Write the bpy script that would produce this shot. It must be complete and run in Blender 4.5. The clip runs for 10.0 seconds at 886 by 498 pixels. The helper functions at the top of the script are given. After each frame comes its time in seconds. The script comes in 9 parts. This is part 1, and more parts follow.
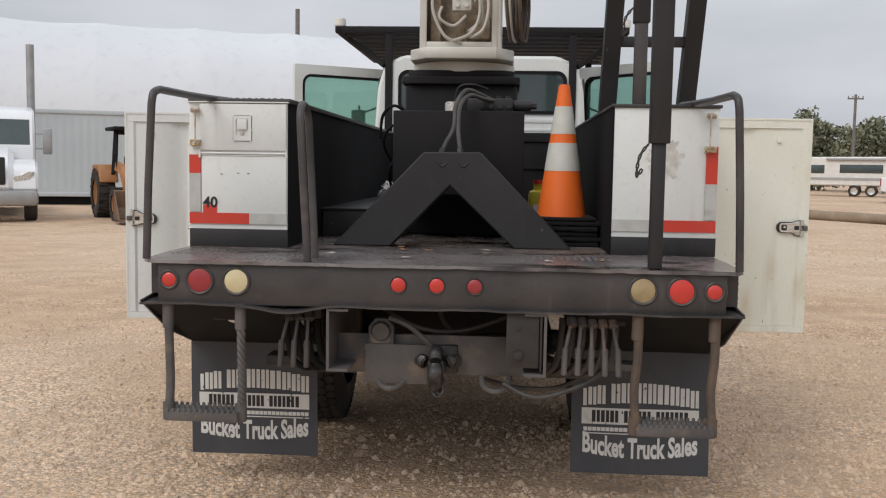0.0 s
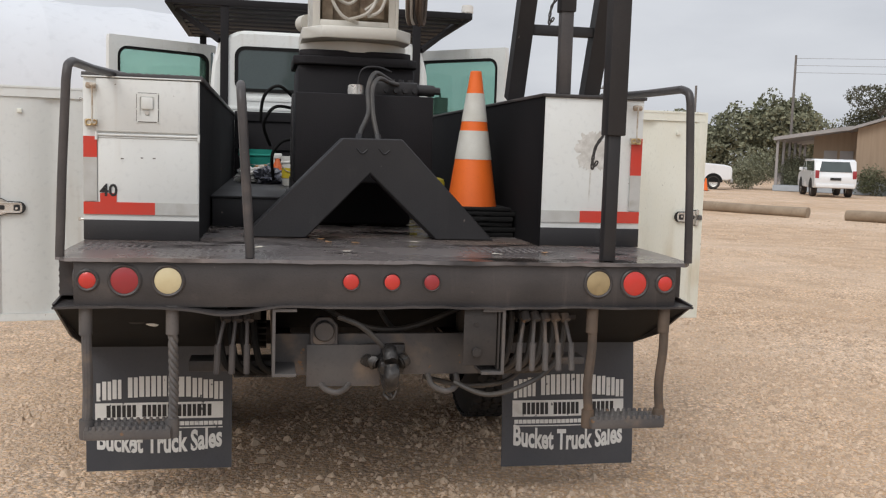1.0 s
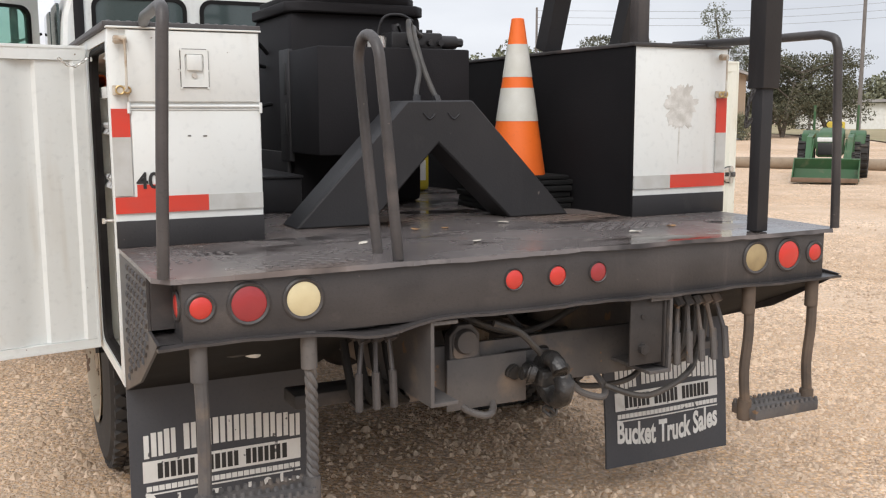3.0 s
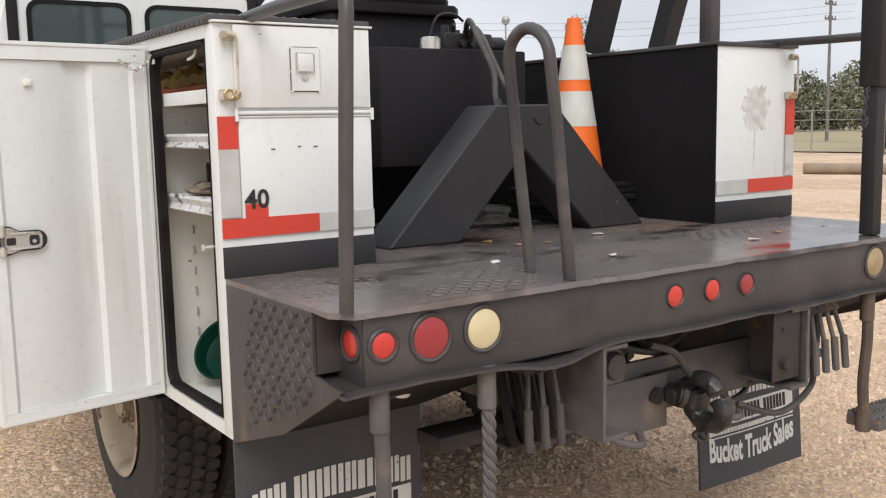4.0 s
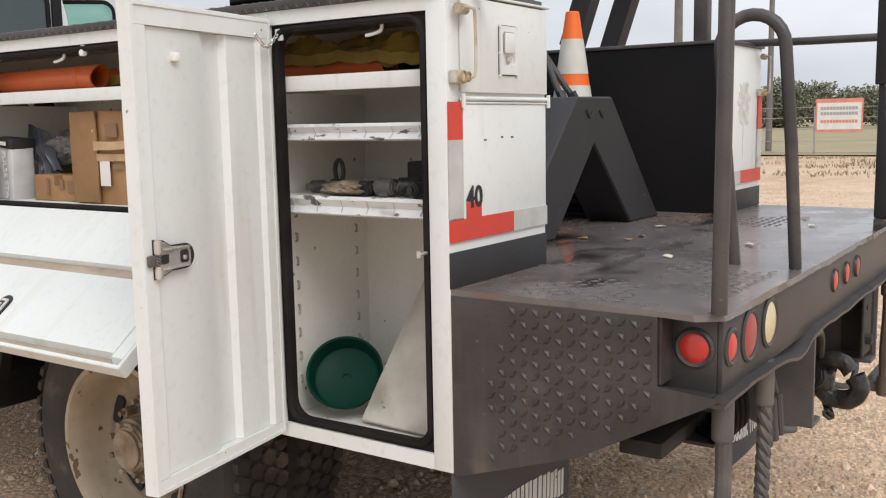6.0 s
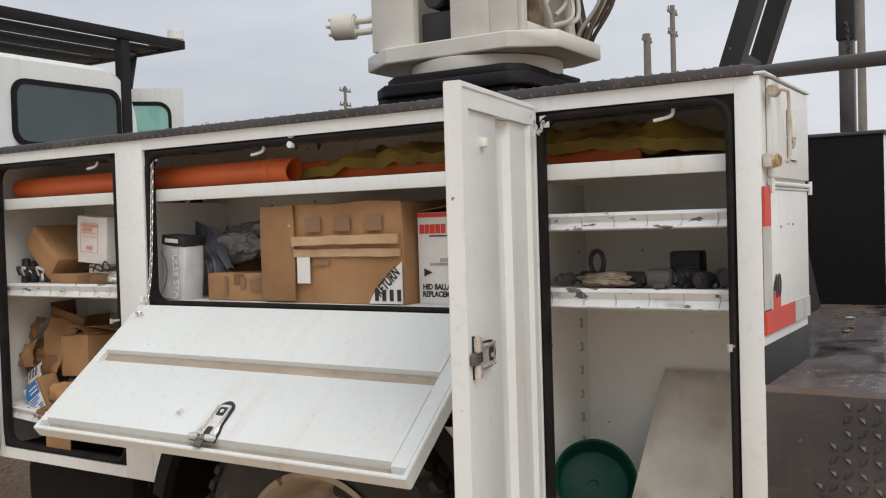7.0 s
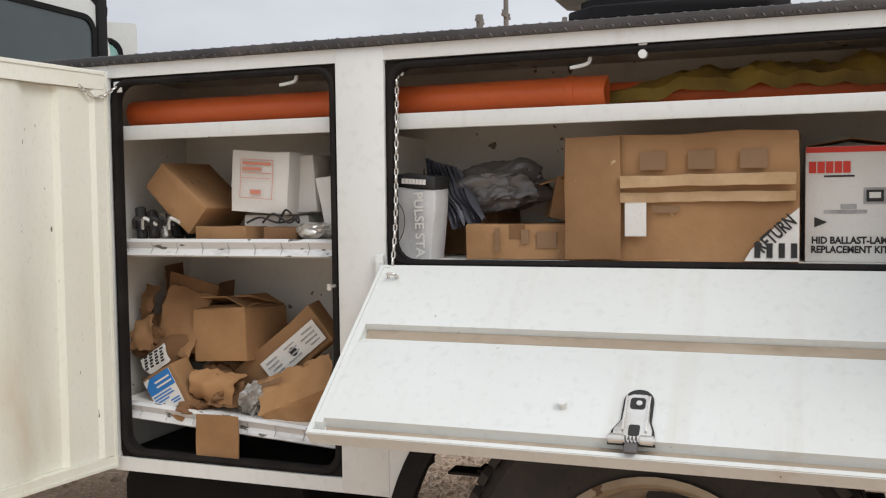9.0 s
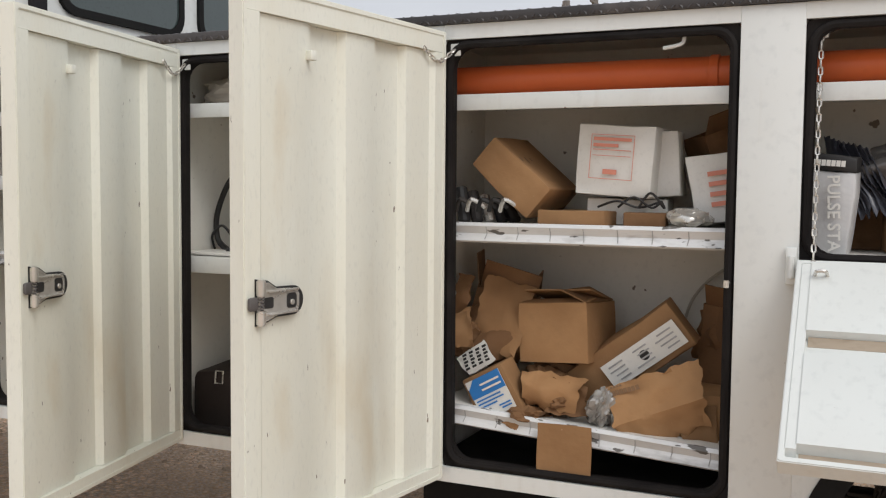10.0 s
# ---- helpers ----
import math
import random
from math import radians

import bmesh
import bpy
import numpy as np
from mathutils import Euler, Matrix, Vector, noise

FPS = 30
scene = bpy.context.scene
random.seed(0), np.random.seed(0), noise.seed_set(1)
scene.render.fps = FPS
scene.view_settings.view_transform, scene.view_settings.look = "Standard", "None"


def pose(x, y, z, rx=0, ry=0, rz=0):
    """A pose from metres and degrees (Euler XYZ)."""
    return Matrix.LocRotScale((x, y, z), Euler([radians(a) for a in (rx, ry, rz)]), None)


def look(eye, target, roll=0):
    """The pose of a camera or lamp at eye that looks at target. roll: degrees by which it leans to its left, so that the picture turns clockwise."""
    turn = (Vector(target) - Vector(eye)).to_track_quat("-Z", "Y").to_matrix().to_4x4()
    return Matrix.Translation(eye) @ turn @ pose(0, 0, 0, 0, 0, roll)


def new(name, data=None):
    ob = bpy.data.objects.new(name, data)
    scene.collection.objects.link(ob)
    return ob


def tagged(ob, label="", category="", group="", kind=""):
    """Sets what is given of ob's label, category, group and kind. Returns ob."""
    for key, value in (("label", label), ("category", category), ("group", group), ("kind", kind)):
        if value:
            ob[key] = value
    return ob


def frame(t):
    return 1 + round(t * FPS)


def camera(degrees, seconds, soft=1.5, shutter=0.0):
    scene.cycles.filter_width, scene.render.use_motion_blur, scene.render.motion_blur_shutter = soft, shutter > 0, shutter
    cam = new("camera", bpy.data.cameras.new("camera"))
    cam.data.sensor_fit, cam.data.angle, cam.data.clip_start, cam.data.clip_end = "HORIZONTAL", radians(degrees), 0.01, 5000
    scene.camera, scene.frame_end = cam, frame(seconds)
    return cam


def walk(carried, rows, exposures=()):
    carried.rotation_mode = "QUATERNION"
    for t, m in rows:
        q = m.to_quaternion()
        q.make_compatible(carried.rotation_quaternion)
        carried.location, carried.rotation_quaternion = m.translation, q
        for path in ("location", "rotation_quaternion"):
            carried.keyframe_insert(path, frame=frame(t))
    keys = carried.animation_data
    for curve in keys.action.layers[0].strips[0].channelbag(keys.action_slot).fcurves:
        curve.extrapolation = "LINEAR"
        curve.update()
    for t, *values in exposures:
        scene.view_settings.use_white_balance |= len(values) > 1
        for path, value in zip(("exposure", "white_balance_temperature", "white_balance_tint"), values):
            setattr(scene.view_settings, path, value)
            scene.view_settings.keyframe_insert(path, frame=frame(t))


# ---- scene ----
cam = camera(49.9, 10.0, 1.2)
PATH = [
    (0, (0.281, -3.852, 1.543), (0.148, -1.864, 1.374), 0.9),
    (0.5, (-0.138, -3.729, 1.549), (-0.058, -1.735, 1.407), 1.6),
    (1, (-0.482, -3.609, 1.56), (-0.115, -1.653, 1.362), 1.8),
    (1.5, (-0.757, -3.339, 1.546), (-0.169, -1.435, 1.371), 2.2),
    (2, (-1.076, -3.104, 1.536), (-0.362, -1.249, 1.31), 1.9),
    (2.5, (-1.33, -2.83, 1.524), (-0.467, -1.048, 1.239), 1.9),
    (3, (-1.631, -2.504, 1.571), (-0.758, -0.727, 1.29), -0.2),
    (3.2, (-1.769, -2.381, 1.552), (-0.856, -0.63, 1.238), -0.2),
    (4.5, (-2.41, -1.501, 1.567), (-1.146, 0.03, 1.33), -1.9),
    (4.6, (-2.456, -1.448, 1.574), (-1.159, 0.053, 1.317), -1.8),
    (5, (-2.645, -1.205, 1.544), (-1.219, 0.159, 1.218), -1.2),
    (6.3, (-3.185, -0.418, 1.543), (-1.524, 0.672, 1.316), -1.5),
    (6.5, (-3.254, -0.277, 1.54), (-1.6, 0.836, 1.386), -2.2),
    (7, (-3.386, 0.118, 1.529), (-1.689, 1.174, 1.476), -1.7),
    (7.5, (-3.48, 0.479, 1.5), (-1.683, 1.35, 1.39), -0.7),
    (7.8, (-3.474, 0.714, 1.494), (-1.636, 1.49, 1.357), -0.1),
    (8, (-3.465, 0.875, 1.494), (-1.611, 1.614, 1.361), -0.1),
    (8.5, (-3.446, 1.288, 1.473), (-1.572, 1.973, 1.341), -0.6),
    (9, (-3.427, 1.667, 1.452), (-1.549, 2.346, 1.349), -0.7),
    (9.5, (-3.381, 2.104, 1.463), (-1.524, 2.842, 1.375), 0.1),
    (10, (-3.401, 2.493, 1.438), (-1.573, 3.293, 1.31), 0.5),
]
walk(cam, [(t, look(eye, target, roll)) for t, eye, target, roll in PATH], [(0, -0.45), (0.5, -0.38), (1, -0.33), (1.5, -0.16), (2, -0.10), (3, 0.05), (4.5, 0.02), (6.5, -0.1), (7.0, -0.31), (7.5, -0.22), (8.0, -0.13), (8.5, -0.17), (9.5, -0.33), (10, -0.31)])

# ---- light ----
world = bpy.data.worlds.new("overcast_sky")
scene.world = world
world.use_nodes = True
wn, wl = world.node_tree.nodes, world.node_tree.links
wn.clear()
sky = wn.new("ShaderNodeTexSky")
sky.sky_type, sky.sun_disc = "NISHITA", False
sky.sun_elevation, sky.sun_rotation = radians(45), radians(213)
sky.air_density, sky.dust_density, sky.ozone_density = 1.0, 4.0, 1.0
grey = wn.new("ShaderNodeHueSaturation")
grey.inputs["Saturation"].default_value, grey.inputs["Value"].default_value = 0.22, 1.0
wl.new(sky.outputs[0], grey.inputs["Color"])
wco, wnoise, wramp = wn.new("ShaderNodeTexCoord"), wn.new("ShaderNodeTexNoise"), wn.new("ShaderNodeValToRGB")
wmap = wn.new("ShaderNodeMapping")
wmap.inputs["Scale"].default_value = (1.0, 1.0, 3.2)
wl.new(wco.outputs["Generated"], wmap.inputs[0])
wl.new(wmap.outputs[0], wnoise.inputs["Vector"])
wnoise.inputs["Scale"].default_value, wnoise.inputs["Detail"].default_value = 2.1, 7.0
wramp.color_ramp.elements[0].position, wramp.color_ramp.elements[0].color = 0.3, (6.4, 6.75, 7.5, 1)
wramp.color_ramp.elements[1].position, wramp.color_ramp.elements[1].color = 0.72, (10.1, 10.4, 11.0, 1)
wl.new(wnoise.outputs[0], wramp.inputs[0])
wmix = wn.new("ShaderNodeMix")
wmix.data_type = "RGBA"
wmix.inputs[0].default_value = 0.75
wl.new(grey.outputs[0], wmix.inputs[6])
wl.new(wramp.outputs[0], wmix.inputs[7])
# an overcast sky is about three times as bright overhead as at the horizon
wsep, wgrad, wmul = wn.new("ShaderNodeSeparateXYZ"), wn.new("ShaderNodeMapRange"), wn.new("ShaderNodeVectorMath")
wl.new(wco.outputs["Generated"], wsep.inputs[0])
wgrad.inputs["From Min"].default_value, wgrad.inputs["From Max"].default_value = 0.14, 0.75
wgrad.inputs["To Min"].default_value, wgrad.inputs["To Max"].default_value = 1.27, 2.0
wl.new(wsep.outputs[2], wgrad.inputs[0])
wmul.operation = "SCALE"
wl.new(wmix.outputs[2], wmul.inputs[0])
wl.new(wgrad.outputs[0], wmul.inputs["Scale"])
wbg, wout = wn.new("ShaderNodeBackground"), wn.new("ShaderNodeOutputWorld")
wbg.inputs["Strength"].default_value = 0.088
wl.new(wmul.outputs[0], wbg.inputs["Color"])
wl.new(wbg.outputs[0], wout.inputs[0])
sun = new("sun", bpy.data.lights.new("sun", "SUN"))
sun.data.energy, sun.data.angle, sun.data.color = 1.25, radians(30), (1.0, 0.965, 0.91)
sun.matrix_world = look((-6.5, -10, 12), (0, 0, 0))

# ---- materials ----
MATS = {}


def material(name, col, rough=0.5, metal=0.0, col2=None, scale=3.0, bump=0.0, bscale=80.0, dirt=None, stretch=(1, 1, 1),
             rand=0.0, trans=0.0, coat=0.0, ior=1.45, rough_var=0.12, streak=None, chips=None, spec=0.5, island=0.0):
    """A procedural surface: two tones, fine grain, dirt in patches, bump."""
    mt = bpy.data.materials.new(name)
    mt.use_nodes = True
    nt = mt.node_tree
    nd, lk = nt.nodes, nt.links
    bs = nd["Principled BSDF"]
    co, mp = nd.new("ShaderNodeTexCoord"), nd.new("ShaderNodeMapping")
    mp.inputs["Scale"].default_value = stretch
    lk.new(co.outputs["Object"], mp.inputs[0])

    def noise_tex(sc, detail=4.0):
        n = nd.new("ShaderNodeTexNoise")
        n.inputs["Scale"].default_value, n.inputs["Detail"].default_value = sc, detail
        lk.new(mp.outputs[0], n.inputs["Vector"])
        return n

    def mix(a, b, fac, mode="MIX"):
        m = nd.new("ShaderNodeMix")
        m.data_type, m.blend_type = "RGBA", mode
        for sock, v in ((m.inputs[0], fac), (m.inputs[6], a), (m.inputs[7], b)):
            if isinstance(v, (int, float)):
                sock.default_value = v
            elif isinstance(v, tuple):
                sock.default_value = (*v[:3], 1)
            else:
                lk.new(v, sock)
        return m.outputs[2]

    def ramp(src, lo, hi):
        r = nd.new("ShaderNodeMapRange")
        r.inputs["From Min"].default_value, r.inputs["From Max"].default_value = lo, hi
        lk.new(src, r.inputs[0])
        return r.outputs[0]

    n1, n2 = noise_tex(scale, 6.0), noise_tex(bscale, 3.0)
    c2 = col2 or tuple(c * 0.82 for c in col)
    out = mix(col, c2, ramp(n1.outputs[0], 0.35, 0.68))
    out = mix(out, tuple(min(1, c * 0.82) for c in col), ramp(n2.outputs[0], 0.55, 0.95))
    if rand:
        oi = nd.new("ShaderNodeObjectInfo")
        hs = nd.new("ShaderNodeHueSaturation")
        lk.new(out, hs.inputs["Color"])
        r = nd.new("ShaderNodeMapRange")
        r.inputs["To Min"].default_value, r.inputs["To Max"].default_value = 1 - rand, 1 + rand
        lk.new(oi.outputs["Random"], r.inputs[0])
        lk.new(r.outputs[0], hs.inputs["Value"])
        out = hs.outputs[0]
    if island:
        gm, hs = nd.new("ShaderNodeNewGeometry"), nd.new("ShaderNodeHueSaturation")
        lk.new(out, hs.inputs["Color"])
        r = nd.new("ShaderNodeMapRange")
        r.inputs["To Min"].default_value, r.inputs["To Max"].default_value = 1 - island, 1 + island
        lk.new(gm.outputs["Random Per Island"], r.inputs[0])
        lk.new(r.outputs[0], hs.inputs["Value"])
        out = hs.outputs[0]
    if dirt:
        amount, dcol, dscale = dirt
        n3 = noise_tex(dscale, 8.0)
        out = mix(out, dcol, ramp(n3.outputs[0], 0.72 - 0.45 * amount, 0.95 - 0.3 * amount))
    if streak:
        smap = nd.new("ShaderNodeMapping")
        smap.inputs["Scale"].default_value = streak[2]
        lk.new(co.outputs["Object"], smap.inputs[0])
        n4 = nd.new("ShaderNodeTexNoise")
        n4.inputs["Scale"].default_value, n4.inputs["Detail"].default_value = 1.0, 6.0
        lk.new(smap.outputs[0], n4.inputs["Vector"])
        n5 = noise_tex(1.6, 3.0)
        fac = nd.new("ShaderNodeMath")
        fac.operation = "MULTIPLY"
        lk.new(ramp(n4.outputs[0], 0.56, 0.80), fac.inputs[0])
        lk.new(ramp(n5.outputs[0], 0.40, 0.75), fac.inputs[1])
        amt = nd.new("ShaderNodeMath")
        amt.operation = "MULTIPLY"
        amt.use_clamp = True
        lk.new(fac.outputs[0], amt.inputs[0])
        amt.inputs[1].default_value = streak[0]
        out = mix(out, streak[1], amt.outputs[0])
    if chips:
        n6 = noise_tex(chips[2], 3.0)
        out = mix(out, chips[1], ramp(n6.outputs[0], chips[0], chips[0] + 0.02))
    lk.new(out, bs.inputs["Base Color"])
    rr = nd.new("ShaderNodeMapRange")
    rr.inputs["To Min"].default_value, rr.inputs["To Max"].default_value = max(0.02, rough - rough_var), min(1, rough + rough_var)
    lk.new(n1.outputs[0], rr.inputs[0])
    lk.new(rr.outputs[0], bs.inputs["Roughness"])
    bs.inputs["Metallic"].default_value = metal
    bs.inputs["IOR"].default_value = ior
    bs.inputs["Specular IOR Level"].default_value = spec
    bs.inputs["Transmission Weight"].default_value = trans
    bs.inputs["Coat Weight"].default_value = coat
    if bump:
        b = nd.new("ShaderNodeBump")
        b.inputs["Strength"].default_value, b.inputs["Distance"].default_value = 1.0, bump
        lk.new(n2.outputs[0], b.inputs["Height"])
        lk.new(b.outputs[0], bs.inputs["Normal"])
    MATS[name] = mt
    return mt


DUST = (0.32, 0.25, 0.18)
WHITE = material("white_paint", (0.72, 0.74, 0.725), 0.40, 0, (0.68, 0.69, 0.665), 2.2, 0.0002, 40, (0.05, (0.45, 0.40, 0.33), 5.0), streak=(0.85, (0.42, 0.35, 0.26), (16, 16, 1.2)), chips=(0.75, (0.2, 0.15, 0.11), 45.0))
DOORIN = material("aged_white_paint", (0.775, 0.78, 0.70), 0.45, 0, (0.745, 0.735, 0.635), 2.5, 0.0003, 60, (0.26, (0.60, 0.50, 0.34), 2.6), (2.2, 2.2, 0.8), streak=(0.9, (0.46, 0.36, 0.22), (8, 8, 1.3)), chips=(0.735, (0.16, 0.12, 0.09), 30.0))
BAYIN = material("compartment_paint", (0.77, 0.76, 0.715), 0.6, 0, (0.70, 0.68, 0.625), 3.0, 0.0005, 50, (0.16, (0.34, 0.29, 0.23), 4.0), chips=(0.70, (0.2, 0.16, 0.13), 20.0))
BLACK = material("black_paint", (0.0165, 0.0158, 0.0175), 0.55, 0, (0.027, 0.025, 0.026), 2.5, 0.0006, 120, (0.10, (0.075, 0.066, 0.063), 4.0), streak=(0.35, (0.085, 0.074, 0.07), (14, 14, 2.0)), chips=(0.745, (0.12, 0.10, 0.09), 30.0))
WALLBLACK = material("matt_black_liner", (0.0115, 0.0106, 0.012), 0.72, 0, (0.0175, 0.016, 0.0175), 3.0, 0.0008, 140, (0.10, (0.035, 0.03, 0.03), 5.0), spec=0.25)
LINER = material("dull_black_flank", (0.0062, 0.0057, 0.0066), 0.85, 0, (0.010, 0.0092, 0.0102), 3.0, 0.0008, 140, (0.08, (0.03, 0.027, 0.026), 5.0), spec=0.2)
BEDBLACK = material("worn_bed_paint", (0.10, 0.09, 0.088), 0.3, 0, (0.15, 0.13, 0.122), 3.2, 0.001, 90, (0.3, (0.13, 0.11, 0.10), 2.2), rough_var=0.2)
BUMPER = material("dusty_black_steel", (0.036, 0.033, 0.0335), 0.42, 0, (0.072, 0.064, 0.062), 3.0, 0.0008, 90, (0.24, (0.125, 0.103, 0.092), 4.5), (1, 1, 1.6), streak=(0.8, (0.15, 0.127, 0.115), (18, 18, 2.0)), chips=(0.72, (0.10, 0.088, 0.08), 40.0))
UNDER = material("dusty_chassis_steel", (0.027, 0.0245, 0.024), 0.65, 0.1, (0.058, 0.05, 0.046), 5.0, 0.0015, 70, (0.26, (0.14, 0.108, 0.085), 5.0))
GREASE = material("greasy_cast_iron", (0.024, 0.023, 0.023), 0.34, 0.3, (0.06, 0.056, 0.053), 18.0, 0.004, 60, (0.30, (0.2, 0.155, 0.11), 14.0))
HITCH = material("dusty_steel_beam", (0.080, 0.076, 0.077), 0.6, 0.1, (0.135, 0.122, 0.114), 5.0, 0.001, 80, (0.36, (0.29, 0.205, 0.14), 6.0), chips=(0.70, (0.20, 0.12, 0.07), 14.0))
RUBBER = material("black_rubber", (0.009, 0.009, 0.0095), 0.75, 0, (0.015, 0.0145, 0.014), 6.0, 0.0006, 90, spec=0.2)
SEAL = material("door_seal_rubber", (0.012, 0.0105, 0.0105), 0.7, 0, (0.022, 0.0195, 0.0185), 9.0, 0.001, 60, spec=0.12)
FLAP = material("mud_flap_rubber", (0.050, 0.053, 0.062), 0.62, 0, (0.068, 0.069, 0.075), 4.0, 0.0006, 80, (0.2, (0.16, 0.135, 0.11), 4.0))
TYRE = material("tyre_rubber", (0.030, 0.028, 0.027), 0.85, 0, (0.058, 0.051, 0.045), 5.0, 0.001, 60, (0.26, (0.22, 0.17, 0.125), 5.0))
RIM = material("cream_wheel_paint", (0.46, 0.39, 0.29), 0.5, 0, (0.33, 0.26, 0.18), 5.0, 0.0005, 50, (0.34, (0.2, 0.13, 0.075), 6.0), chips=(0.64, (0.14, 0.08, 0.045), 16.0))
CHROME = material("zinc_plate", (0.72, 0.70, 0.66), 0.26, 0.7, (0.58, 0.55, 0.50), 20.0, 0.0003, 150, (0.2, (0.2, 0.17, 0.14), 30.0))
ALU = material("scuffed_aluminium", (0.74, 0.745, 0.75), 0.42, 0.15, (0.62, 0.62, 0.61), 8.0, 0.0006, 120, (0.30, (0.2, 0.19, 0.18), 26.0), (1, 0.35, 1), chips=(0.63, (0.13, 0.12, 0.11), 38.0))
LOCKBAR = material("worn_bar_paint", (0.62, 0.59, 0.52), 0.5, 0.1, (0.34, 0.25, 0.17), 22.0, 0.0005, 80)
BRASS = material("rusty_gold_zinc", (0.55, 0.42, 0.2), 0.4, 0.7, (0.4, 0.26, 0.12), 25.0, 0.0005, 150)
REDLENS = material("red_lens", (0.62, 0.035, 0.025), 0.32, 0, (0.5, 0.04, 0.03), 12.0, 0.0006, 260, (0.15, (0.4, 0.2, 0.15), 20.0), coat=0.4)
DARKRED = material("dull_red_lens", (0.34, 0.03, 0.035), 0.35, 0, (0.28, 0.03, 0.035), 12.0, 0.0006, 260, (0.15, (0.25, 0.14, 0.12), 20.0), coat=0.3)
CLEARLENS = material("yellowed_clear_lens", (0.66, 0.58, 0.36), 0.35, 0, (0.55, 0.46, 0.27), 10.0, 0.0006, 260, (0.12, (0.4, 0.3, 0.2), 20.0), coat=0.4)
BROWNLENS = material("grimy_clear_lens", (0.40, 0.31, 0.17), 0.45, 0, (0.28, 0.21, 0.11), 14.0, 0.0006, 260, (0.3, (0.2, 0.15, 0.1), 16.0))
RUSTYROD = material("rusty_hanger_steel", (0.13, 0.095, 0.07), 0.7, 0.1, (0.075, 0.06, 0.05), 9.0, 0.001, 70, (0.3, (0.22, 0.14, 0.085), 10.0))
REDTAPE = material("red_reflective_tape", (0.62, 0.045, 0.025), 0.4, 0, (0.54, 0.06, 0.04), 9.0, 0.0002, 300, (0.1, (0.4, 0.2, 0.16), 9.0))
WHITETAPE = material("grey_reflective_tape", (0.52, 0.52, 0.5), 0.45, 0, (0.44, 0.43, 0.4), 14.0, 0.0002, 300, (0.25, (0.3, 0.27, 0.23), 10.0))
CONEOR = material("cone_orange", (0.85, 0.16, 0.02), 0.55, 0, (0.78, 0.14, 0.02), 5.0, 0.0004, 90, (0.08, (0.45, 0.16, 0.07), 9.0))
CONEWH = material("cone_reflective_band", (0.62, 0.61, 0.56), 0.5, 0, (0.52, 0.5, 0.44), 8.0, 0.0003, 200, (0.2, (0.4, 0.34, 0.27), 9.0))
ORANGE = material("orange_tube_plastic", (0.70, 0.145, 0.035), 0.40, 0, (0.60, 0.115, 0.03), 3.0, 0.0006, 40, (0.14, (0.33, 0.09, 0.04), 5.0), chips=(0.70, (0.3, 0.1, 0.05), 9.0))
CARD = material("cardboard", (0.37, 0.208, 0.096), 0.85, 0, (0.27, 0.142, 0.062), 5.0, 0.0016, 45, (0.26, (0.19, 0.105, 0.05), 4.0), rand=0.2, streak=(0.6, (0.24, 0.135, 0.065), (3, 26, 3)), chips=(0.735, (0.5, 0.36, 0.22), 24.0))
DARKCARD = material("brown_paper", (0.215, 0.112, 0.05), 0.85, 0, (0.15, 0.075, 0.033), 6.0, 0.0012, 70, (0.15, (0.11, 0.065, 0.035), 6.0), rand=0.14)
PAPER = material("white_carton", (0.76, 0.75, 0.72), 0.75, 0, (0.68, 0.66, 0.61), 4.0, 0.0004, 120, (0.12, (0.42, 0.36, 0.28), 6.0))
LABELRED = material("red_print", (0.68, 0.05, 0.03), 0.6)
PALERED = material("faded_red_print", (0.72, 0.28, 0.2), 0.7)
INK = material("black_print_and_hole_shade", (0.025, 0.024, 0.024), 0.6)
GREYINK = material("grey_print_and_slot_shade", (0.3, 0.3, 0.3), 0.6, col2=(0.45, 0.45, 0.45), scale=30)
BROWNINK = material("brown_print", (0.25, 0.15, 0.083), 0.85)
TORN = material("torn_cardboard_edge", (0.50, 0.345, 0.20), 0.9, 0, (0.42, 0.27, 0.14), 14.0, 0.002, 60)
BLUEINK = material("blue_print", (0.03, 0.2, 0.55), 0.6)
FLAPWHITE = material("white_lettering", (0.68, 0.68, 0.66), 0.6, 0, (0.58, 0.575, 0.55), 8.0, 0, 120, (0.18, (0.33, 0.30, 0.26), 10.0), chips=(0.68, (0.12, 0.12, 0.125), 26.0))
GREYPLASTIC = material("grey_plastic_film", (0.085, 0.09, 0.115), 0.22, 0, (0.16, 0.165, 0.19), 9.0, 0.003, 30)
SILVERBAG = material("silvery_poly_bag", (0.20, 0.195, 0.19), 0.26, 0.15, (0.085, 0.083, 0.085), 5.0, 0.004, 22)
GREEN = material("green_plastic", (0.003, 0.032, 0.021), 0.45, 0, (0.005, 0.043, 0.029), 3.0, 0.0004, 40, (0.08, (0.04, 0.065, 0.045), 9.0), spec=0.12)
TEAL = material("teal_plastic", (0.03, 0.32, 0.25), 0.4, 0, (0.03, 0.27, 0.21), 3.0)
YELLOW = material("yellow_plastic", (0.7, 0.55, 0.05), 0.5)
BOARD = material("scuffed_grey_board", (0.66, 0.62, 0.545), 0.7, 0, (0.46, 0.41, 0.34), 6.0, 0.0012, 30, (0.42, (0.24, 0.195, 0.145), 7.0), streak=(1.0, (0.22, 0.175, 0.13), (12, 12, 4.0)), chips=(0.70, (0.20, 0.16, 0.12), 16.0))
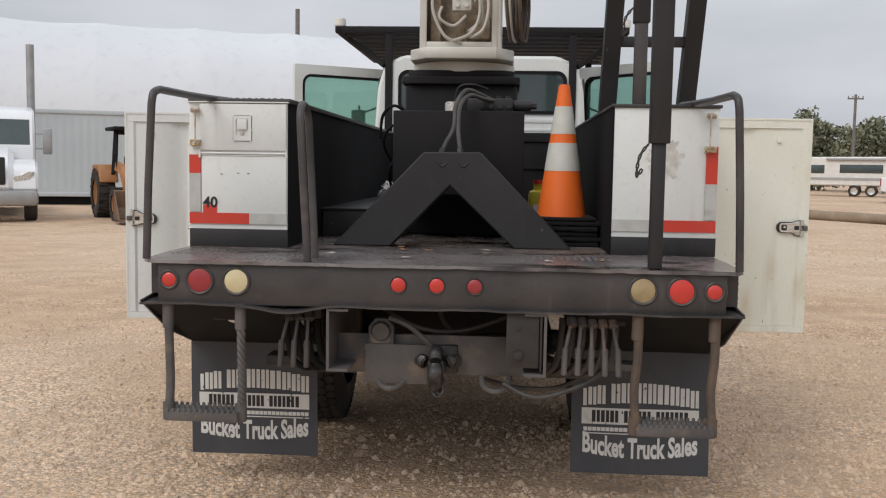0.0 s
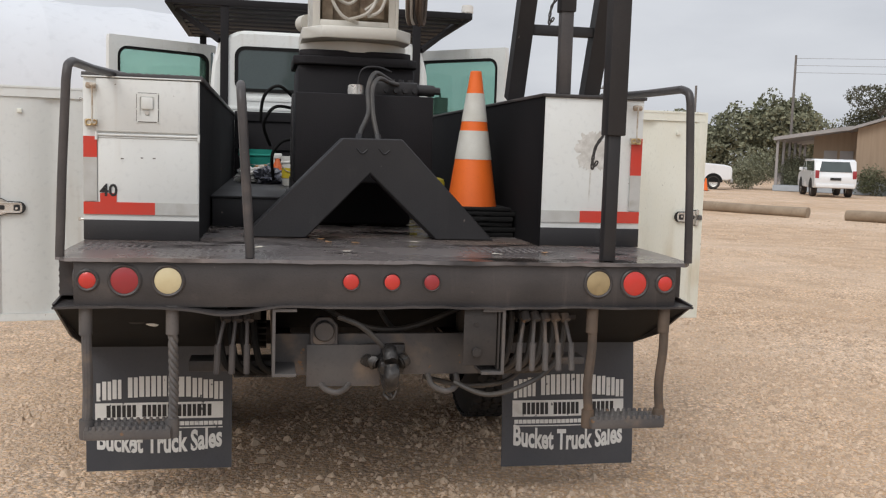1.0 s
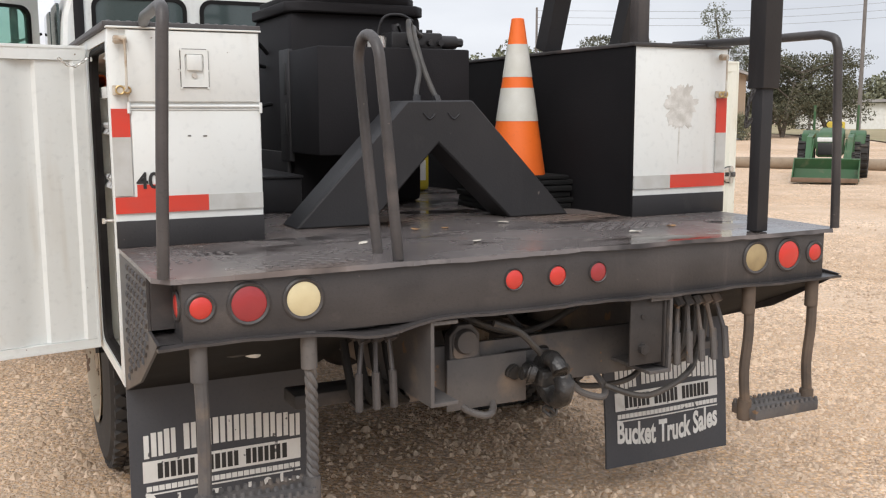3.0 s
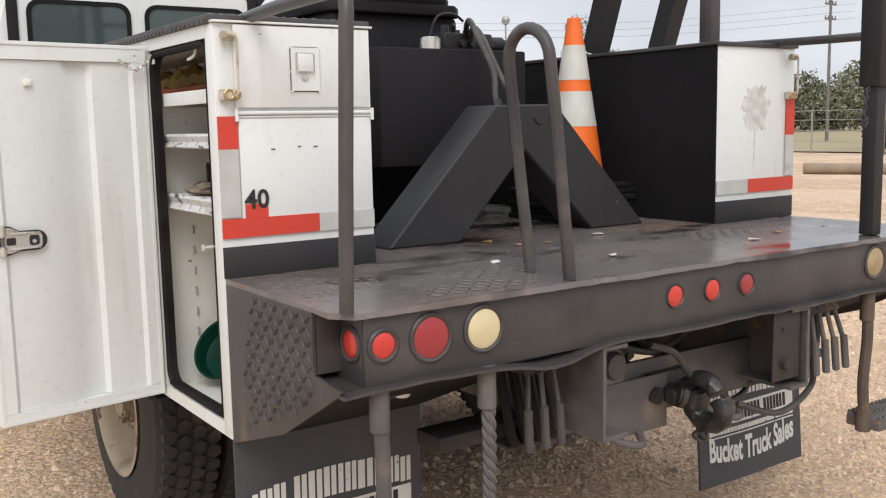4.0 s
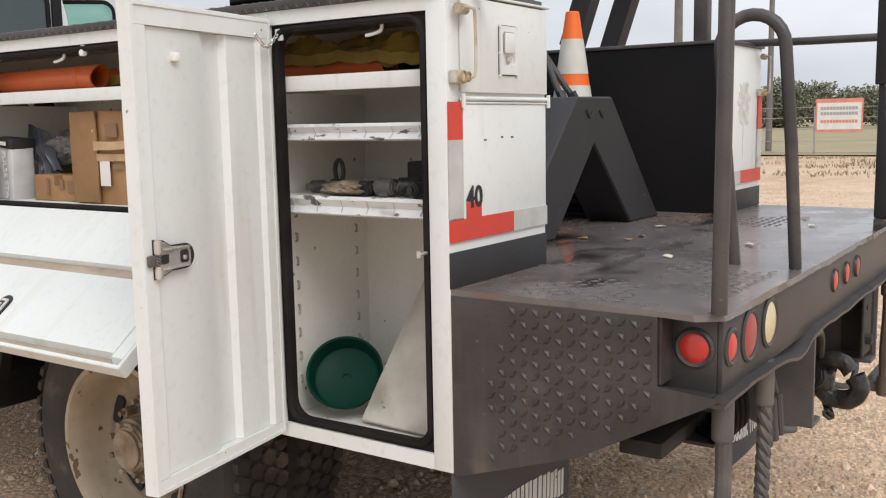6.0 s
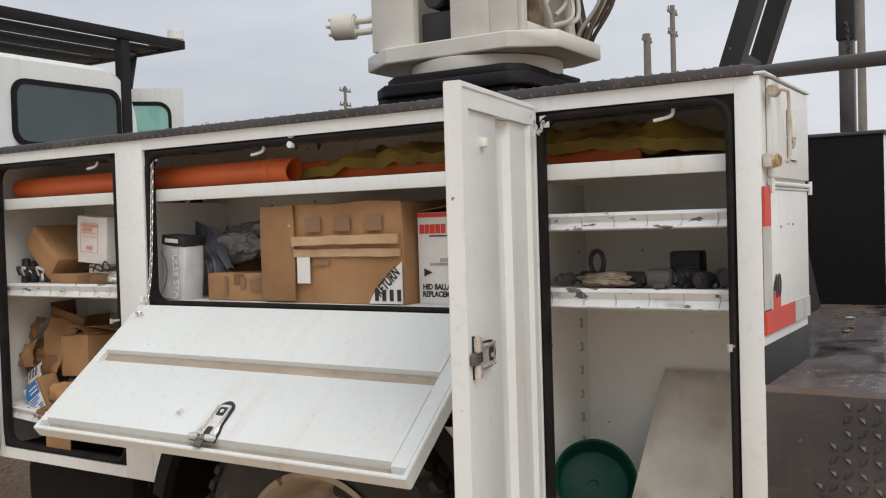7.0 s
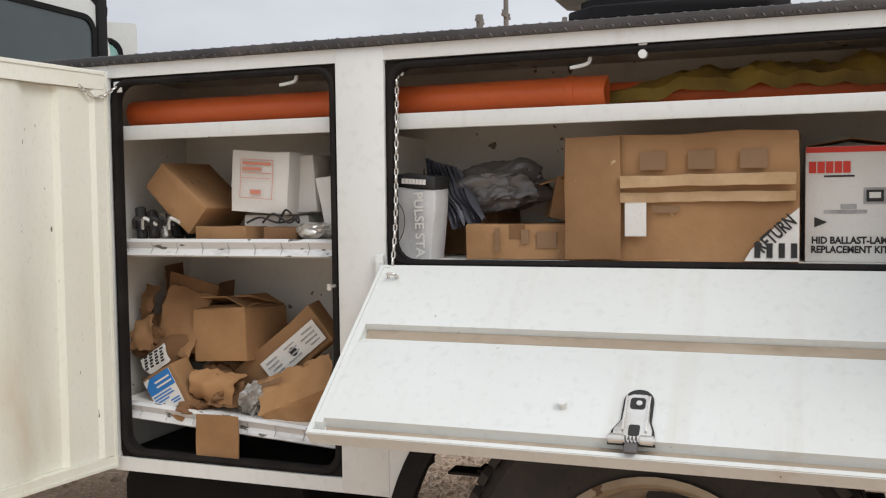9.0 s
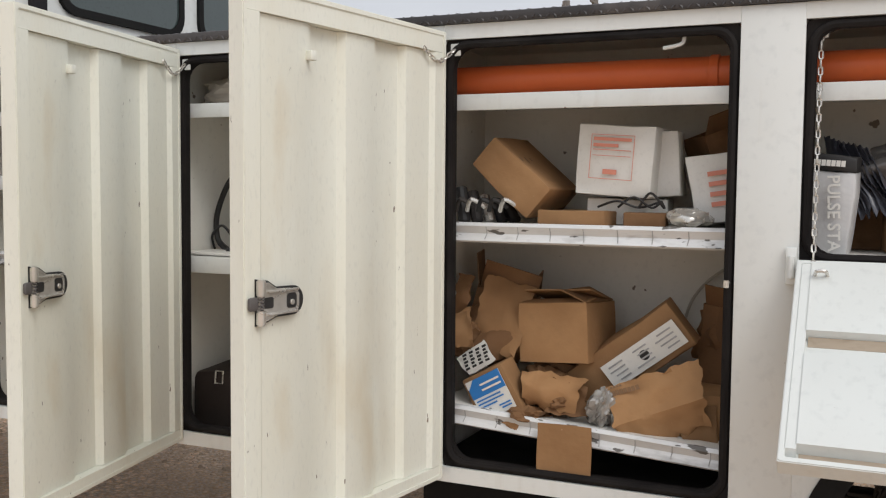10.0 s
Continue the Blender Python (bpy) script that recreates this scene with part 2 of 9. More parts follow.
YELLOWCLOTH = material("dirty_yellow_tarp", (0.26, 0.17, 0.022), 0.75, 0, (0.13, 0.08, 0.015), 9.0, 0.004, 30, (0.35, (0.09, 0.055, 0.02), 7.0))
TURRET = material("turret_paint", (0.64, 0.63, 0.58), 0.45, 0, (0.54, 0.51, 0.45), 3.0, 0.0005, 60, (0.18, (0.32, 0.28, 0.23), 5.0))
HOSE = material("hydraulic_hose", (0.04, 0.038, 0.037), 0.55, 0, (0.085, 0.075, 0.066), 9.0, 0.0006, 120)
PALEHOSE = material("pale_hose", (0.5, 0.47, 0.42), 0.55, 0, (0.38, 0.35, 0.3), 9.0, 0.0006, 120)
GLASSG = material("green_tinted_glass", (0.36, 0.62, 0.52), 0.04, 0, (0.36, 0.62, 0.52), 2.0, trans=0.85, rough_var=0.02)
GLASSD = material("dark_window_glass", (0.045, 0.062, 0.062), 0.07, 0, (0.055, 0.075, 0.074), 2.0, rough_var=0.04, coat=0.5)

LIDPAINT = material("weathered_lid_paint", (0.69, 0.71, 0.685), 0.42, 0, (0.65, 0.66, 0.63), 2.0, 0.0003, 50, (0.06, (0.46, 0.40, 0.32), 5.0), streak=(0.7, (0.46, 0.38, 0.28), (1.2, 18, 18)), chips=(0.745, (0.25, 0.18, 0.13), 60.0))
GRIME = material("dusty_brown_grime", (0.30, 0.235, 0.17), 0.85, 0, (0.42, 0.35, 0.27), 9.0, 0.0006, 80, (0.3, (0.24, 0.18, 0.12), 12.0), (1, 0.4, 1))
# leaf colour lightened to hold distance haze and offset the crowns' own shade
FARLEAF = material("olive_leaves_with_haze", (0.17, 0.175, 0.11), 0.85, 0, (0.23, 0.23, 0.155), 0.15, 0, 1.0, (0.2, (0.12, 0.12, 0.075), 0.4), island=0.35)
HUB = material("rusty_hub_paint", (0.36, 0.29, 0.21), 0.55, 0, (0.17, 0.115, 0.075), 14.0, 0.001, 60, (0.4, (0.07, 0.045, 0.03), 16.0))
GLOVE = material("worn_tan_leather", (0.27, 0.215, 0.155), 0.8, 0, (0.17, 0.13, 0.09), 12.0, 0.001, 60, (0.3, (0.07, 0.055, 0.045), 14.0))


def deck_surface():
    """Worn black deck plate: dusty where dry, smooth and dark where oil and water lie."""
    mt = bpy.data.materials.new("worn_wet_deck")
    mt.use_nodes = True
    nd, lk = mt.node_tree.nodes, mt.node_tree.links
    bs, co = nd["Principled BSDF"], nd.new("ShaderNodeTexCoord")

    def tex(sc, detail, stretch=(1, 1, 1)):
        mp, n = nd.new("ShaderNodeMapping"), nd.new("ShaderNodeTexNoise")
        mp.inputs["Scale"].default_value = stretch
        lk.new(co.outputs["Object"], mp.inputs[0])
        n.inputs["Scale"].default_value, n.inputs["Detail"].default_value = sc, detail
        lk.new(mp.outputs[0], n.inputs["Vector"])
        return n.outputs[0]

    def span(src, a, b, c, d):
        r = nd.new("ShaderNodeMapRange")
        for k, v in zip(("From Min", "From Max", "To Min", "To Max"), (a, b, c, d)):
            r.inputs[k].default_value = v
        lk.new(src, r.inputs[0])
        return r.outputs[0]

    def mix(a, b, fac):
        m = nd.new("ShaderNodeMix")
        m.data_type = "RGBA"
        lk.new(fac, m.inputs[0])
        for sock, v in ((m.inputs[6], a), (m.inputs[7], b)):
            if isinstance(v, tuple):
                sock.default_value = (*v, 1)
            else:
                lk.new(v, sock)
        return m.outputs[2]
    wet = span(tex(2.2, 4.0, (1, 1.7, 1)), 0.55, 0.68, 0.0, 1.0)
    dry = mix((0.165, 0.144, 0.138), (0.105, 0.092, 0.090), span(tex(1.6, 6.0), 0.36, 0.66, 0.0, 1.0))
    dry = mix(dry, (0.20, 0.140, 0.108), span(tex(1.1, 7.0, (1, 1.5, 1)), 0.50, 0.66, 0.0, 0.75))
    dry = mix(dry, (0.27, 0.24, 0.22), span(tex(9.0, 8.0, (1, 1.4, 1)), 0.60, 0.80, 0.0, 0.6))
    dry = mix(dry, (0.20, 0.085, 0.04), span(tex(4.5, 8.0), 0.68, 0.76, 0.0, 0.6))
    lk.new(mix(dry, (0.020, 0.016, 0.014), wet), bs.inputs["Base Color"])
    rough = nd.new("ShaderNodeMath")
    rough.operation = "SUBTRACT"
    rough.use_clamp = True
    lk.new(span(tex(4.0, 3.0), 0.3, 0.7, 0.20, 0.33), rough.inputs[0])
    lk.new(span(wet, 0.0, 1.0, 0.0, 0.28), rough.inputs[1])
    lk.new(rough.outputs[0], bs.inputs["Roughness"])
    bp = nd.new("ShaderNodeBump")
    bp.inputs["Distance"].default_value = 0.00012
    lk.new(tex(16.0, 2.0), bp.inputs["Height"])
    lk.new(span(wet, 0.0, 1.0, 1.0, 0.15), bp.inputs["Strength"])
    lk.new(bp.outputs[0], bs.inputs["Normal"])
    return mt


DECK = deck_surface()

# ---- mesh tools ----


def solid(bm, tmp, m=None):
    """Add tmp's faces to bm."""
    if m is not None:
        tmp.transform(m)
    me = bpy.data.meshes.new("t")
    tmp.to_mesh(me)
    tmp.free()
    bm.from_mesh(me)
    bpy.data.meshes.remove(me)
    return bm


def box(bm, a, b, bev=0.0, m=None, seg=2):
    tmp = bmesh.new()
    lo, hi = [min(p, q) for p, q in zip(a, b)], [max(p, q) for p, q in zip(a, b)]
    bmesh.ops.create_cube(tmp, size=1.0)
    for v in tmp.verts:
        v.co = Vector([l + (c + 0.5) * (h - l) for c, l, h in zip(v.co, lo, hi)])
    if bev:
        bmesh.ops.bevel(tmp, geom=tmp.edges[:], offset=bev, segments=seg, affect="EDGES", profile=0.5, clamp_overlap=True)
    return solid(bm, tmp, m)


def rod(bm, a, b, r, seg=14, r2=None, bev=0.0):
    """A cylinder or cone from a to b."""
    a, b = Vector(a), Vector(b)
    tmp = bmesh.new()
    bmesh.ops.create_cone(tmp, cap_ends=True, segments=seg, radius1=r, radius2=r if r2 is None else r2, depth=(b - a).length)
    if bev:
        es = [e for e in tmp.edges if len(e.link_faces) == 2 and any(len(f.verts) > 4 for f in e.link_faces)]
        bmesh.ops.bevel(tmp, geom=es, offset=bev, segments=2, affect="EDGES", clamp_overlap=True)
    q = (b - a).to_track_quat("Z", "Y").to_matrix().to_4x4()
    return solid(bm, tmp, Matrix.Translation((a + b) / 2) @ q)


def curve_points(pts, n=8, closed=False):
    """A smooth line through pts (Catmull-Rom)."""
    p = [Vector(q) for q in pts]
    out = []
    k = len(p)
    for i in range(k if closed else k - 1):
        g = [p[(i + j) % k] if closed else p[min(max(i + j, 0), k - 1)] for j in (-1, 0, 1, 2)]
        for s in range(n):
            t = s / n
            out.append(0.5 * ((2 * g[1]) + (g[2] - g[0]) * t + (2 * g[0] - 5 * g[1] + 4 * g[2] - g[3]) * t * t + (3 * g[1] - g[0] - 3 * g[2] + g[3]) * t ** 3))
    if not closed:
        out.append(p[-1])
    return out


def tube(bm, pts, r, seg=10, closed=False, square=False):
    """A tube along pts."""
    p = [Vector(q) for q in pts]
    n = len(p)
    rings = []
    up = None
    for i in range(n):
        d = (p[(i + 1) % n] - p[i - 1]) if closed else (p[min(i + 1, n - 1)] - p[max(i - 1, 0)])
        d.normalize()
        if up is None:
            up = Vector((0, 0, 1)) if abs(d.z) < 0.9 else Vector((1, 0, 0))
        s = d.cross(up).normalized()
        up = s.cross(d).normalized()
        ring = []
        for k in range(4 if square else seg):
            a = (math.pi / 4 + k * math.pi / 2) if square else 2 * math.pi * k / seg
            rr = r * 1.414 if square else r
            ring.append(bm.verts.new(p[i] + s * math.cos(a) * rr + up * math.sin(a) * rr))
        rings.append(ring)
    m = len(rings[0])
    for i in range(n if closed else n - 1):
        a, b = rings[i], rings[(i + 1) % n]
        for k in range(m):
            bm.faces.new((a[k], a[(k + 1) % m], b[(k + 1) % m], b[k]))
    if not closed:
        bm.faces.new(rings[0][::-1])
        bm.faces.new(rings[-1])
    return bm


def prism(bm, poly, lo, hi, axis="x", bev=0.0, m=None):
    """A flat outline pulled along an axis. poly: pairs in the other two axes, in the order y z, x z or x y."""
    tmp = bmesh.new()

    def at(p, h):
        return {"x": (h, p[0], p[1]), "y": (p[0], h, p[1]), "z": (p[0], p[1], h)}[axis]
    a = [tmp.verts.new(at(p, lo)) for p in poly]
    b = [tmp.verts.new(at(p, hi)) for p in poly]
    tmp.faces.new(a)
    tmp.faces.new(b)
    k = len(poly)
    for i in range(k):
        tmp.faces.new((a[i], a[(i + 1) % k], b[(i + 1) % k], b[i]))
    bmesh.ops.recalc_face_normals(tmp, faces=tmp.faces[:])
    if bev:
        bmesh.ops.bevel(tmp, geom=tmp.edges[:], offset=bev, segments=1, affect="EDGES", clamp_overlap=True)
    return solid(bm, tmp, m)


def rounded(u0, v0, u1, v1, r, n=5):
    """The corners of a rounded rectangle, as pairs."""
    pts = []
    for cu, cv, a0 in ((u1 - r, v1 - r, 0), (u0 + r, v1 - r, 90), (u0 + r, v0 + r, 180), (u1 - r, v0 + r, 270)):
        for i in range(n + 1):
            a = radians(a0 + 90 * i / n)
            pts.append((cu + r * math.cos(a), cv + r * math.sin(a)))
    return pts


def ring_plate(bm, outer, inner, lo, hi, axis="x"):
    """A plate with an opening; outer and inner have the same count of pairs."""
    def at(p, h):
        return {"x": (h, p[0], p[1]), "y": (p[0], h, p[1]), "z": (p[0], p[1], h)}[axis]
    tmp = bmesh.new()
    rows = [[tmp.verts.new(at(p, h)) for p in q] for q, h in ((outer, lo), (inner, lo), (inner, hi), (outer, hi))]
    k = len(outer)
    for j in range(4):
        for i in range(k):
            tmp.faces.new((rows[j][i], rows[j][(i + 1) % k], rows[(j + 1) % 4][(i + 1) % k], rows[(j + 1) % 4][i]))
    bmesh.ops.recalc_face_normals(tmp, faces=tmp.faces[:])
    return solid(bm, tmp)


def square_off(pts, u0, v0, u1, v1):
    """Each pair of a rounded rectangle pushed out to the rectangle's rim."""
    cu, cv = (u0 + u1) / 2, (v0 + v1) / 2
    out = []
    for u, v in pts:
        du, dv = (u - cu) / ((u1 - u0) / 2), (v - cv) / ((v1 - v0) / 2)
        s = 1 / max(abs(du), abs(dv))
        out.append((cu + (u - cu) * s, cv + (v - cv) * s))
    return out


def lathe(bm, prof, centre, axis="z", seg=32):
    """Turn pairs (radius, height) round an axis."""
    c = Vector(centre)
    rings = []
    for r, h in prof:
        ring = []
        for k in range(seg):
            a = 2 * math.pi * k / seg
            u, v = r * math.cos(a), r * math.sin(a)
            ring.append(bm.verts.new(c + Vector({"z": (u, v, h), "x": (h, u, v), "y": (u, h, v)}[axis])))
        rings.append(ring)
    fs = []
    for a, b in zip(rings, rings[1:]):
        for k in range(seg):
            fs.append(bm.faces.new((a[k], a[(k + 1) % seg], b[(k + 1) % seg], b[k])))
    bmesh.ops.remove_doubles(bm, verts=[v for r in (rings[0], rings[-1]) for v in r], dist=1e-6)
    bmesh.ops.recalc_face_normals(bm, faces=[f for f in fs if f.is_valid])
    return bm


def mesh_of(name, bm, mat, smooth=35):
    me = bpy.data.meshes.new(name)
    bm.to_mesh(me)
    bm.free()
    me.materials.append(mat)
    if smooth and len(me.polygons):
        me.polygons.foreach_set("use_smooth", [True] * len(me.polygons))
        me.set_sharp_from_angle(angle=radians(smooth))
    return me


def part(name, bm, mat, parent=None, label="", m=None, smooth=35):
    """One mesh object, under a thing or a part where parent is given."""
    ob = new(name, mesh_of(name, bm, mat, smooth))
    if parent is not None:
        ob.parent = parent
    if m is not None:
        ob.matrix_basis = m
    if label:
        ob["label"] = label
    return ob


def thing(name, label, category, at=(0, 0, 0), group="", kind="", m=None):
    ob = new(name)
    ob.empty_display_size = 0.2
    ob.matrix_basis = m if m is not None else Matrix.Translation(at)
    return tagged(ob, label, category, group, kind)


def single(name, bm, mat, label, category, group="", kind="", m=None, smooth=35):
    """A thing that is one mesh."""
    return tagged(part(name, bm, mat, None, "", m, smooth), label, category, group, kind)


def B():
    return bmesh.new()


def wavy(bm, amount, scale, seed=0.0):
    """Push the vertices about by smooth noise."""
    for v in bm.verts:
        v.co += noise.noise_vector(v.co * scale + Vector((seed, seed * 2, seed * 3))) * amount


def tread(bm, origin, u, v, nrm, nu, nv, step=0.03, size=(0.0135, 0.004, 0.0018), keep=None):
    """Raised lozenges of a checker plate on the plane of u and v."""
    o, u, v, nrm = Vector(origin), Vector(u).normalized(), Vector(v).normalized(), Vector(nrm).normalized()
    for i in range(nu):
        for j in range(nv):
            c = o + u * (i + 0.5) * step + v * (j + 0.5) * step
            if keep and not keep(c):
                continue
            a = (u + v).normalized() if (i + j) % 2 else (u - v).normalized()
            b = nrm.cross(a)
            base = [c + a * size[0], c + b * size[1], c - a * size[0], c - b * size[1]]
            top = [c + a * size[0] * 0.55 + nrm * size[2], c - a * size[0] * 0.55 + nrm * size[2]]
            q = [bm.verts.new(p) for p in base + top]
            for f in ((q[0], q[1], q[4]), (q[1], q[2], q[5], q[4]), (q[2], q[3], q[5]), (q[3], q[0], q[4], q[5])):
                bm.faces.new(f)
    return bm


def letters(body, size, depth=0.0006, bend=0.0, width=None, bold=0.0):
    """The mesh of a line of writing, centred, in the plane x z and facing -y."""
    cu = bpy.data.curves.new("txt", "FONT")
    cu.body, cu.size, cu.align_x, cu.align_y, cu.extrude, cu.offset = body, size, "CENTER", "CENTER", depth, bold
    cu.resolution_u = 3
    ob = bpy.data.objects.new("txt", cu)
    scene.collection.objects.link(ob)
    dg = bpy.context.evaluated_depsgraph_get()
    dg.update()
    me = bpy.data.meshes.new_from_object(ob.evaluated_get(dg))
    bpy.data.objects.remove(ob)
    bm = B()
    bm.from_mesh(me)
    bpy.data.meshes.remove(me)
    span = max(v.co.x for v in bm.verts) - min(v.co.x for v in bm.verts)
    s = width / span if width else 1.0
    for v in bm.verts:
        x = v.co.x * s
        v.co = Vector((x, -v.co.z, v.co.y + bend * (1 - (2 * x / (span * s)) ** 2)))
    return bm


def glyph_bars(bm, x0, x1, z0, z1, n, y=0.0, depth=0.0006, bend=0.0, gaps=()):
    """Plain upright bars in place of writing that is not to be read."""
    w = (x1 - x0) / n
    mid, half = (x0 + x1) / 2, (x1 - x0) / 2
    for i in range(n):
        if i in gaps:
            continue
        xa, xb = x0 + (i + 0.07) * w, x0 + (i + 0.93) * w
        lift = bend * (1 - (((xa + xb) / 2 - mid) / half) ** 2)
        box(bm, (xa, y - depth, z0 + lift), (xb, y + depth, z1 + lift))
    return bm

# ---- ground ----
GROUND = bpy.data.materials.new("gravel_ground")


def gravel_surface():
    """Packed tan dirt set with stones of two sizes."""
    GROUND.use_nodes = True
    nd, lk = GROUND.node_tree.nodes, GROUND.node_tree.links
    bs = nd["Principled BSDF"]
    co = nd.new("ShaderNodeTexCoord")

    def tex(kind, sc, detail=None):
        n = nd.new(kind)
        n.inputs["Scale"].default_value = sc
        if detail:
            n.inputs["Detail"].default_value = detail
        lk.new(co.outputs["Object"], n.inputs["Vector"])
        return n

    def span(src, a, b, c, d):
        r = nd.new("ShaderNodeMapRange")
        for k, v in zip(("From Min", "From Max", "To Min", "To Max"), (a, b, c, d)):
            r.inputs[k].default_value = v
        lk.new(src, r.inputs[0])
        return r.outputs[0]

    def mul(a, b):
        m = nd.new("ShaderNodeMath")
        m.operation = "MULTIPLY"
        lk.new(a, m.inputs[0])
        lk.new(b, m.inputs[1])
        return m.outputs[0]
    big, mid, fine = tex("ShaderNodeTexNoise", 0.22, 6.0), tex("ShaderNodeTexNoise", 1.7, 8.0), tex("ShaderNodeTexNoise", 9.0, 8.0)
    v1, v2 = tex("ShaderNodeTexVoronoi", 38.0), tex("ShaderNodeTexVoronoi", 95.0)
    mix = nd.new("ShaderNodeMix")
    mix.data_type = "RGBA"
    mix.inputs[6].default_value, mix.inputs[7].default_value = (0.555, 0.385, 0.25, 1), (0.42, 0.282, 0.175, 1)
    lk.new(span(mid.outputs[0], 0.35, 0.7, 0.0, 1.0), mix.inputs[0])
    pale = nd.new("ShaderNodeMix")
    pale.data_type = "RGBA"
    lk.new(mix.outputs[2], pale.inputs[6])
    pale.inputs[7].default_value = (0.63, 0.475, 0.345, 1)
    lk.new(span(big.outputs[0], 0.42, 0.7, 0.0, 0.8), pale.inputs[0])
    s1, s2 = nd.new("ShaderNodeSeparateColor"), nd.new("ShaderNodeSeparateColor")
    lk.new(v1.outputs["Color"], s1.inputs[0])
    lk.new(v2.outputs["Color"], s2.inputs[0])
    val = mul(span(s1.outputs[0], 0.0, 1.0, 0.78, 1.3), span(s2.outputs[1], 0.0, 1.0, 0.8, 1.25))
    val = mul(val, span(v1.outputs["Distance"], 0.25, 0.75, 1.16, 0.72))
    val = mul(val, span(fine.outputs[0], 0.3, 0.75, 1.22, 0.92))
    patchy = tex("ShaderNodeTexNoise", 0.8, 7.0)
    dirt = nd.new("ShaderNodeMix")
    lk.new(span(patchy.outputs[0], 0.38, 0.62, 0.25, 1.0), dirt.inputs[0])
    dirt.inputs[2].default_value = 1.02
    lk.new(val, dirt.inputs[3])
    val = dirt.outputs[0]
    hs = nd.new("ShaderNodeHueSaturation")
    lk.new(pale.outputs[2], hs.inputs["Color"])
    lk.new(val, hs.inputs["Value"])
    lk.new(span(s2.outputs[2], 0, 1, 0.72, 1.2), hs.inputs["Saturation"])
    lk.new(hs.outputs[0], bs.inputs["Base Color"])
    bs.inputs["Roughness"].default_value = 0.92
    bp = nd.new("ShaderNodeBump")
    bp.inputs["Distance"].default_value = 0.011
    bp.inputs["Strength"].default_value = 0.9
    bp.invert = True
    lk.new(v1.outputs["Distance"], bp.inputs["Height"])
    bp2 = nd.new("ShaderNodeBump")
    bp2.inputs["Distance"].default_value = 0.004
    bp2.invert = True
    lk.new(v2.outputs["Distance"], bp2.inputs["Height"])
    lk.new(bp.outputs[0], bp2.inputs["Normal"])
    lk.new(bp2.outputs[0], bs.inputs["Normal"])


gravel_surface()


def build_ground():
    bm = B()
    n = 120
    span = [math.copysign(abs(i / n) ** 2.6, i) for i in range(-n, n + 1)]
    grid = [[bm.verts.new((u * 900, 5 + v * 900, 0)) for v in span] for u in span]
    for i in range(2 * n):
        for j in range(2 * n):
            bm.faces.new((grid[i][j], grid[i + 1][j], grid[i + 1][j + 1], grid[i][j + 1]))
    for v in bm.verts:
        d = math.hypot(v.co.x, v.co.y - 1.5)
        v.co.z = 0.03 * noise.noise(v.co * 0.3) * min(1, max(0, (d - 3) / 6)) - 0.01
    single("ground", bm, GROUND, "tan gravel and packed dirt yard", "ground", kind="structure")


build_ground()

# ---- truck ----
truck = thing("utility_truck", "white and black aerial utility truck with open side compartments", "truck")


def light(x, y, z, r, lens, name, m=None, rim=0.011):
    """A round lamp facing -y in a rubber ring."""
    g = B()
    lathe(g, [(r - 0.001, -0.004), (r + rim * 0.5, -0.007), (r + rim, -0.003), (r + rim + 0.001, 0.006), (r - 0.002, 0.006)], (0, 0, 0), "y", 36)
    mm = m if m is not None else Matrix.Translation((x, y, z))
    ring = part(name, g, BUMPER, truck, "", mm)
    b = B()
    lathe(b, [(0.0, -0.009), (r * 0.4, -0.0085), (r * 0.8, -0.006), (r * 0.97, -0.003), (r, 0.004)], (0, 0, 0), "y", 36)
    part("lens", b, lens, ring)


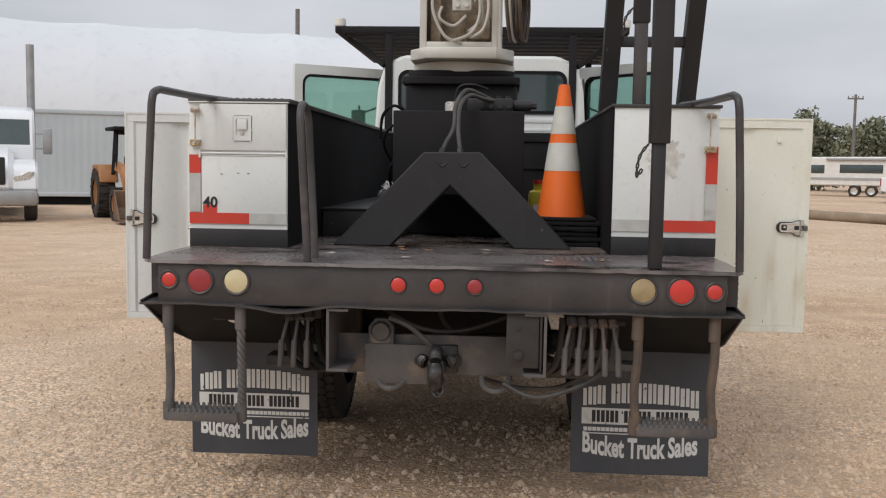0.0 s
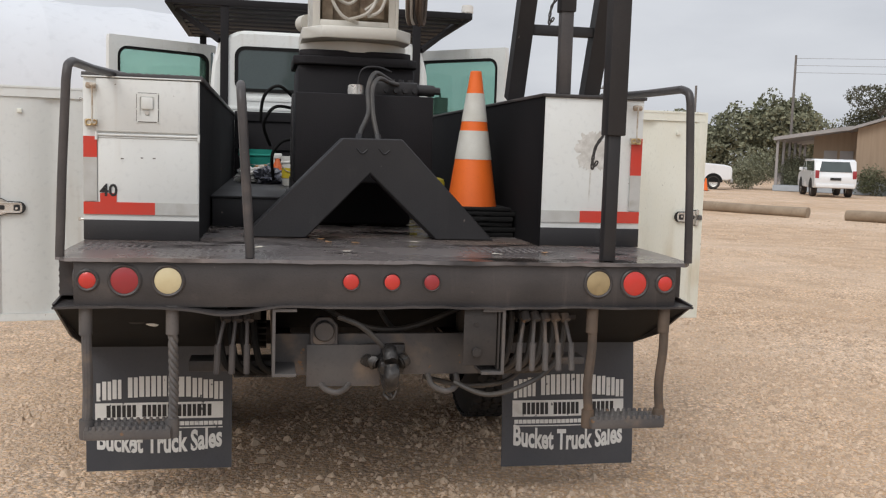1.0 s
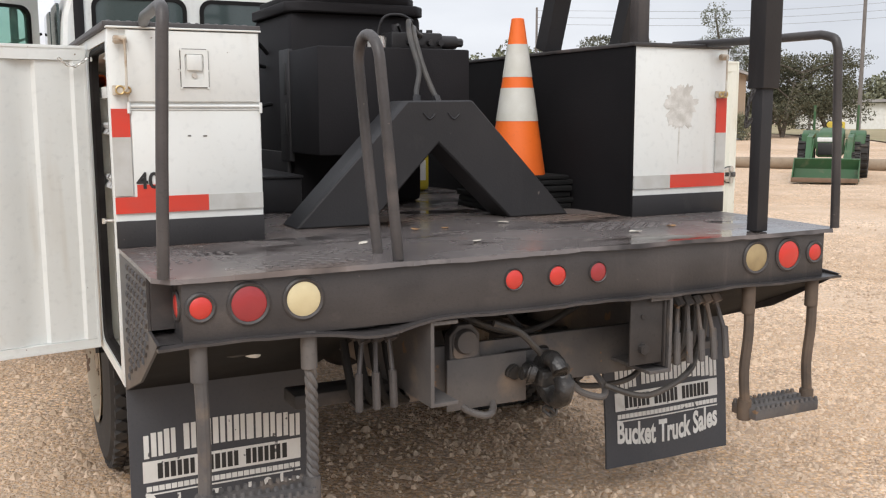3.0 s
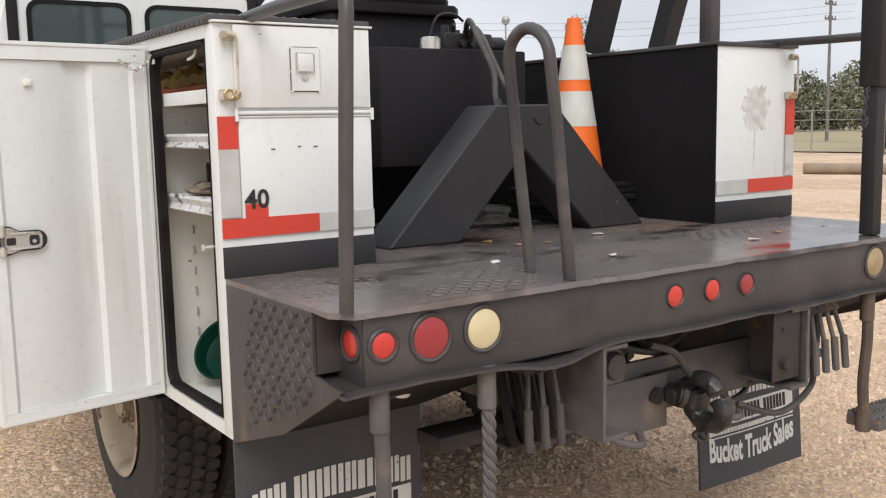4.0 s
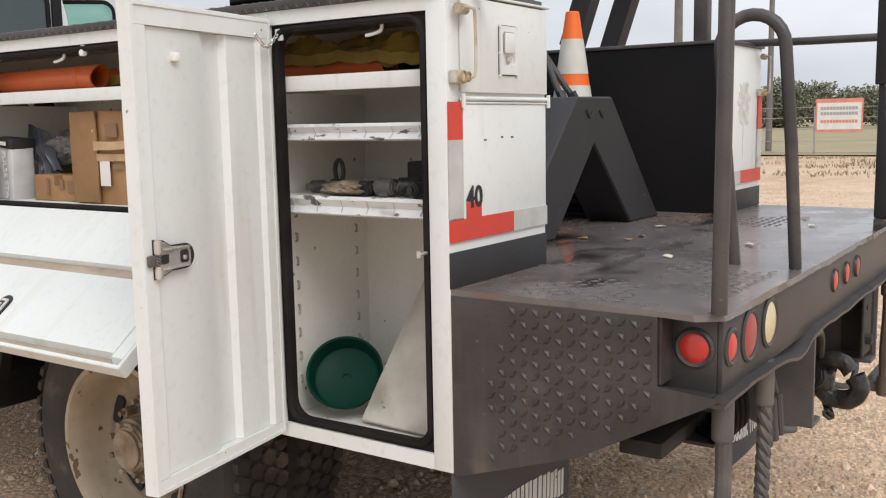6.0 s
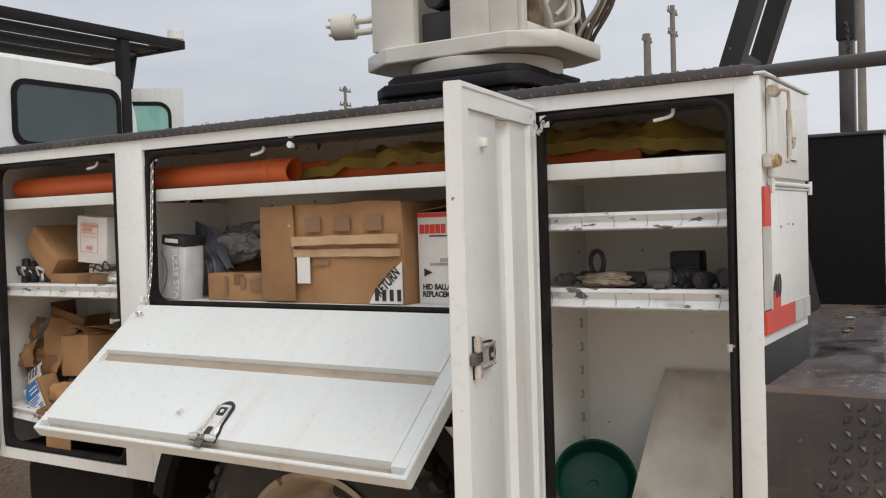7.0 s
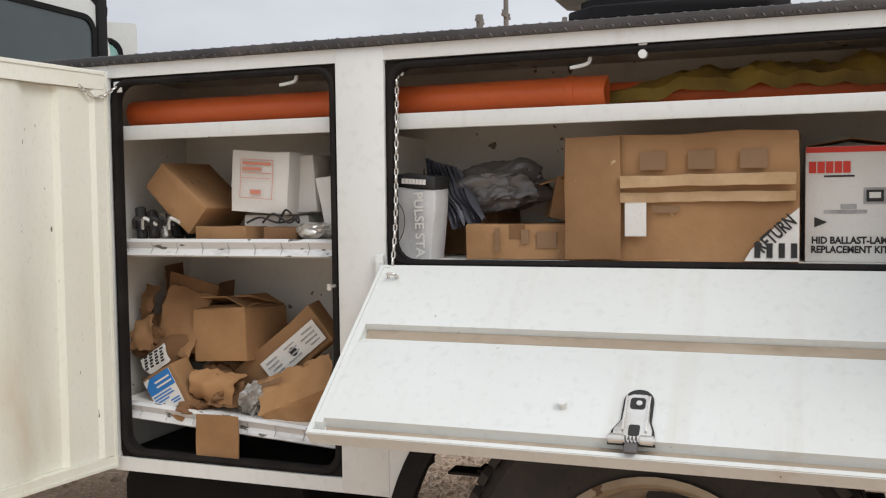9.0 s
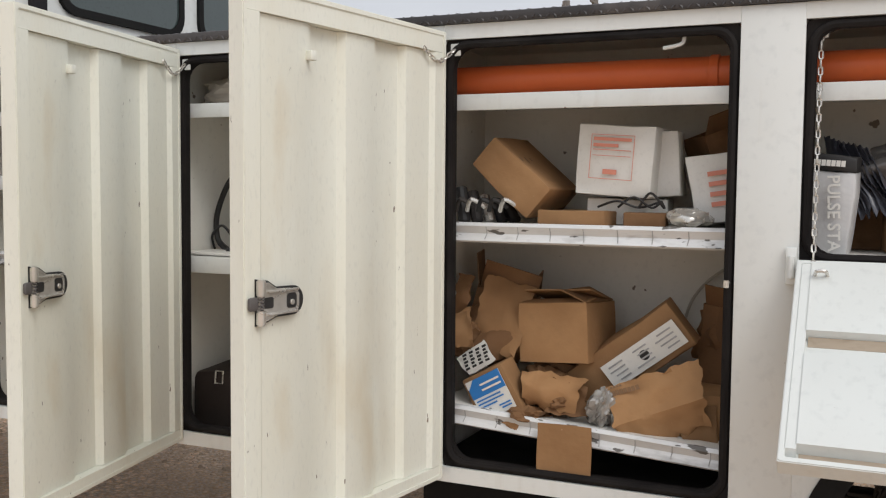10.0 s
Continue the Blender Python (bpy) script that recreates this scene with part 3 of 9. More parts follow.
def bumper_and_deck():
    b = B()
    box(b, (-1.165, 0.0, 0.965), (1.165, 0.012, 1.137), 0.003)
    box(b, (-1.165, 0.012, 0.965), (-1.155, 0.14, 1.137), 0.002)
    box(b, (1.155, 0.012, 0.965), (1.165, 0.14, 1.137), 0.002)
    part("bumper", b, BUMPER, truck, "dusty black steel bumper channel")
    # the lower flange, a plate bent by use
    f = B()
    n = 90
    rows = []
    for i in range(n + 1):
        x = -1.235 + 2.47 * i / n
        dip = 0.006 * noise.noise(Vector((x * 3.1, 0.3, 0))) + 0.004 * noise.noise(Vector((x * 11, 4.3, 0)))
        dip -= 0.03 * math.exp(-((x + 0.62) / 0.13) ** 2)
        ya = -0.028 + 0.006 * noise.noise(Vector((x * 7, 9.0, 0)))
        rows.append([f.verts.new(p) for p in ((x, ya, 0.972 + dip), (x, 0.16, 0.974), (x, 0.16, 0.966), (x, ya, 0.964 + dip))])
    for a, c in zip(rows, rows[1:]):
        for k in range(4):
            f.faces.new((a[k], c[k], c[(k + 1) % 4], a[(k + 1) % 4]))
    f.faces.new(rows[0])
    f.faces.new(rows[-1][::-1])
    bmesh.ops.recalc_face_normals(f, faces=f.faces[:])
    part("bumper_flange", f, BUMPER, truck, "bent lower flange of the bumper")
    # the deck: a plate with a ragged rear lip
    d = B()
    rows = []
    n = 120
    for i in range(n + 1):
        x = -1.235 + 2.47 * i / n
        e = 0.004 * noise.noise(Vector((x * 5, 1.0, 0))) + 0.003 * noise.noise(Vector((x * 17, 2.0, 0)))
        w = max(0.0, abs(x) - 1.19)
        ya = -0.018 + e + w * 1.2
        h = 1.148 + 0.003 * noise.noise(Vector((x * 4, 7, 0)))
        rows.append([d.verts.new(p) for p in ((x, ya, 1.134 + e), (x, ya + 0.004, h), (x, 0.3, 1.152), (x, 0.627, 1.152), (x, 0.627, 1.137), (x, 0.1, 1.137))])
    for a, c in zip(rows, rows[1:]):
        for k in range(6):
            d.faces.new((a[k], c[k], c[(k + 1) % 6], a[(k + 1) % 6]))
    d.faces.new(rows[0])
    d.faces.new(rows[-1][::-1])
    bmesh.ops.recalc_face_normals(d, faces=d.faces[:])
    box(d, (-0.766, 0.627, 1.137), (0.766, 5.05, 1.152))
    part("deck", d, DECK, truck, "worn black steel deck with oily stains")
    t = B()
    spots = ((-0.80, 0.07, 0.16, 0.11), (-1.10, 0.36, 0.17, 0.14), (-0.62, 0.24, 0.16, 0.07), (0.55, 0.40, 0.20, 0.10))
    tread(t, (-1.2, 0.03, 1.1522), (1, 0, 0), (0, 1, 0), (0, 0, 1), 78, 20, 0.0305, keep=lambda c: any(((c.x - x) / rx) ** 2 + ((c.y - y) / ry) ** 2 + 0.7 * noise.noise(c * 9) < 1 for x, y, rx, ry in spots))
    tagged(part("tread_pattern", t, BEDBLACK, truck, "worn raised tread of the deck plate", smooth=0), kind="stuff")
    # folded side skirts of checker plate
    for s in (-1, 1):
        q = B()
        prism(q, [(0.627, 1.137), (0.115, 1.137), (0.115, 0.99), (-0.02, 0.978), (0.0, 0.964), (0.30, 0.80), (0.627, 0.69)], s * 1.236, s * 1.228, "x")
        part("side_skirt", q, BUMPER, truck, "dusty black checker plate skirt")
        t = B()
        tread(t, (s * 1.2362, 0.12, 0.69), (0, 1, 0), (0, 0, 1), (s, 0, 0), 17, 15, 0.0295, (0.0148, 0.0068, 0.0055),
              keep=lambda c: c.z > 0.72 + max(0.0, (0.62 - c.y)) * 0.40 and c.y < 0.56 - 0.2 * (c.z - 0.80) + 0.14 * noise.noise(c * 7))
        tagged(part("skirt_tread", t, BUMPER, truck, "raised tread of the skirt", smooth=0), kind="stuff")
        u = B()
        box(u, (s * 1.2275, 0.108, 0.992), (s * 1.160, 0.114, 1.1365))
        part("skirt_return", u, BUMPER, truck)
        u = B()
        prism(u, [(0.0, 0.964), (0.62, 0.69), (0.62, 0.70), (0.01, 0.972)], s * 1.228, s * 0.62, "x")
        part("wheel_guard", u, RUBBER, truck, "sloped dusty splash plate")
    z = 1.064
    for s in (-1, 1):
        light(s * 0.833, -0.001, z, 0.050, CLEARLENS if s < 0 else BROWNLENS, "reverse_light")
        light(s * 0.987, -0.001, z, 0.050, REDLENS if s > 0 else DARKRED, "tail_light")
        light(s * 1.117, -0.001, z, 0.031, REDLENS, "marker_light")
        light(0, 0, 0, 0.033, REDLENS, "side_marker_light", pose(s * 1.166, 0.06, z, 0, 0, s * 90))
    for x, l in ((-0.158, REDLENS), (0.0, REDLENS), (0.155, DARKRED)):
        light(x, -0.001, z, 0.031, l, "centre_marker_light", rim=0.004)


def grab_rails():
    for s in (-1, 1):
        b = B()
        pts = [(s * 1.21, -0.005, 1.15), (s * 1.20, -0.004, 1.45), (s * 1.185, 0.0, 1.78)]
        pts += curve_points([(s * 1.183, 0.0, 1.80), (s * 1.18, 0.015, 1.835), (s * 1.175, 0.07, 1.852)], 5)
        pts += [(s * 1.16, 0.4, 1.853), (s * 1.13, 0.62, 1.855), (s * 1.1, 0.80, 1.858)]
        tube(b, pts, 0.0165, 12)
        part("grab_rail", b, BUMPER, truck, "bent black grab rail")
    b = B()
    arc = [(0.1295 + 0.0835 * math.cos(radians(a)), 1.718 + 0.082 * math.sin(radians(a))) for a in range(0, 181, 15)]
    tube(b, [(-0.538 - 0.066 * (z - 1.15), y, z) for y, z in [(0.174, 1.15), (0.199, 1.48)] + arc + [(0.030, 1.48), (0.016, 1.15)]], 0.0165, 12)
    part("grab_hoop", b, BUMPER, truck, "narrow black grab hoop on the deck")


def boom_rest():
    """The square posts at the rear corner and the leaning struts behind."""
    b = B()
    box(b, (0.858, 0.026, 1.15), (0.910, 0.078, 1.72), 0.004)
    part("post", b, BLACK, truck, "square inner post")
    b = B()
    box(b, (0.846, 0.012, 1.655), (0.924, 0.09, 4.2), 0.005)
    part("post_sleeve", b, BLACK, truck, "square outer sleeve of the post")
    b = B()
    box(b, (0.866, 0.745, 1.86), (0.924, 0.803, 2.28), 0.004)
    part("post", b, BUMPER, truck)
    b = B()
    box(b, (0.858, 0.737, 2.24), (0.932, 0.811, 4.2), 0.005)
    part("post_sleeve", b, BLACK, truck)
    for x in (0.80, 1.21):
        b = B()
        tube(b, [(x, 1.33, 1.86), (x + 0.02, 0.88, 3.2), (x + 0.02, 0.74, 3.8)], 0.043, square=True)
        part("strut", b, BLACK, truck, "leaning square steel strut")
    for y, z in ((1.18, 2.185), (1.02, 2.72)):
        b = B()
        box(b, (0.82, y, z), (1.24, y + 0.05, z + 0.05), 0.004)
        part("cross_bar", b, BLACK, truck)
    for x, y, z in ((0.842, 0.05, 1.652), (0.852, 0.77, 2.31)):
        b = B()
        chain(b, [(x, y, z), (x - 0.035, y - 0.012, z - 0.05), (x - 0.045, y - 0.015, z - 0.13), (x - 0.02, y - 0.02, z - 0.09)], 0.011, 0.0036)
        part("pin_chain", b, UNDER, truck, "rusty pin on a short chain")


def chain(bm, pts, link=0.013, wire=0.0026):
    """Links along a line, each turned against the last."""
    p = curve_points(pts, 24)
    acc, last, k = 0.0, p[0], 0
    for a, c in zip(p, p[1:]):
        acc += (c - a).length
        if acc >= link * 1.5:
            d = (c - last).normalized()
            mid = (c + last) / 2
            q = d.to_track_quat("X", "Z").to_matrix().to_4x4() @ pose(0, 0, 0, 90 * (k % 2), 0, 0)
            tmp = B()
            tube(tmp, [(link * 0.5 * (1 if math.cos(t) > 0 else -1) + link * 0.42 * math.cos(t), link * 0.42 * math.sin(t), 0) for t in [math.pi * 2 * j / 10 + 0.1 for j in range(10)]], wire, 5, True)
            solid(bm, tmp, Matrix.Translation(mid) @ q)
            acc, last, k = 0.0, c, k + 1
    return bm


def latch(parent, m, name="latch_slot"):
    """A folding handle latch seen from the inside: dark slot, plate, rollers, spring and tongue."""
    m = m @ Matrix.Diagonal((1.18, 1.0, 1.18, 1))
    # nothing is cut out: a black plate gives the shade inside the slot
    b = B()
    end = [(0.040 + 0.0245 * math.cos(radians(a)), 0.0245 * math.sin(radians(a))) for a in range(-90, 91, 15)]
    prism(b, [(-0.050, -0.041), (-0.022, -0.037), (-0.002, -0.0255)] + end + [(-0.002, 0.0245), (-0.022, 0.031), (-0.050, 0.035)], 0.0, 0.0035, "y")
    slot = part(name, b, INK, parent, "black plate for the shaded slot of a folding latch", m)
    c = B()
    prism(c, [(-0.048, -0.034), (-0.022, -0.034), (-0.002, -0.0228), (0.046, -0.0205), (0.052, -0.010), (0.052, 0.012), (0.046, 0.019), (-0.002, 0.021), (-0.022, 0.028), (-0.048, 0.028)], 0.004, 0.007, "y", 0.001)
    for z in (-0.019, 0.018):
        box(c, (-0.026, 0.006, z - 0.0018), (0.046, 0.0125, z + 0.0018), 0.0008)
    part("latch_plate", c, CHROME, slot, "worn zinc latch plate")
    for z0, z1 in ((-0.040, -0.013), (0.010, 0.034)):
        c = B()
        rod(c, (-0.044, 0.011, z0), (-0.044, 0.011, z1), 0.0085, 12, bev=0.002)
        part("roller", c, CHROME, slot)
    c = B()
    tube(c, [(-0.044 + 0.0055 * math.cos(k * 0.9), 0.011 + 0.0055 * math.sin(k * 0.9), -0.013 + 0.0231 * k / 28) for k in range(29)], 0.0011, 5)
    part("spring", c, HITCH, slot, "dark coil spring")
    # black inlays give the shade of the holes in the plate
    for x0, z0, x1, z1, r in ((0.020, -0.013, 0.044, 0.012, 0.006), (-0.034, -0.010, -0.012, 0.008, 0.004)):
        c = B()
        prism(c, rounded(x0, z0, x1, z1, r), 0.0071, 0.0078, "y")
        part("latch_hole", c, INK, slot, "black inlay for the shade in a plate hole")
    c = B()
    rod(c, (0.031, 0.0078, 0.002), (0.031, 0.012, 0.002), 0.0052, 10, bev=0.001)
    part("latch_pin", c, CHROME, slot)
    c = B()
    box(c, (-0.070, 0.004, -0.013), (-0.050, 0.013, 0.009), 0.004)
    part("tongue", c, HITCH, slot, "dark steel latch tongue")


def door(name, hinge, width, z0, z1, angle, side=-1, grooves=2, mat=None, label="", latch_z=None):
    """A compartment door. angle: degrees it is opened from shut. side: -1 for the near flank. Local x runs from the hinge, y is the inner side."""
    h = z1 - z0
    bm = B()
    ring_plate(bm, [(0, 0), (width, 0), (width, h), (0, h)], [(0.012, 0.012), (width - 0.012, 0.012), (width - 0.012, h - 0.012), (0.012, h - 0.012)], -0.004, 0.034, "y")
    bmesh.ops.bevel(bm, geom=bm.edges[:], offset=0.0018, segments=2, affect="EDGES", clamp_overlap=True)
    skin = B()
    box(skin, (0.011, -0.0032, 0.011), (width - 0.011, 0.0, h - 0.011))
    # inner pan, with long pressed channels
    e = 0.045
    prof = [(0.012, 0.032), (e, 0.032), (e + 0.012, 0.022)]
    for g in range(grooves):
        c = width * ((0.30, 0.62) if grooves == 2 else (0.42,))[g]
        w = width * (0.06 if grooves == 2 else 0.055)
        prof += [(c - w - 0.012, 0.022), (c - w, 0.006), (c + w, 0.006), (c + w + 0.03, 0.022)]
    prof += [(width - e - 0.012, 0.022), (width - e, 0.032), (width - 0.012, 0.032)]
    pan, rails = B(), (skin, B(), B())
    prism(pan, prof + [(width - 0.012, 0.001), (0.012, 0.001)], 0.035, h - 0.052, "z")
    prism(rails[1], [(0.012, 0.001), (0.012, 0.032), (width - 0.012, 0.032), (width - 0.012, 0.001)], 0.012, 0.034, "z")
    prism(rails[2], [(0.012, 0.001), (0.012, 0.032), (width - 0.012, 0.030), (width - 0.012, 0.001)], h - 0.051, h - 0.012, "z")
    # shut, the door runs towards -y; side +1 is the mirror image on the far flank
    if side < 0:
        m = Matrix.Translation((hinge[0], hinge[1], z0)) @ pose(0, 0, 0, 0, 0, -90 - angle)
    else:
        for q in (bm, pan) + rails:
            bmesh.ops.scale(q, vec=(1, -1, 1), verts=q.verts[:])
            bmesh.ops.reverse_faces(q, faces=q.faces[:])
        m = Matrix.Translation((hinge[0], hinge[1], z0)) @ pose(0, 0, 0, 0, 0, -90 + angle)
    ob = part(name, bm, mat or DOORIN, truck, label, m)
    part("inner_pan", pan, mat or DOORIN, ob, "pressed inner pan with long channels")
    for q, nm in zip(rails, ("outer_skin", "pan_rail", "pan_rail")):
        part(nm, q, mat or DOORIN, ob)
    lz = latch_z if latch_z is not None else h * 0.5
    latch(ob, pose(width - 0.088, 0.031, lz, 0, 180, 0) if side < 0 else pose(width - 0.088, -0.031, lz, 0, 0, 180))
    k = B()
    ring_plate(k, rounded(width - 0.125, lz - 0.075, width - 0.055, lz + 0.075, 0.012), rounded(width - 0.112, lz - 0.062, width - 0.068, lz + 0.062, 0.01), -0.012, -0.0035, "y")
    tube(k, curve_points([(width - 0.09, -0.006, lz - 0.055), (width - 0.09, -0.03, lz - 0.04), (width - 0.09, -0.03, lz + 0.04), (width - 0.09, -0.006, lz + 0.055)], 5), 0.006, 8)
    if side > 0:
        bmesh.ops.scale(k, vec=(1, -1, 1), verts=k.verts[:])
        bmesh.ops.reverse_faces(k, faces=k.faces[:])
    part("outer_handle", k, WHITE, ob, "white outer pull handle in a frame")
    k = B()
    box(k, (width * 0.7, 0.02, h - 0.125), (width * 0.7 + 0.02, 0.036, h - 0.105), 0.003)
    if side > 0:
        bmesh.ops.scale(k, vec=(1, -1, 1), verts=k.verts[:])
        bmesh.ops.reverse_faces(k, faces=k.faces[:])
    part("keeper", k, DOORIN, ob)
    for zz in (0.03, h - 0.03):
        k = B()
        rod(k, (-0.004, -0.006 * -side, zz - 0.022), (-0.004, -0.006 * -side, zz + 0.022), 0.007, 10, bev=0.002)
        part("hinge", k, CHROME, ob)
    return ob


XF, XB, XI = -1.240, -0.766, -0.772
TOP = 1.835


def near_cabinet():
    b = B()
    box(b, (XF + 0.034, 0.6275, 1.1525), (XB, 0.636, TOP - 0.001))
    cab_ = part("side_cabinet", b, WHITE, truck, "white service cabinet body with open bays")

    def piece(name, a, c, bev=0.0, mat=WHITE, parent=None):
        q = B()
        box(q, a, c, bev)
        part(name, q, mat, parent or cab_)
    for y0, y1 in ((0.627, 0.682), (1.180, 1.315), (2.610, 2.742), (3.440, 3.580), (4.260, 4.380), (5.020, 5.100)):
        piece("pillar", (XF, y0, 0.700), (XF + 0.035, y1, TOP), 0.002)
    for y0, y1 in ((0.682, 1.180), (1.315, 2.610), (2.742, 3.440), (3.580, 4.260), (4.380, 5.020)):
        piece("head_rail", (XF + 0.0015, y0, 1.800), (XF + 0.035, y1, TOP))
        if y0 != 1.315:
            piece("sill", (XF + 0.0015, y0, 0.700), (XF + 0.035, y1, 0.738))
    piece("sill", (XF + 0.0015, 1.315, 1.255), (XF + 0.035, 2.610, 1.284))
    # the wings beside the wheel arch
    for s in (-1, 1):
        arc = [(1.95 + s * 0.68 * math.cos(radians(a)), 0.5 + 0.68 * math.sin(radians(a))) for a in range(17, 46, 4)]
        edge = 1.315 if s < 0 else 2.610
        b = B()
        prism(b, [(edge, 0.70), (edge, 0.985)] + [(1.95 + s * 0.476, 0.985)] + arc[::-1], XF + 0.002, XF + 0.012, "x")
        part("arch_wing", b, WHITE, cab_)
    # liner of the bays
    l = B()
    box(l, (XB - 0.012, 0.64, 0.70), (XB - 0.006, 5.09, 1.83))
    lin = part("bay_liner", l, BAYIN, truck, "grubby off-white bay lining")
    piece("roof_panel", (XF + 0.036, 0.64, 1.822), (XB - 0.012, 5.09, 1.83), 0, BAYIN, lin)
    for y0, y1, z in ((0.64, 1.25, 0.712), (2.68, 3.51, 0.712), (3.51, 5.09, 0.712), (1.25, 2.68, 1.292)):
        piece("floor_panel", (XF + 0.036, y0, z), (XB - 0.012, y1, z + 0.008), 0, BAYIN, lin)
    # black sheet added on the floor as the shade below the fallen shelf
    b = B()
    box(b, (XF + 0.04, 2.69, 0.7215), (XB - 0.02, 3.50, 0.727), 0.002)
    wavy(b, 0.0008, 12)
    part("floor_mat", b, RUBBER, lin, "black sheet standing for the shade under the low shelf")
    piece("partition", (XF + 0.036, 0.637, 0.70), (XB - 0.012, 0.645, 1.82), 0, BAYIN, lin)
    for y in (1.245, 2.676):
        piece("partition", (XF + 0.036, y, 0.70), (XB - 0.012, y + 0.006, 1.63), 0, BAYIN, lin)
    for y in (3.51, 4.32, 5.085):
        piece("partition", (XF + 0.036, y, 0.70), (XB - 0.012, y + 0.006, 1.82), 0, BAYIN, lin)
    w = B()
    box(w, (XB - 0.006, 0.64, 1.152), (XB, 5.09, TOP), 0.001)
    box(w, (XB - 0.006, 0.637, 1.152), (XB + 0.002, 5.08, TOP))
    part("inner_wall", w, LINER, truck, "matt black inner flank of the cabinet")
    wl_ = B()
    box(wl_, (XF + 0.03, 1.252, 0.66), (XB, 1.258, 1.252))
    box(wl_, (XF + 0.03, 2.664, 0.66), (XB, 2.670, 1.252))
    box(wl_, (XF + 0.03, 1.25, 1.246), (XB, 2.67, 1.252))
    part("wheel_well", wl_, RUBBER, truck, "black wheel well")
    fl = B()
    for r0, r1 in ((0.628, 0.684),):
        a0, a1, n = 14, 166, 40
        ring = []
        for i in range(n + 1):
            a = radians(a0 + (a1 - a0) * i / n)
            ring.append([fl.verts.new((x, 1.95 + r * math.cos(a), 0.5 + r * math.sin(a))) for r, x in ((r0, XF - 0.012), (r1, XF - 0.004), (r1, XF + 0.03), (r0, XF + 0.03))])
        for p, q in zip(ring, ring[1:]):
            for k in range(4):
                fl.faces.new((p[k], p[(k + 1) % 4], q[(k + 1) % 4], q[k]))
    part("wheel_arch_trim", fl, RUBBER, truck, "black rubber arch trim")
    # lid cap of checker plate
    c = B()
    box(c, (XF - 0.010, 0.640, TOP + 0.001), (XB + 0.012, 5.10, TOP + 0.024), 0.003)
    part("cabinet_top", c, BUMPER, truck, "black checker plate top")
    t = B()
    tread(t, (XF - 0.0102, 0.645, TOP - 0.004), (0, 1, 0), (0, 0, 1), (-1, 0, 0), 247, 1, 0.018, (0.0085, 0.0035, 0.0025))
    tread(t, (XF - 0.005, 0.645, TOP + 0.0242), (1, 0, 0), (0, 1, 0), (0, 0, 1), 15, 146, 0.0305, (0.0135, 0.005, 0.004))
    e = B()
    box(e, (XF - 0.004, 0.613, TOP + 0.001), (XB + 0.006, 0.639, TOP + 0.007), 0.002)
    part("top_lip", e, WHITE, cab_, "thin white lip over the rear hatch")
    tagged(part("top_tread", t, BUMPER, truck, smooth=0), kind="stuff")


def seals():
    for y0, z0, y1, z1 in ((0.682, 0.738, 1.180, 1.80), (1.315, 1.284, 2.610, 1.80), (2.742, 0.738, 3.440, 1.80), (3.580, 0.738, 4.260, 1.80), (4.380, 0.738, 5.020, 1.80)):
        b = B()
        inner = rounded(y0 + 0.022, z0 + 0.02, y1 - 0.022, z1 - 0.018, 0.05)
        ring_plate(b, square_off(inner, y0 - 0.001, z0 - 0.001, y1 + 0.001, z1 + 0.001), inner, XF + 0.012, XF + 0.034, "x")
        tube(b, [(XF + 0.012, u, v) for u, v in rounded(y0 + 0.013, z0 + 0.012, y1 - 0.013, z1 - 0.012, 0.045)], 0.010, 8, True)
        wavy(b, 0.003, 6.0, y0)
        part("door_seal", b, SEAL, truck, "black rubber door seal")


def shelf(y0, y1, z, lip=0.04, m=None, ribs=True, mat=None):
    b = B()
    box(b, (XF + 0.05, y0, z - 0.004), (XB - 0.014, y1, z), 0)
    sh = part("shelf", b, BAYIN, truck, "painted steel shelf", m)
    l = B()
    if ribs:
        prism(l, [(XF + 0.046, z - lip), (XF + 0.04, z - lip * 0.9), (XF + 0.05, z - lip * 0.5), (XF + 0.04, z - lip * 0.1), (XF + 0.046, z + 0.004), (XF + 0.056, z + 0.004), (XF + 0.06, z - lip)], y0, y1, "y")
        # the lip is uncut: thin grey rods give the shade of its slots
        k = int((y1 - y0) / 0.09)
        for i in range(1, k + 1):
            y = y0 + (y1 - y0) * i / (k + 1)
            q = B()
            tube(q, [(XF + 0.0405, y + 0.003 * math.sin(i), z - lip * 0.80), (XF + 0.0485, y, z - lip * 0.5), (XF + 0.0405, y, z - lip * 0.12)], 0.0011, 5)
            part("slot", q, GREYINK, sh, "grey rod for the shade in a divider slot")
    else:
        box(l, (XF + 0.04, y0, z - lip), (XF + 0.05, y1, z + 0.003), 0.002)
    part("shelf_lip", l, mat or (ALU if ribs else WHITE), sh, "folded shelf edge")
    return sh


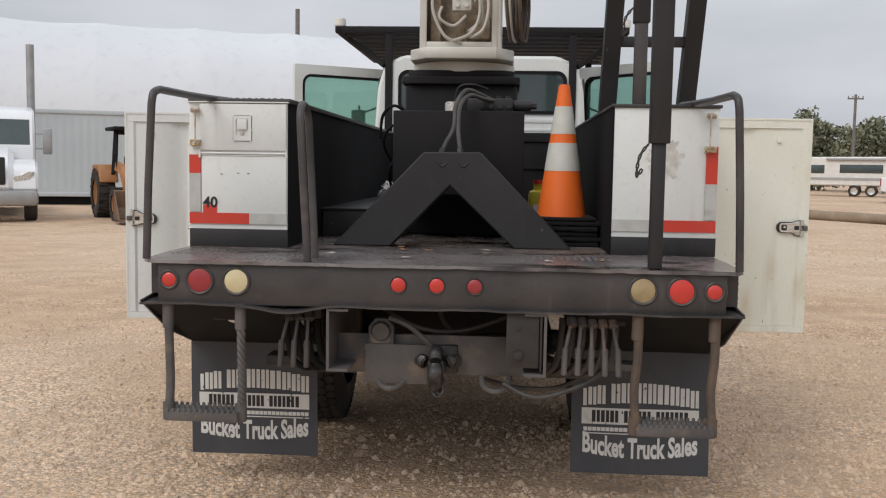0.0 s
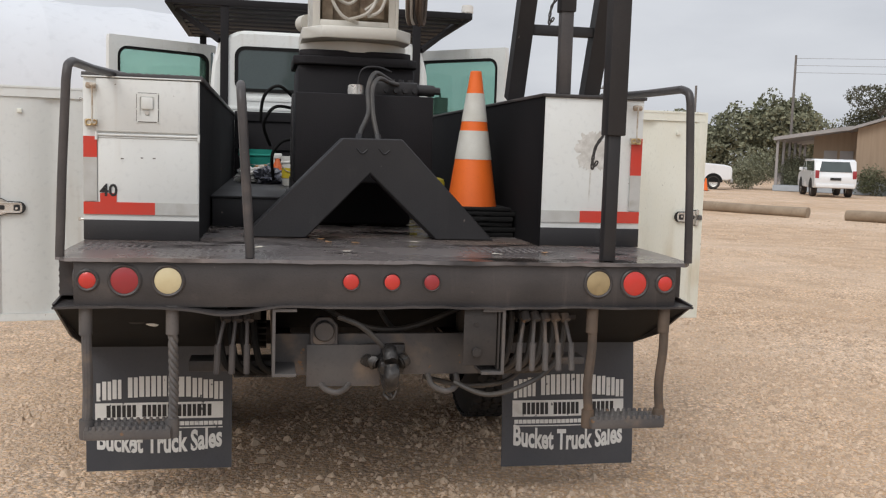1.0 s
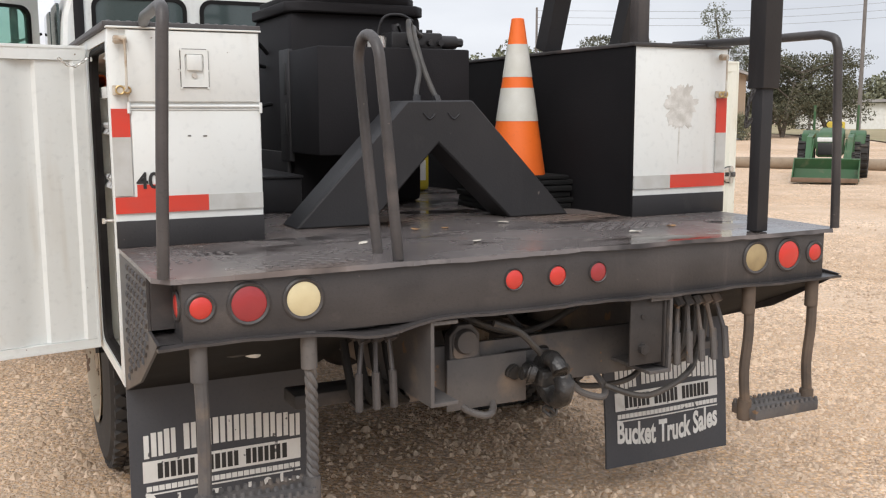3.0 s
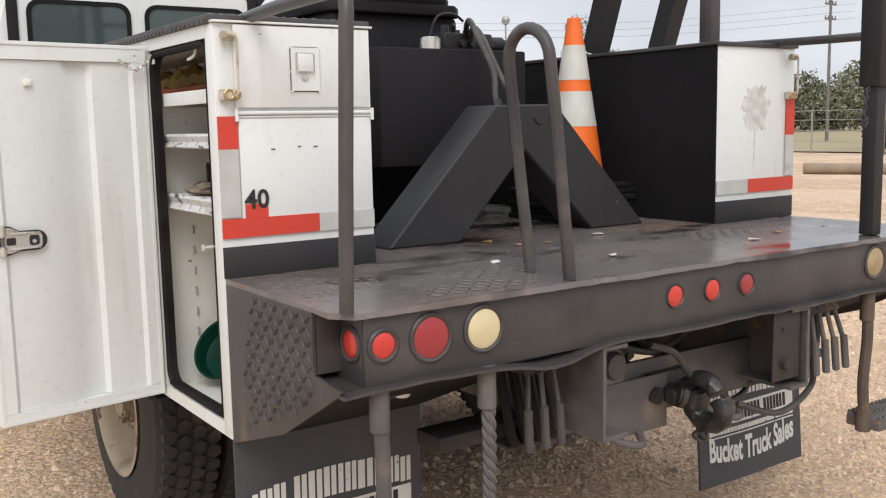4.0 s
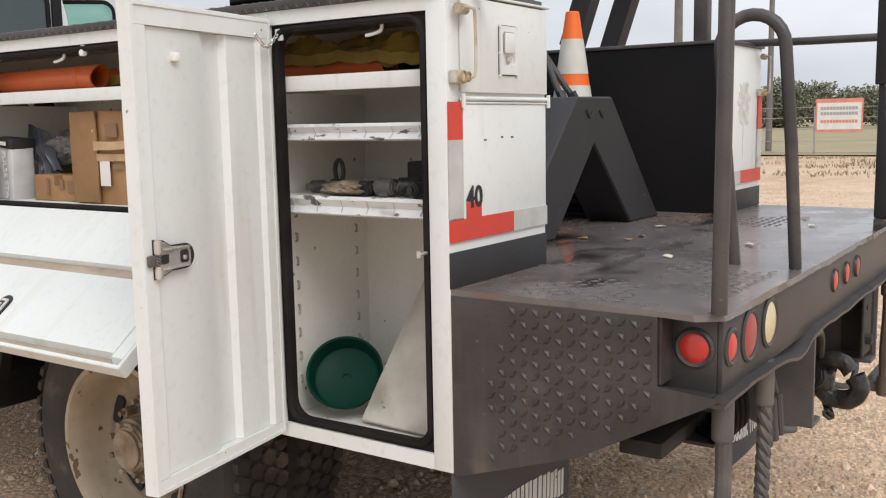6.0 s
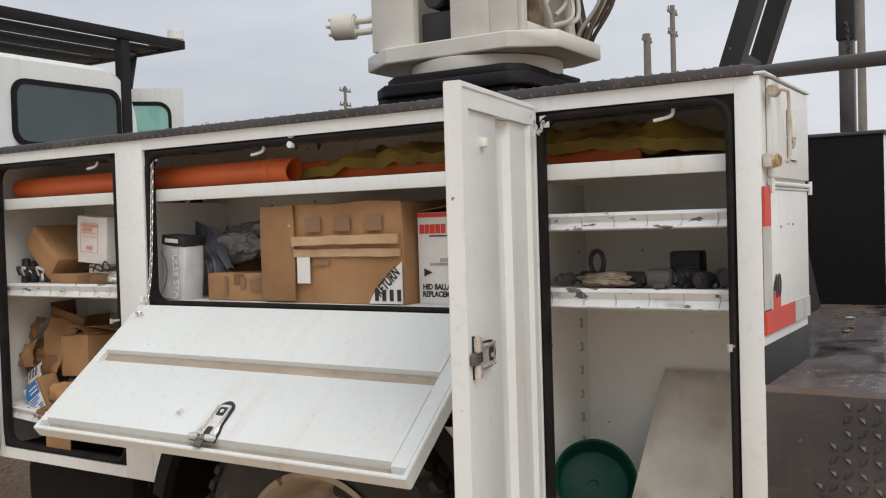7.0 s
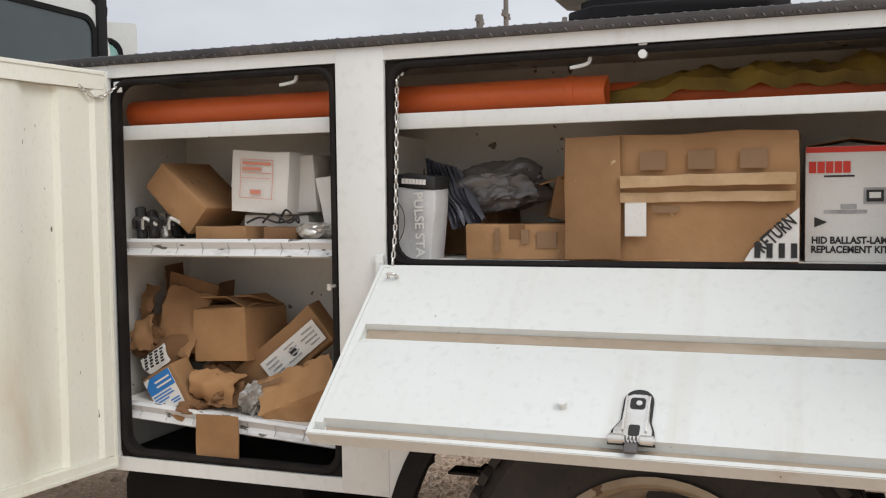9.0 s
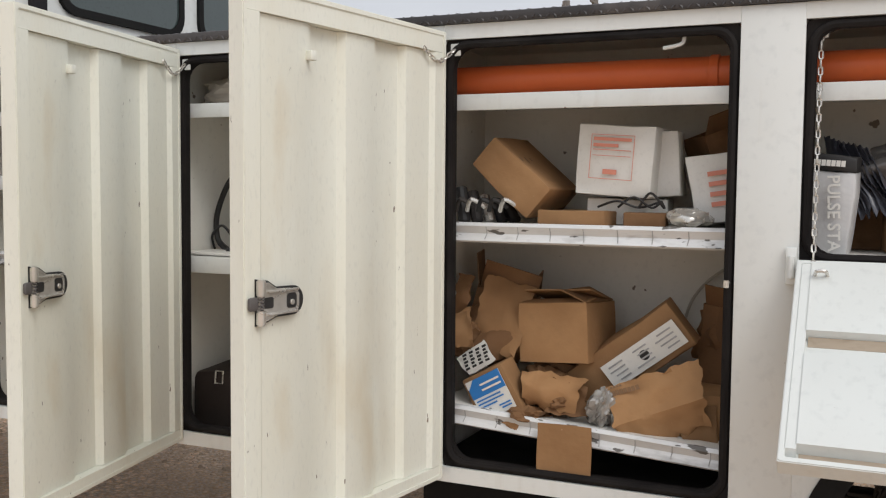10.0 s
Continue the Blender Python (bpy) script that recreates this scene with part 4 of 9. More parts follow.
def near_shelves():
    shelf(0.65, 3.50, 1.667, 0.037, ribs=False)
    shelf(0.65, 1.244, 1.541, 0.040)
    shelf(0.65, 1.244, 1.354, 0.046)
    shelf(2.684, 3.505, 1.349, 0.046)
    tilt = Matrix.Translation((0, 3.05, 0.85)) @ pose(0, 0, 0, 3.5, 0, 0) @ Matrix.Translation((0, -3.05, -0.85))
    shelf(2.70, 3.48, 0.862, 0.046, tilt)
    shelf(3.52, 4.31, 1.667, 0.037, ribs=False)
    shelf(3.52, 4.31, 1.235, 0.045, ribs=False)
    for z in (1.66, 1.46, 1.22):
        shelf(4.33, 5.08, z, 0.04, ribs=z < 1.3)
    # hooks under the roof of the bays
    for y in (0.83, 2.10, 2.867):
        b = B()
        tube(b, curve_points([(XF + 0.028, y, 1.80), (XF + 0.027, y, 1.772), (XF + 0.024, y + 0.01, 1.762), (XF + 0.022, y + 0.045, 1.756)], 5), 0.0045, 8)
        part("bay_hook", b, WHITE, truck, "bent white rod hook")
    # shelf clips up the bay walls; the grey carries the shade on pale tabs
    for i in range(8):
        for y, x in ((1.243, -0.838), (1.243, -1.10)):
            b = B()
            z = 0.807 + 0.0685 * i
            tube(b, [(x, y, z), (x, y - 0.006, z), (x, y - 0.006, z + 0.022), (x, y, z + 0.022)], 0.003, 6)
            part("shelf_clip", b, GREYINK, truck, "pale shelf clip in the bay wall, its shade put into grey")


def drop_lid():
    """The fold-down door of the wide bay, hung on chains."""
    y0, y1, L = 1.297, 2.612, 0.522
    w = y1 - y0
    bm = B()
    ring_plate(bm, [(0, 0), (L, 0), (L, w), (0, w)], [(0.012, 0.012), (L - 0.012, 0.012), (L - 0.012, w - 0.012), (0.012, w - 0.012)], -0.006, 0.031, "z")
    bmesh.ops.bevel(bm, geom=bm.edges[:], offset=0.0018, segments=2, affect="EDGES", clamp_overlap=True)
    skin = B()
    box(skin, (0.011, 0.011, -0.005), (L - 0.011, w - 0.011, 0.0))
    prof = [(0.012, 0.001), (0.012, 0.034), (0.206, 0.034), (0.211, 0.012), (0.234, 0.014), (0.270, 0.034), (L - 0.04, 0.034), (L - 0.032, 0.012), (L - 0.012, 0.012), (L - 0.012, 0.001)]
    pan, rails, grime = B(), (B(), B(), skin), (B(), B())
    prism(pan, prof, 0.055, w - 0.030, "y")
    for q, (a, c) in zip(rails, ((0.012, 0.055), (w - 0.030, w - 0.012))):
        prism(q, [(0.012, 0.001), (0.012, 0.031), (L - 0.03, 0.031), (L - 0.012, 0.001)], a, c, "y")
    prism(grime[0], [(0.2112, 0.0125), (0.2112, 0.0190), (0.220, 0.0160), (0.234, 0.0150), (0.234, 0.0140)], 0.06, w - 0.034, "y")
    prism(grime[1], [(L - 0.032, 0.0122), (L - 0.032, 0.0142), (L - 0.013, 0.0142), (L - 0.013, 0.0122)], 0.06, w - 0.034, "y")
    # local x runs down the slope away from the hinge
    for q in (bm, pan) + rails + grime:
        bmesh.ops.scale(q, vec=(-1, 1, 1), verts=q.verts[:])
        bmesh.ops.reverse_faces(q, faces=q.faces[:])
    m = Matrix.Translation((XF - 0.008, y0, 1.270)) @ pose(0, 0, 0, 0, -38.4, 0)
    lid = part("drop_door", bm, LIDPAINT, truck, "white fold-down door hanging open on chains", m)
    part("inner_pan", pan, LIDPAINT, lid, "white inner pan with a cross groove")
    for q, nm in zip(rails, ("pan_rail", "pan_rail", "outer_skin")):
        part(nm, q, LIDPAINT, lid)
    for q in grime:
        part("grime_strip", q, GRIME, lid, "brown dust settled in a groove")
    latch(lid, Matrix.Translation((-L + 0.085, w * 0.485, 0.034)) @ pose(0, 0, 0, 90, 0, 0))
    b = B()
    rod(b, (-L + 0.11, w * 0.475 + 0.16, 0.034), (-L + 0.11, w * 0.475 + 0.16, 0.05), 0.009, 10)
    part("keeper", b, WHITE, lid)
    for yy in (0.03, w - 0.03):
        b = B()
        rod(b, (0.004, yy - 0.035, 0.0), (0.004, yy + 0.035, 0.0), 0.009, 10, bev=0.002)
        part("hinge", b, CHROME, lid)
    for y, e in ((1.262, 0.024), (2.612, 0.024)):
        b = B()
        box(b, (XF - 0.014, y, 1.238), (XF - 0.001, y + e, 1.318), 0.004)
        rod(b, (XF - 0.018, y + e / 2, 1.252), (XF - 0.018, y + e / 2, 1.30), 0.008, 10, bev=0.002)
        part("hinge_bracket", b, WHITE, truck, "white cast hinge bracket on a pillar")
    for y in (0.07, w - 0.05):
        b = B()
        tube(b, curve_points([(-0.05, y - 0.012, 0.034), (-0.055, y - 0.008, 0.05), (-0.055, y + 0.008, 0.05), (-0.05, y + 0.012, 0.034)], 5), 0.004, 7)
        part("chain_staple", b, CHROME, lid)
    for y in (1.358, 2.58):
        b = B()
        box(b, (XF + 0.022, y - 0.014, 1.762), (XF + 0.03, y + 0.014, 1.80), 0.003)
        rod(b, (XF + 0.014, y, 1.775), (XF + 0.03, y, 1.775), 0.005, 8)
        br = part("chain_bracket", b, WHITE, truck)
        b = B()
        chain(b, [(XF + 0.018, y, 1.772), (XF + 0.008, y, 1.60), (XF - 0.006, y, 1.40), (XF - 0.03, y, 1.29), (XF - 0.045, y, 1.255)], 0.0096, 0.0020)
        part("chain", b, CHROME, br, "zinc chain")
    b = B()
    box(b, (XF + 0.006, 1.965, 1.775), (XF + 0.014, 1.985, 1.80), 0.002)
    rod(b, (XF + 0.0, 1.975, 1.775), (XF + 0.016, 1.975, 1.775), 0.01, 10)
    part("striker", b, WHITE, truck, "striker bolt in the bay rim")


def near_doors():
    door("compartment_door", (XF - 0.012, 1.20), 0.505, 0.715, 1.815, 81, grooves=1, mat=WHITE, label="open white compartment door with a pressed channel", latch_z=0.535)
    door("compartment_door", (XF - 0.012, 3.460), 0.69, 0.715, 1.815, 99, label="open cream compartment door with two channels", latch_z=0.50)
    door("compartment_door", (XF - 0.012, 4.272), 0.70, 0.715, 1.815, 79, label="open cream compartment door with two channels", latch_z=0.50)
    for y, dx, dy in ((1.19, -0.10, -0.03), (3.452, -0.11, 0.03), (4.268, -0.10, -0.02)):
        b = B()
        box(b, (XF + 0.006, y - 0.052, 1.76), (XF + 0.012, y - 0.026, 1.79), 0.002)
        br = part("chain_bracket", b, WHITE, truck)
        b = B()
        a, c = Vector((XF + 0.0, y - 0.04, 1.775)), Vector((XF + dx - 0.01, y + dy - 0.035, 1.775))
        chain(b, [a, (a + c) / 2 - Vector((0, 0, 0.035)), c], 0.0096, 0.0020)
        part("chain", b, CHROME, br, "zinc door chain")
    for y, z in ((0.695, 1.235), (2.755, 1.235), (3.60, 1.235)):
        b = B()
        rod(b, (XF + 0.02, y, z), (XF - 0.03, y, z), 0.005, 8)
        rod(b, (XF - 0.028, y, z - 0.008), (XF - 0.028, y, z + 0.008), 0.006, 8)
        part("striker_bolt", b, CHROME, truck)


def rear_faces():
    """Panels, tape and fittings on the two rear faces."""
    for s in (-1, 1):
        x0, x1 = (-1.240, -0.766) if s < 0 else (0.766, 1.245)
        k = B()
        box(k, (x0 + 0.0005, 0.6235, 1.1525), (x1 + 0.002, 0.6275, 1.238), 0.001)
        part("kick_panel", k, BLACK, truck, "black painted lower panel")
    # near side: hinged upper hatch, lower panel
    b = B()
    box(b, (-1.186, 0.617, 1.612), (-0.770, 0.6265, 1.832), 0.003)
    hatch = part("rear_hatch", b, WHITE, truck, "white hinged rear hatch")
    b = B()
    box(b, (-1.180, 0.6215, 1.262), (-0.770, 0.6265, 1.585), 0.0025)
    part("rear_panel", b, WHITE, truck)
    b = B()
    rod(b, (-1.19, 0.619, 1.598), (-0.764, 0.619, 1.598), 0.0055, 10)
    rod(b, (-1.19, 0.621, 1.588), (-0.764, 0.621, 1.588), 0.003, 8)
    for x in (-1.186, -0.768):
        rod(b, (x, 0.615, 1.576), (x, 0.615, 1.610), 0.0055, 8)
    part("hatch_hinge", b, WHITE, hatch)
    b = B()
    ring_plate(b, square_off(rounded(-1.010, 1.682, -0.950, 1.762, 0.008), -1.022, 1.658, -0.936, 1.776), rounded(-1.010, 1.682, -0.950, 1.762, 0.008), 0.611, 0.617, "y")
    for x in (-1.022, -0.938):
        for z in (1.655, 1.71, 1.775):
            rod(b, (x + 0.001, 0.6105, z), (x + 0.001, 0.617, z), 0.004, 8)
    part("paddle_latch", b, WHITE, hatch, "square paddle latch with a lock")
    b = B()
    ring_plate(b, [(-1.0245, 1.655), (-0.9335, 1.655), (-0.9335, 1.7785), (-1.0245, 1.7785)], [(-1.020, 1.660), (-0.938, 1.660), (-0.938, 1.774), (-1.020, 1.774)], 0.6152, 0.6162, "y")
    part("latch_gasket", b, HITCH, hatch, "dark gasket round the latch")
    b = B()
    box(b, (-1.004, 0.606, 1.71), (-0.956, 0.612, 1.760), 0.004)
    part("paddle", b, WHITE, hatch)
    b = B()
    rod(b, (-0.980, 0.608, 1.694), (-0.980, 0.616, 1.694), 0.009, 12, bev=0.002)
    part("lock", b, CHROME, hatch)
    for s in (-1, 1):
        # locking bar at the outer corner
        b = B()
        xo = s * 1.212
        tube(b, curve_points([(xo, 0.60, 1.80), (s * 1.20, 0.58, 1.80), (s * 1.195, 0.575, 1.78), (s * 1.195, 0.575, 1.66), (s * 1.198, 0.585, 1.645)], 6), 0.0038, 8)
        rod(b, (s * 1.225, 0.605, 1.80), (s * 1.185, 0.605, 1.80), 0.013, 10, bev=0.003)
        bar = part("locking_bar", b, LOCKBAR, truck, "worn painted locking bar")
        b = B()
        box(b, (s * 1.232, 0.606, 1.632), (s * 1.18, 0.626, 1.662), 0.004)
        rod(b, (s * 1.212, 0.598, 1.647), (s * 1.212, 0.61, 1.647), 0.011, 12)
        rod(b, (s * 1.192, 0.598, 1.647), (s * 1.192, 0.61, 1.647), 0.008, 12)
        hasp = part("hasp", b, LOCKBAR, bar, "rust-stained cream hasp plate")
        for dx, r in ((1.212, 0.0125), (1.190, 0.0095)):
            b = B()
            ring = [(s * dx + r * math.cos(radians(a)), 0.5975, 1.647 + r * math.sin(radians(a))) for a in range(0, 360, 30)]
            tube(b, ring, 0.0032, 6, True)
            part("bolt_ring", b, BRASS, hasp, "rusty gold bolt ring")
    # reflective tape
    y0, y1 = 0.6198, 0.6212
    for a, c, mt in (((-1.239, 1.502), (-1.184, 1.590), REDTAPE), ((-1.239, 1.318), (-1.184, 1.502), WHITETAPE), ((-1.239, 1.262), (-0.948, 1.314), REDTAPE), ((-0.948, 1.262), (-0.767, 1.314), WHITETAPE),
                     ((1.190, 1.488), (1.243, 1.66), REDTAPE), ((1.190, 1.322), (1.243, 1.488), WHITETAPE), ((0.952, 1.264), (1.243, 1.318), REDTAPE), ((0.767, 1.264), (0.952, 1.318), WHITETAPE)):
        b = B()
        box(b, (a[0], y0, a[1]), (c[0], y1 + 0.004, c[1]))
        part("reflective_tape", b, mt, truck)
    for x, z, w in ((-1.082, 1.499, 0.012), (-1.002, 1.504, 0.010), (-0.952, 1.503, 0.012)):
        b = B()
        box(b, (x - w / 2, 0.6205, z - 0.0022), (x + w / 2, 0.6218, z + 0.0022))
        part("scuff_mark", b, HITCH, truck, "small dark scuff on the panel")
    b = B()
    box(b, (-1.172, 0.6192, 1.314), (-1.105, 0.6206, 1.352))
    part("red_patch", b, REDTAPE, truck)
    part("number_label", letters("40", 0.072, 0.0005, width=0.072, bold=0.0016), INK, truck, "black stencilled number 40", Matrix.Translation((-1.137, 0.6185, 1.362)))


def far_cabinet():
    b = B()
    box(b, (0.766, 0.627, 1.152), (1.245, 5.10, TOP), 0.002)
    far_ = part("side_cabinet", b, WHITE, truck, "white service cabinet body")
    for y0, y1 in ((0.629, 1.26), (2.64, 5.098)):
        b = B()
        box(b, (1.205, y0, 0.70), (1.243, y1, 1.1515), 0.002)
        part("lower_panel", b, WHITE, far_)
    b = B()
    box(b, (0.758, 0.625, 1.152), (0.767, 5.10, TOP + 0.002), 0.001)
    part("inner_wall", b, LINER, truck, "matt black inner flank of the cabinet")
    b = B()
    box(b, (0.752, 0.616, TOP + 0.001), (1.255, 5.10, TOP + 0.016), 0.003)
    part("cabinet_top", b, BUMPER, truck, "black checker plate top")
    b = B()
    out = []
    for i in range(90):
        a = 2 * math.pi * i / 90
        d = Vector((math.cos(a), math.sin(a), 0))
        k = 0.78 + 0.22 * noise.noise(d * 2.3 + Vector((3, 0, 0))) + 0.30 * noise.noise(d * 7 + Vector((0, 0, 5)))
        out.append((1.0 + 0.10 * d.x * k, 1.605 + 0.10 * d.y * k - (0.02 if d.y < -0.6 else 0)))
    prism(b, out, 0.6258, 0.6268, "y")
    prism(b, [(0.994, 1.515), (0.992, 1.40), (0.996, 1.36), (0.999, 1.42), (1.001, 1.515)], 0.6258, 0.6268, "y")
    part("glue_stain", b, material("glue_residue", (0.50, 0.485, 0.45), 0.8, 0, (0.70, 0.69, 0.66), 26.0, 0.001, 160), truck, "rubbed grey residue of a removed sticker")
    door("compartment_door", (1.252, 1.20), 0.585, 0.715, 1.825, 92, side=1, grooves=1, label="open cream compartment door", latch_z=0.55)


def a_frame():
    b = B()
    prism(b, [(-0.588, 1.152), (-0.135, 1.621), (0.143, 1.624), (0.600, 1.152), (0.318, 1.152), (-0.004, 1.458), (-0.298, 1.152)], 0.84, 1.02, "y", 0.006)
    part("outrigger_frame", b, BLACK, truck, "matt black A-shaped outrigger housing")
    for x in (-0.05, 0.055):
        b = B()
        tube(b, curve_points([(x - 0.02, 0.840, 1.575), (x + 0.005, 0.838, 1.552), (x + 0.03, 0.840, 1.57)], 5), 0.0045, 6)
        part("weld_bead", b, BLACK, truck)
    b = B()
    box(b, (-0.342, 1.28, 1.40), (0.362, 1.69, 1.850), 0.008)
    part("oil_tank", b, WALLBLACK, truck, "black hydraulic tank")
    b = B()
    rod(b, (-0.03, 1.40, 1.85), (-0.03, 1.40, 1.905), 0.042, 18, bev=0.006)
    part("filler_cap", b, CHROME, truck, "zinc filler cap")
    b = B()
    box(b, (0.05, 1.42, 1.85), (0.30, 1.56, 1.93), 0.01)
    rod(b, (0.30, 1.49, 1.895), (0.40, 1.49, 1.895), 0.03, 14, bev=0.004)
    rod(b, (0.1, 1.49, 1.93), (0.1, 1.49, 1.965), 0.02, 12)
    for k in range(4):
        rod(b, (0.13 + 0.05 * k, 1.42, 1.885), (0.13 + 0.05 * k, 1.395, 1.885), 0.014, 6)
        rod(b, (0.12 + 0.05 * k, 1.50, 1.93), (0.12 + 0.05 * k, 1.50, 1.948), 0.015, 8)
    rod(b, (0.39, 1.49, 1.895), (0.43, 1.49, 1.895), 0.02, 6)
    part("valve_block", b, BLACK, truck, "black valve block with fittings")
    for x0, kink, zt in ((-0.056, 0.0, 1.955), (0.048, 0.022, 1.93)):
        b = B()
        tube(b, curve_points([(x0, 0.93, 1.60), (x0 * 0.7, 0.97, 1.66), (kink, 1.03, 1.75), (kink + 0.005, 1.12, 1.87), (kink + 0.05, 1.24, zt), (kink + 0.12, 1.36, zt - 0.01), (kink + 0.19, 1.45, 1.915)], 8), 0.0115, 10)
        part("hydraulic_hose", b, HOSE, truck, "dusty hydraulic hose")
    for x in (-0.056, 0.042):
        b = B()
        rod(b, (x, 0.93, 1.60), (x * 0.85, 0.95, 1.64), 0.017, 6)
        part("hose_fitting", b, BLACK, truck)
    b = B()
    rod(b, (0.08, 1.40, 1.93), (0.04, 1.33, 1.95), 0.006, 8)
    tube(b, curve_points([(-0.02, 1.44, 1.86), (0.0, 1.40, 1.98), (0.08, 1.40, 2.0), (0.16, 1.44, 1.98)], 6), 0.006, 8)
    part("valve_linkage", b, BLACK, truck, "bent control linkage")
    b = B()
    box(b, (-0.325, 1.70, 1.152), (0.325, 2.32, 2.03), 0.03)
    part("pedestal", b, WALLBLACK, truck, "black boom pedestal column")
    b = B()
    box(b, (-0.350, 1.66, 1.36), (-0.326, 1.80, 1.86), 0.006)
    box(b, (-0.345, 1.72, 1.152), (-0.326, 2.25, 1.40), 0.004)
    sp = part("side_plate", b, BLACK, truck, "black plate bolted on the pedestal")
    # black boxes on the uncut plate give the shade in its slots
    for z in (1.48, 1.66):
        b = B()
        box(b, (-0.354, 1.69, z), (-0.349, 1.73, z + 0.14), 0.002)
        part("plate_slot", b, INK, sp)
    for pts in (((-0.33, 2.05, 1.86), (-0.42, 2.0, 1.92), (-0.50, 2.05, 1.86), (-0.52, 2.1, 1.72)), ((-0.33, 2.1, 1.80), (-0.44, 2.05, 1.80), (-0.50, 2.1, 1.70), (-0.46, 2.2, 1.58)), ((-0.33, 2.0, 1.62), (-0.40, 1.98, 1.60), (-0.45, 2.0, 1.52), (-0.44, 2.1, 1.38))):
        b = B()
        tube(b, curve_points(pts, 8), 0.0095, 8)
        part("pedestal_hose", b, RUBBER, truck, "black hose looping beside the pedestal")
    oct_ = [(-0.345, 1.72), (-0.345, 2.26), (-0.25, 2.36), (0.25, 2.36), (0.338, 2.26), (0.338, 1.72), (0.28, 1.66), (-0.28, 1.66)]
    b = B()
    prism(b, oct_, 2.025, 2.072, "z", 0.006)
    part("pedestal_cap", b, WALLBLACK, truck)
    b = B()
    prism(b, [(x * 0.9, 1.99 + (y - 1.99) * 0.9) for x, y in oct_], 2.072, 2.108, "z", 0.005)
    part("pedestal_cap", b, WALLBLACK, truck)
    b = B()
    lathe(b, [(0.30, 2.10), (0.305, 2.12), (0.305, 2.155), (0.295, 2.16)], (0, 1.99, 0), "z", 48)
    tr = part("turntable", b, TURRET, truck, "off-white slewing ring and plate")
    b = B()
    prism(b, [(-0.30, 1.74), (-0.30, 2.28), (-0.17, 2.46), (0.17, 2.46), (0.30, 2.28), (0.30, 1.74), (0.20, 1.58), (-0.20, 1.58)], 2.162, 2.225, "z", 0.005)
    part("turntable_plate", b, TURRET, tr)
    for name, lo, hi in (("turret_plate", (-0.245, 2.18, 2.226), (-0.20, 2.38, 3.1)), ("turret_plate", (-0.245, 1.84, 2.226), (-0.225, 2.01, 3.1)), ("turret_plate", (0.205, 1.70, 2.226), (0.225, 2.38, 3.1)), ("turret_rim", (-0.245, 1.70, 2.226), (-0.205, 1.72, 3.1)), ("turret_plate", (-0.245, 1.72, 2.226), (-0.228, 1.84, 3.1)), ("turret_rim", (0.17, 1.70, 2.226), (0.205, 1.72, 3.1)), ("turret_rim", (-0.205, 1.70, 2.226), (0.17, 1.72, 2.27)), ("turret_web", (-0.20, 2.36, 2.226), (0.205, 2.38, 3.1))):
        b = B()
        box(b, lo, hi, 0.004)
        part(name, b, TURRET, tr, "off-white welded turret plate")
    # inner plate, darker and browner than the turret plates
    b = B()
    box(b, (-0.225, 1.90, 2.226), (0.205, 1.91, 3.1), 0.003)
    box(b, (0.02, 1.80, 2.30), (0.16, 1.90, 2.44), 0.01)
    box(b, (-0.19, 1.80, 2.226), (-0.13, 1.90, 2.70), 0.006)
    part("turret_inside", b, HUB, truck, "brown inner plate of the turret")
    b = B()
    box(b, (-0.20, 2.02, 2.226), (-0.10, 2.17, 2.36), 0.01)
    rod(b, (-0.215, 2.10, 2.42), (-0.05, 2.10, 2.42), 0.05, 16, bev=0.006)
    part("slew_gearbox", b, BLACK, truck, "black slew gearbox between the turret plates")
    b = B()
    rod(b, (-0.27, 2.555, 2.345), (-0.235, 2.465, 2.345), 0.052, 20, bev=0.006)
    for i in range(6):
        a = math.pi * i / 3
        rod(b, (-0.271 + 0.012 * math.cos(a), 2.556 + 0.0 * i, 2.345 + 0.036 * math.sin(a)), (-0.274 + 0.034 * math.cos(a), 2.562, 2.345 + 0.036 * math.sin(a)), 0.007, 6)
    part("slew_motor", b, TURRET, truck, "off-white hydraulic motor")
    for z in (2.32, 2.365):
        b = B()
        rod(b, (-0.235, 2.47, z), (-0.22, 2.38, z), 0.014, 10)
        part("motor_pipe", b, TURRET, truck)
    b = B()
    box(b, (-0.06, 1.72, 2.45), (0.05, 1.80, 2.56), 0.005)
    for x in (-0.03, 0.022):
        for z in (2.48, 2.53):
            rod(b, (x, 1.70, z), (x, 1.74, z), 0.014, 10)
    part("valve_block", b, TURRET, truck, "dusty valve block with four ports")
    for i, pts in enumerate((((-0.16, 1.7, 2.6), (-0.17, 1.68, 2.45), (-0.1, 1.66, 2.30), (0.0, 1.7, 2.26)), ((0.09, 1.7, 2.62), (0.10, 1.66, 2.42), (0.05, 1.64, 2.31), (-0.06, 1.68, 2.27)),
                              ((0.13, 1.7, 2.62), (0.15, 1.66, 2.45), (0.12, 1.64, 2.33), (0.05, 1.66, 2.29)), ((-0.12, 1.72, 2.47), (-0.13, 1.68, 2.40), (-0.05, 1.70, 2.36), (0.02, 1.72, 2.42)),
                              ((0.07, 1.72, 2.50), (0.10, 1.68, 2.52), (0.11, 1.68, 2.40), (0.04, 1.70, 2.33)))):
        b = B()
        tube(b, curve_points(pts, 8), 0.009, 8)
        part("turret_hose", b, PALEHOSE, truck, "pale dusty hose")
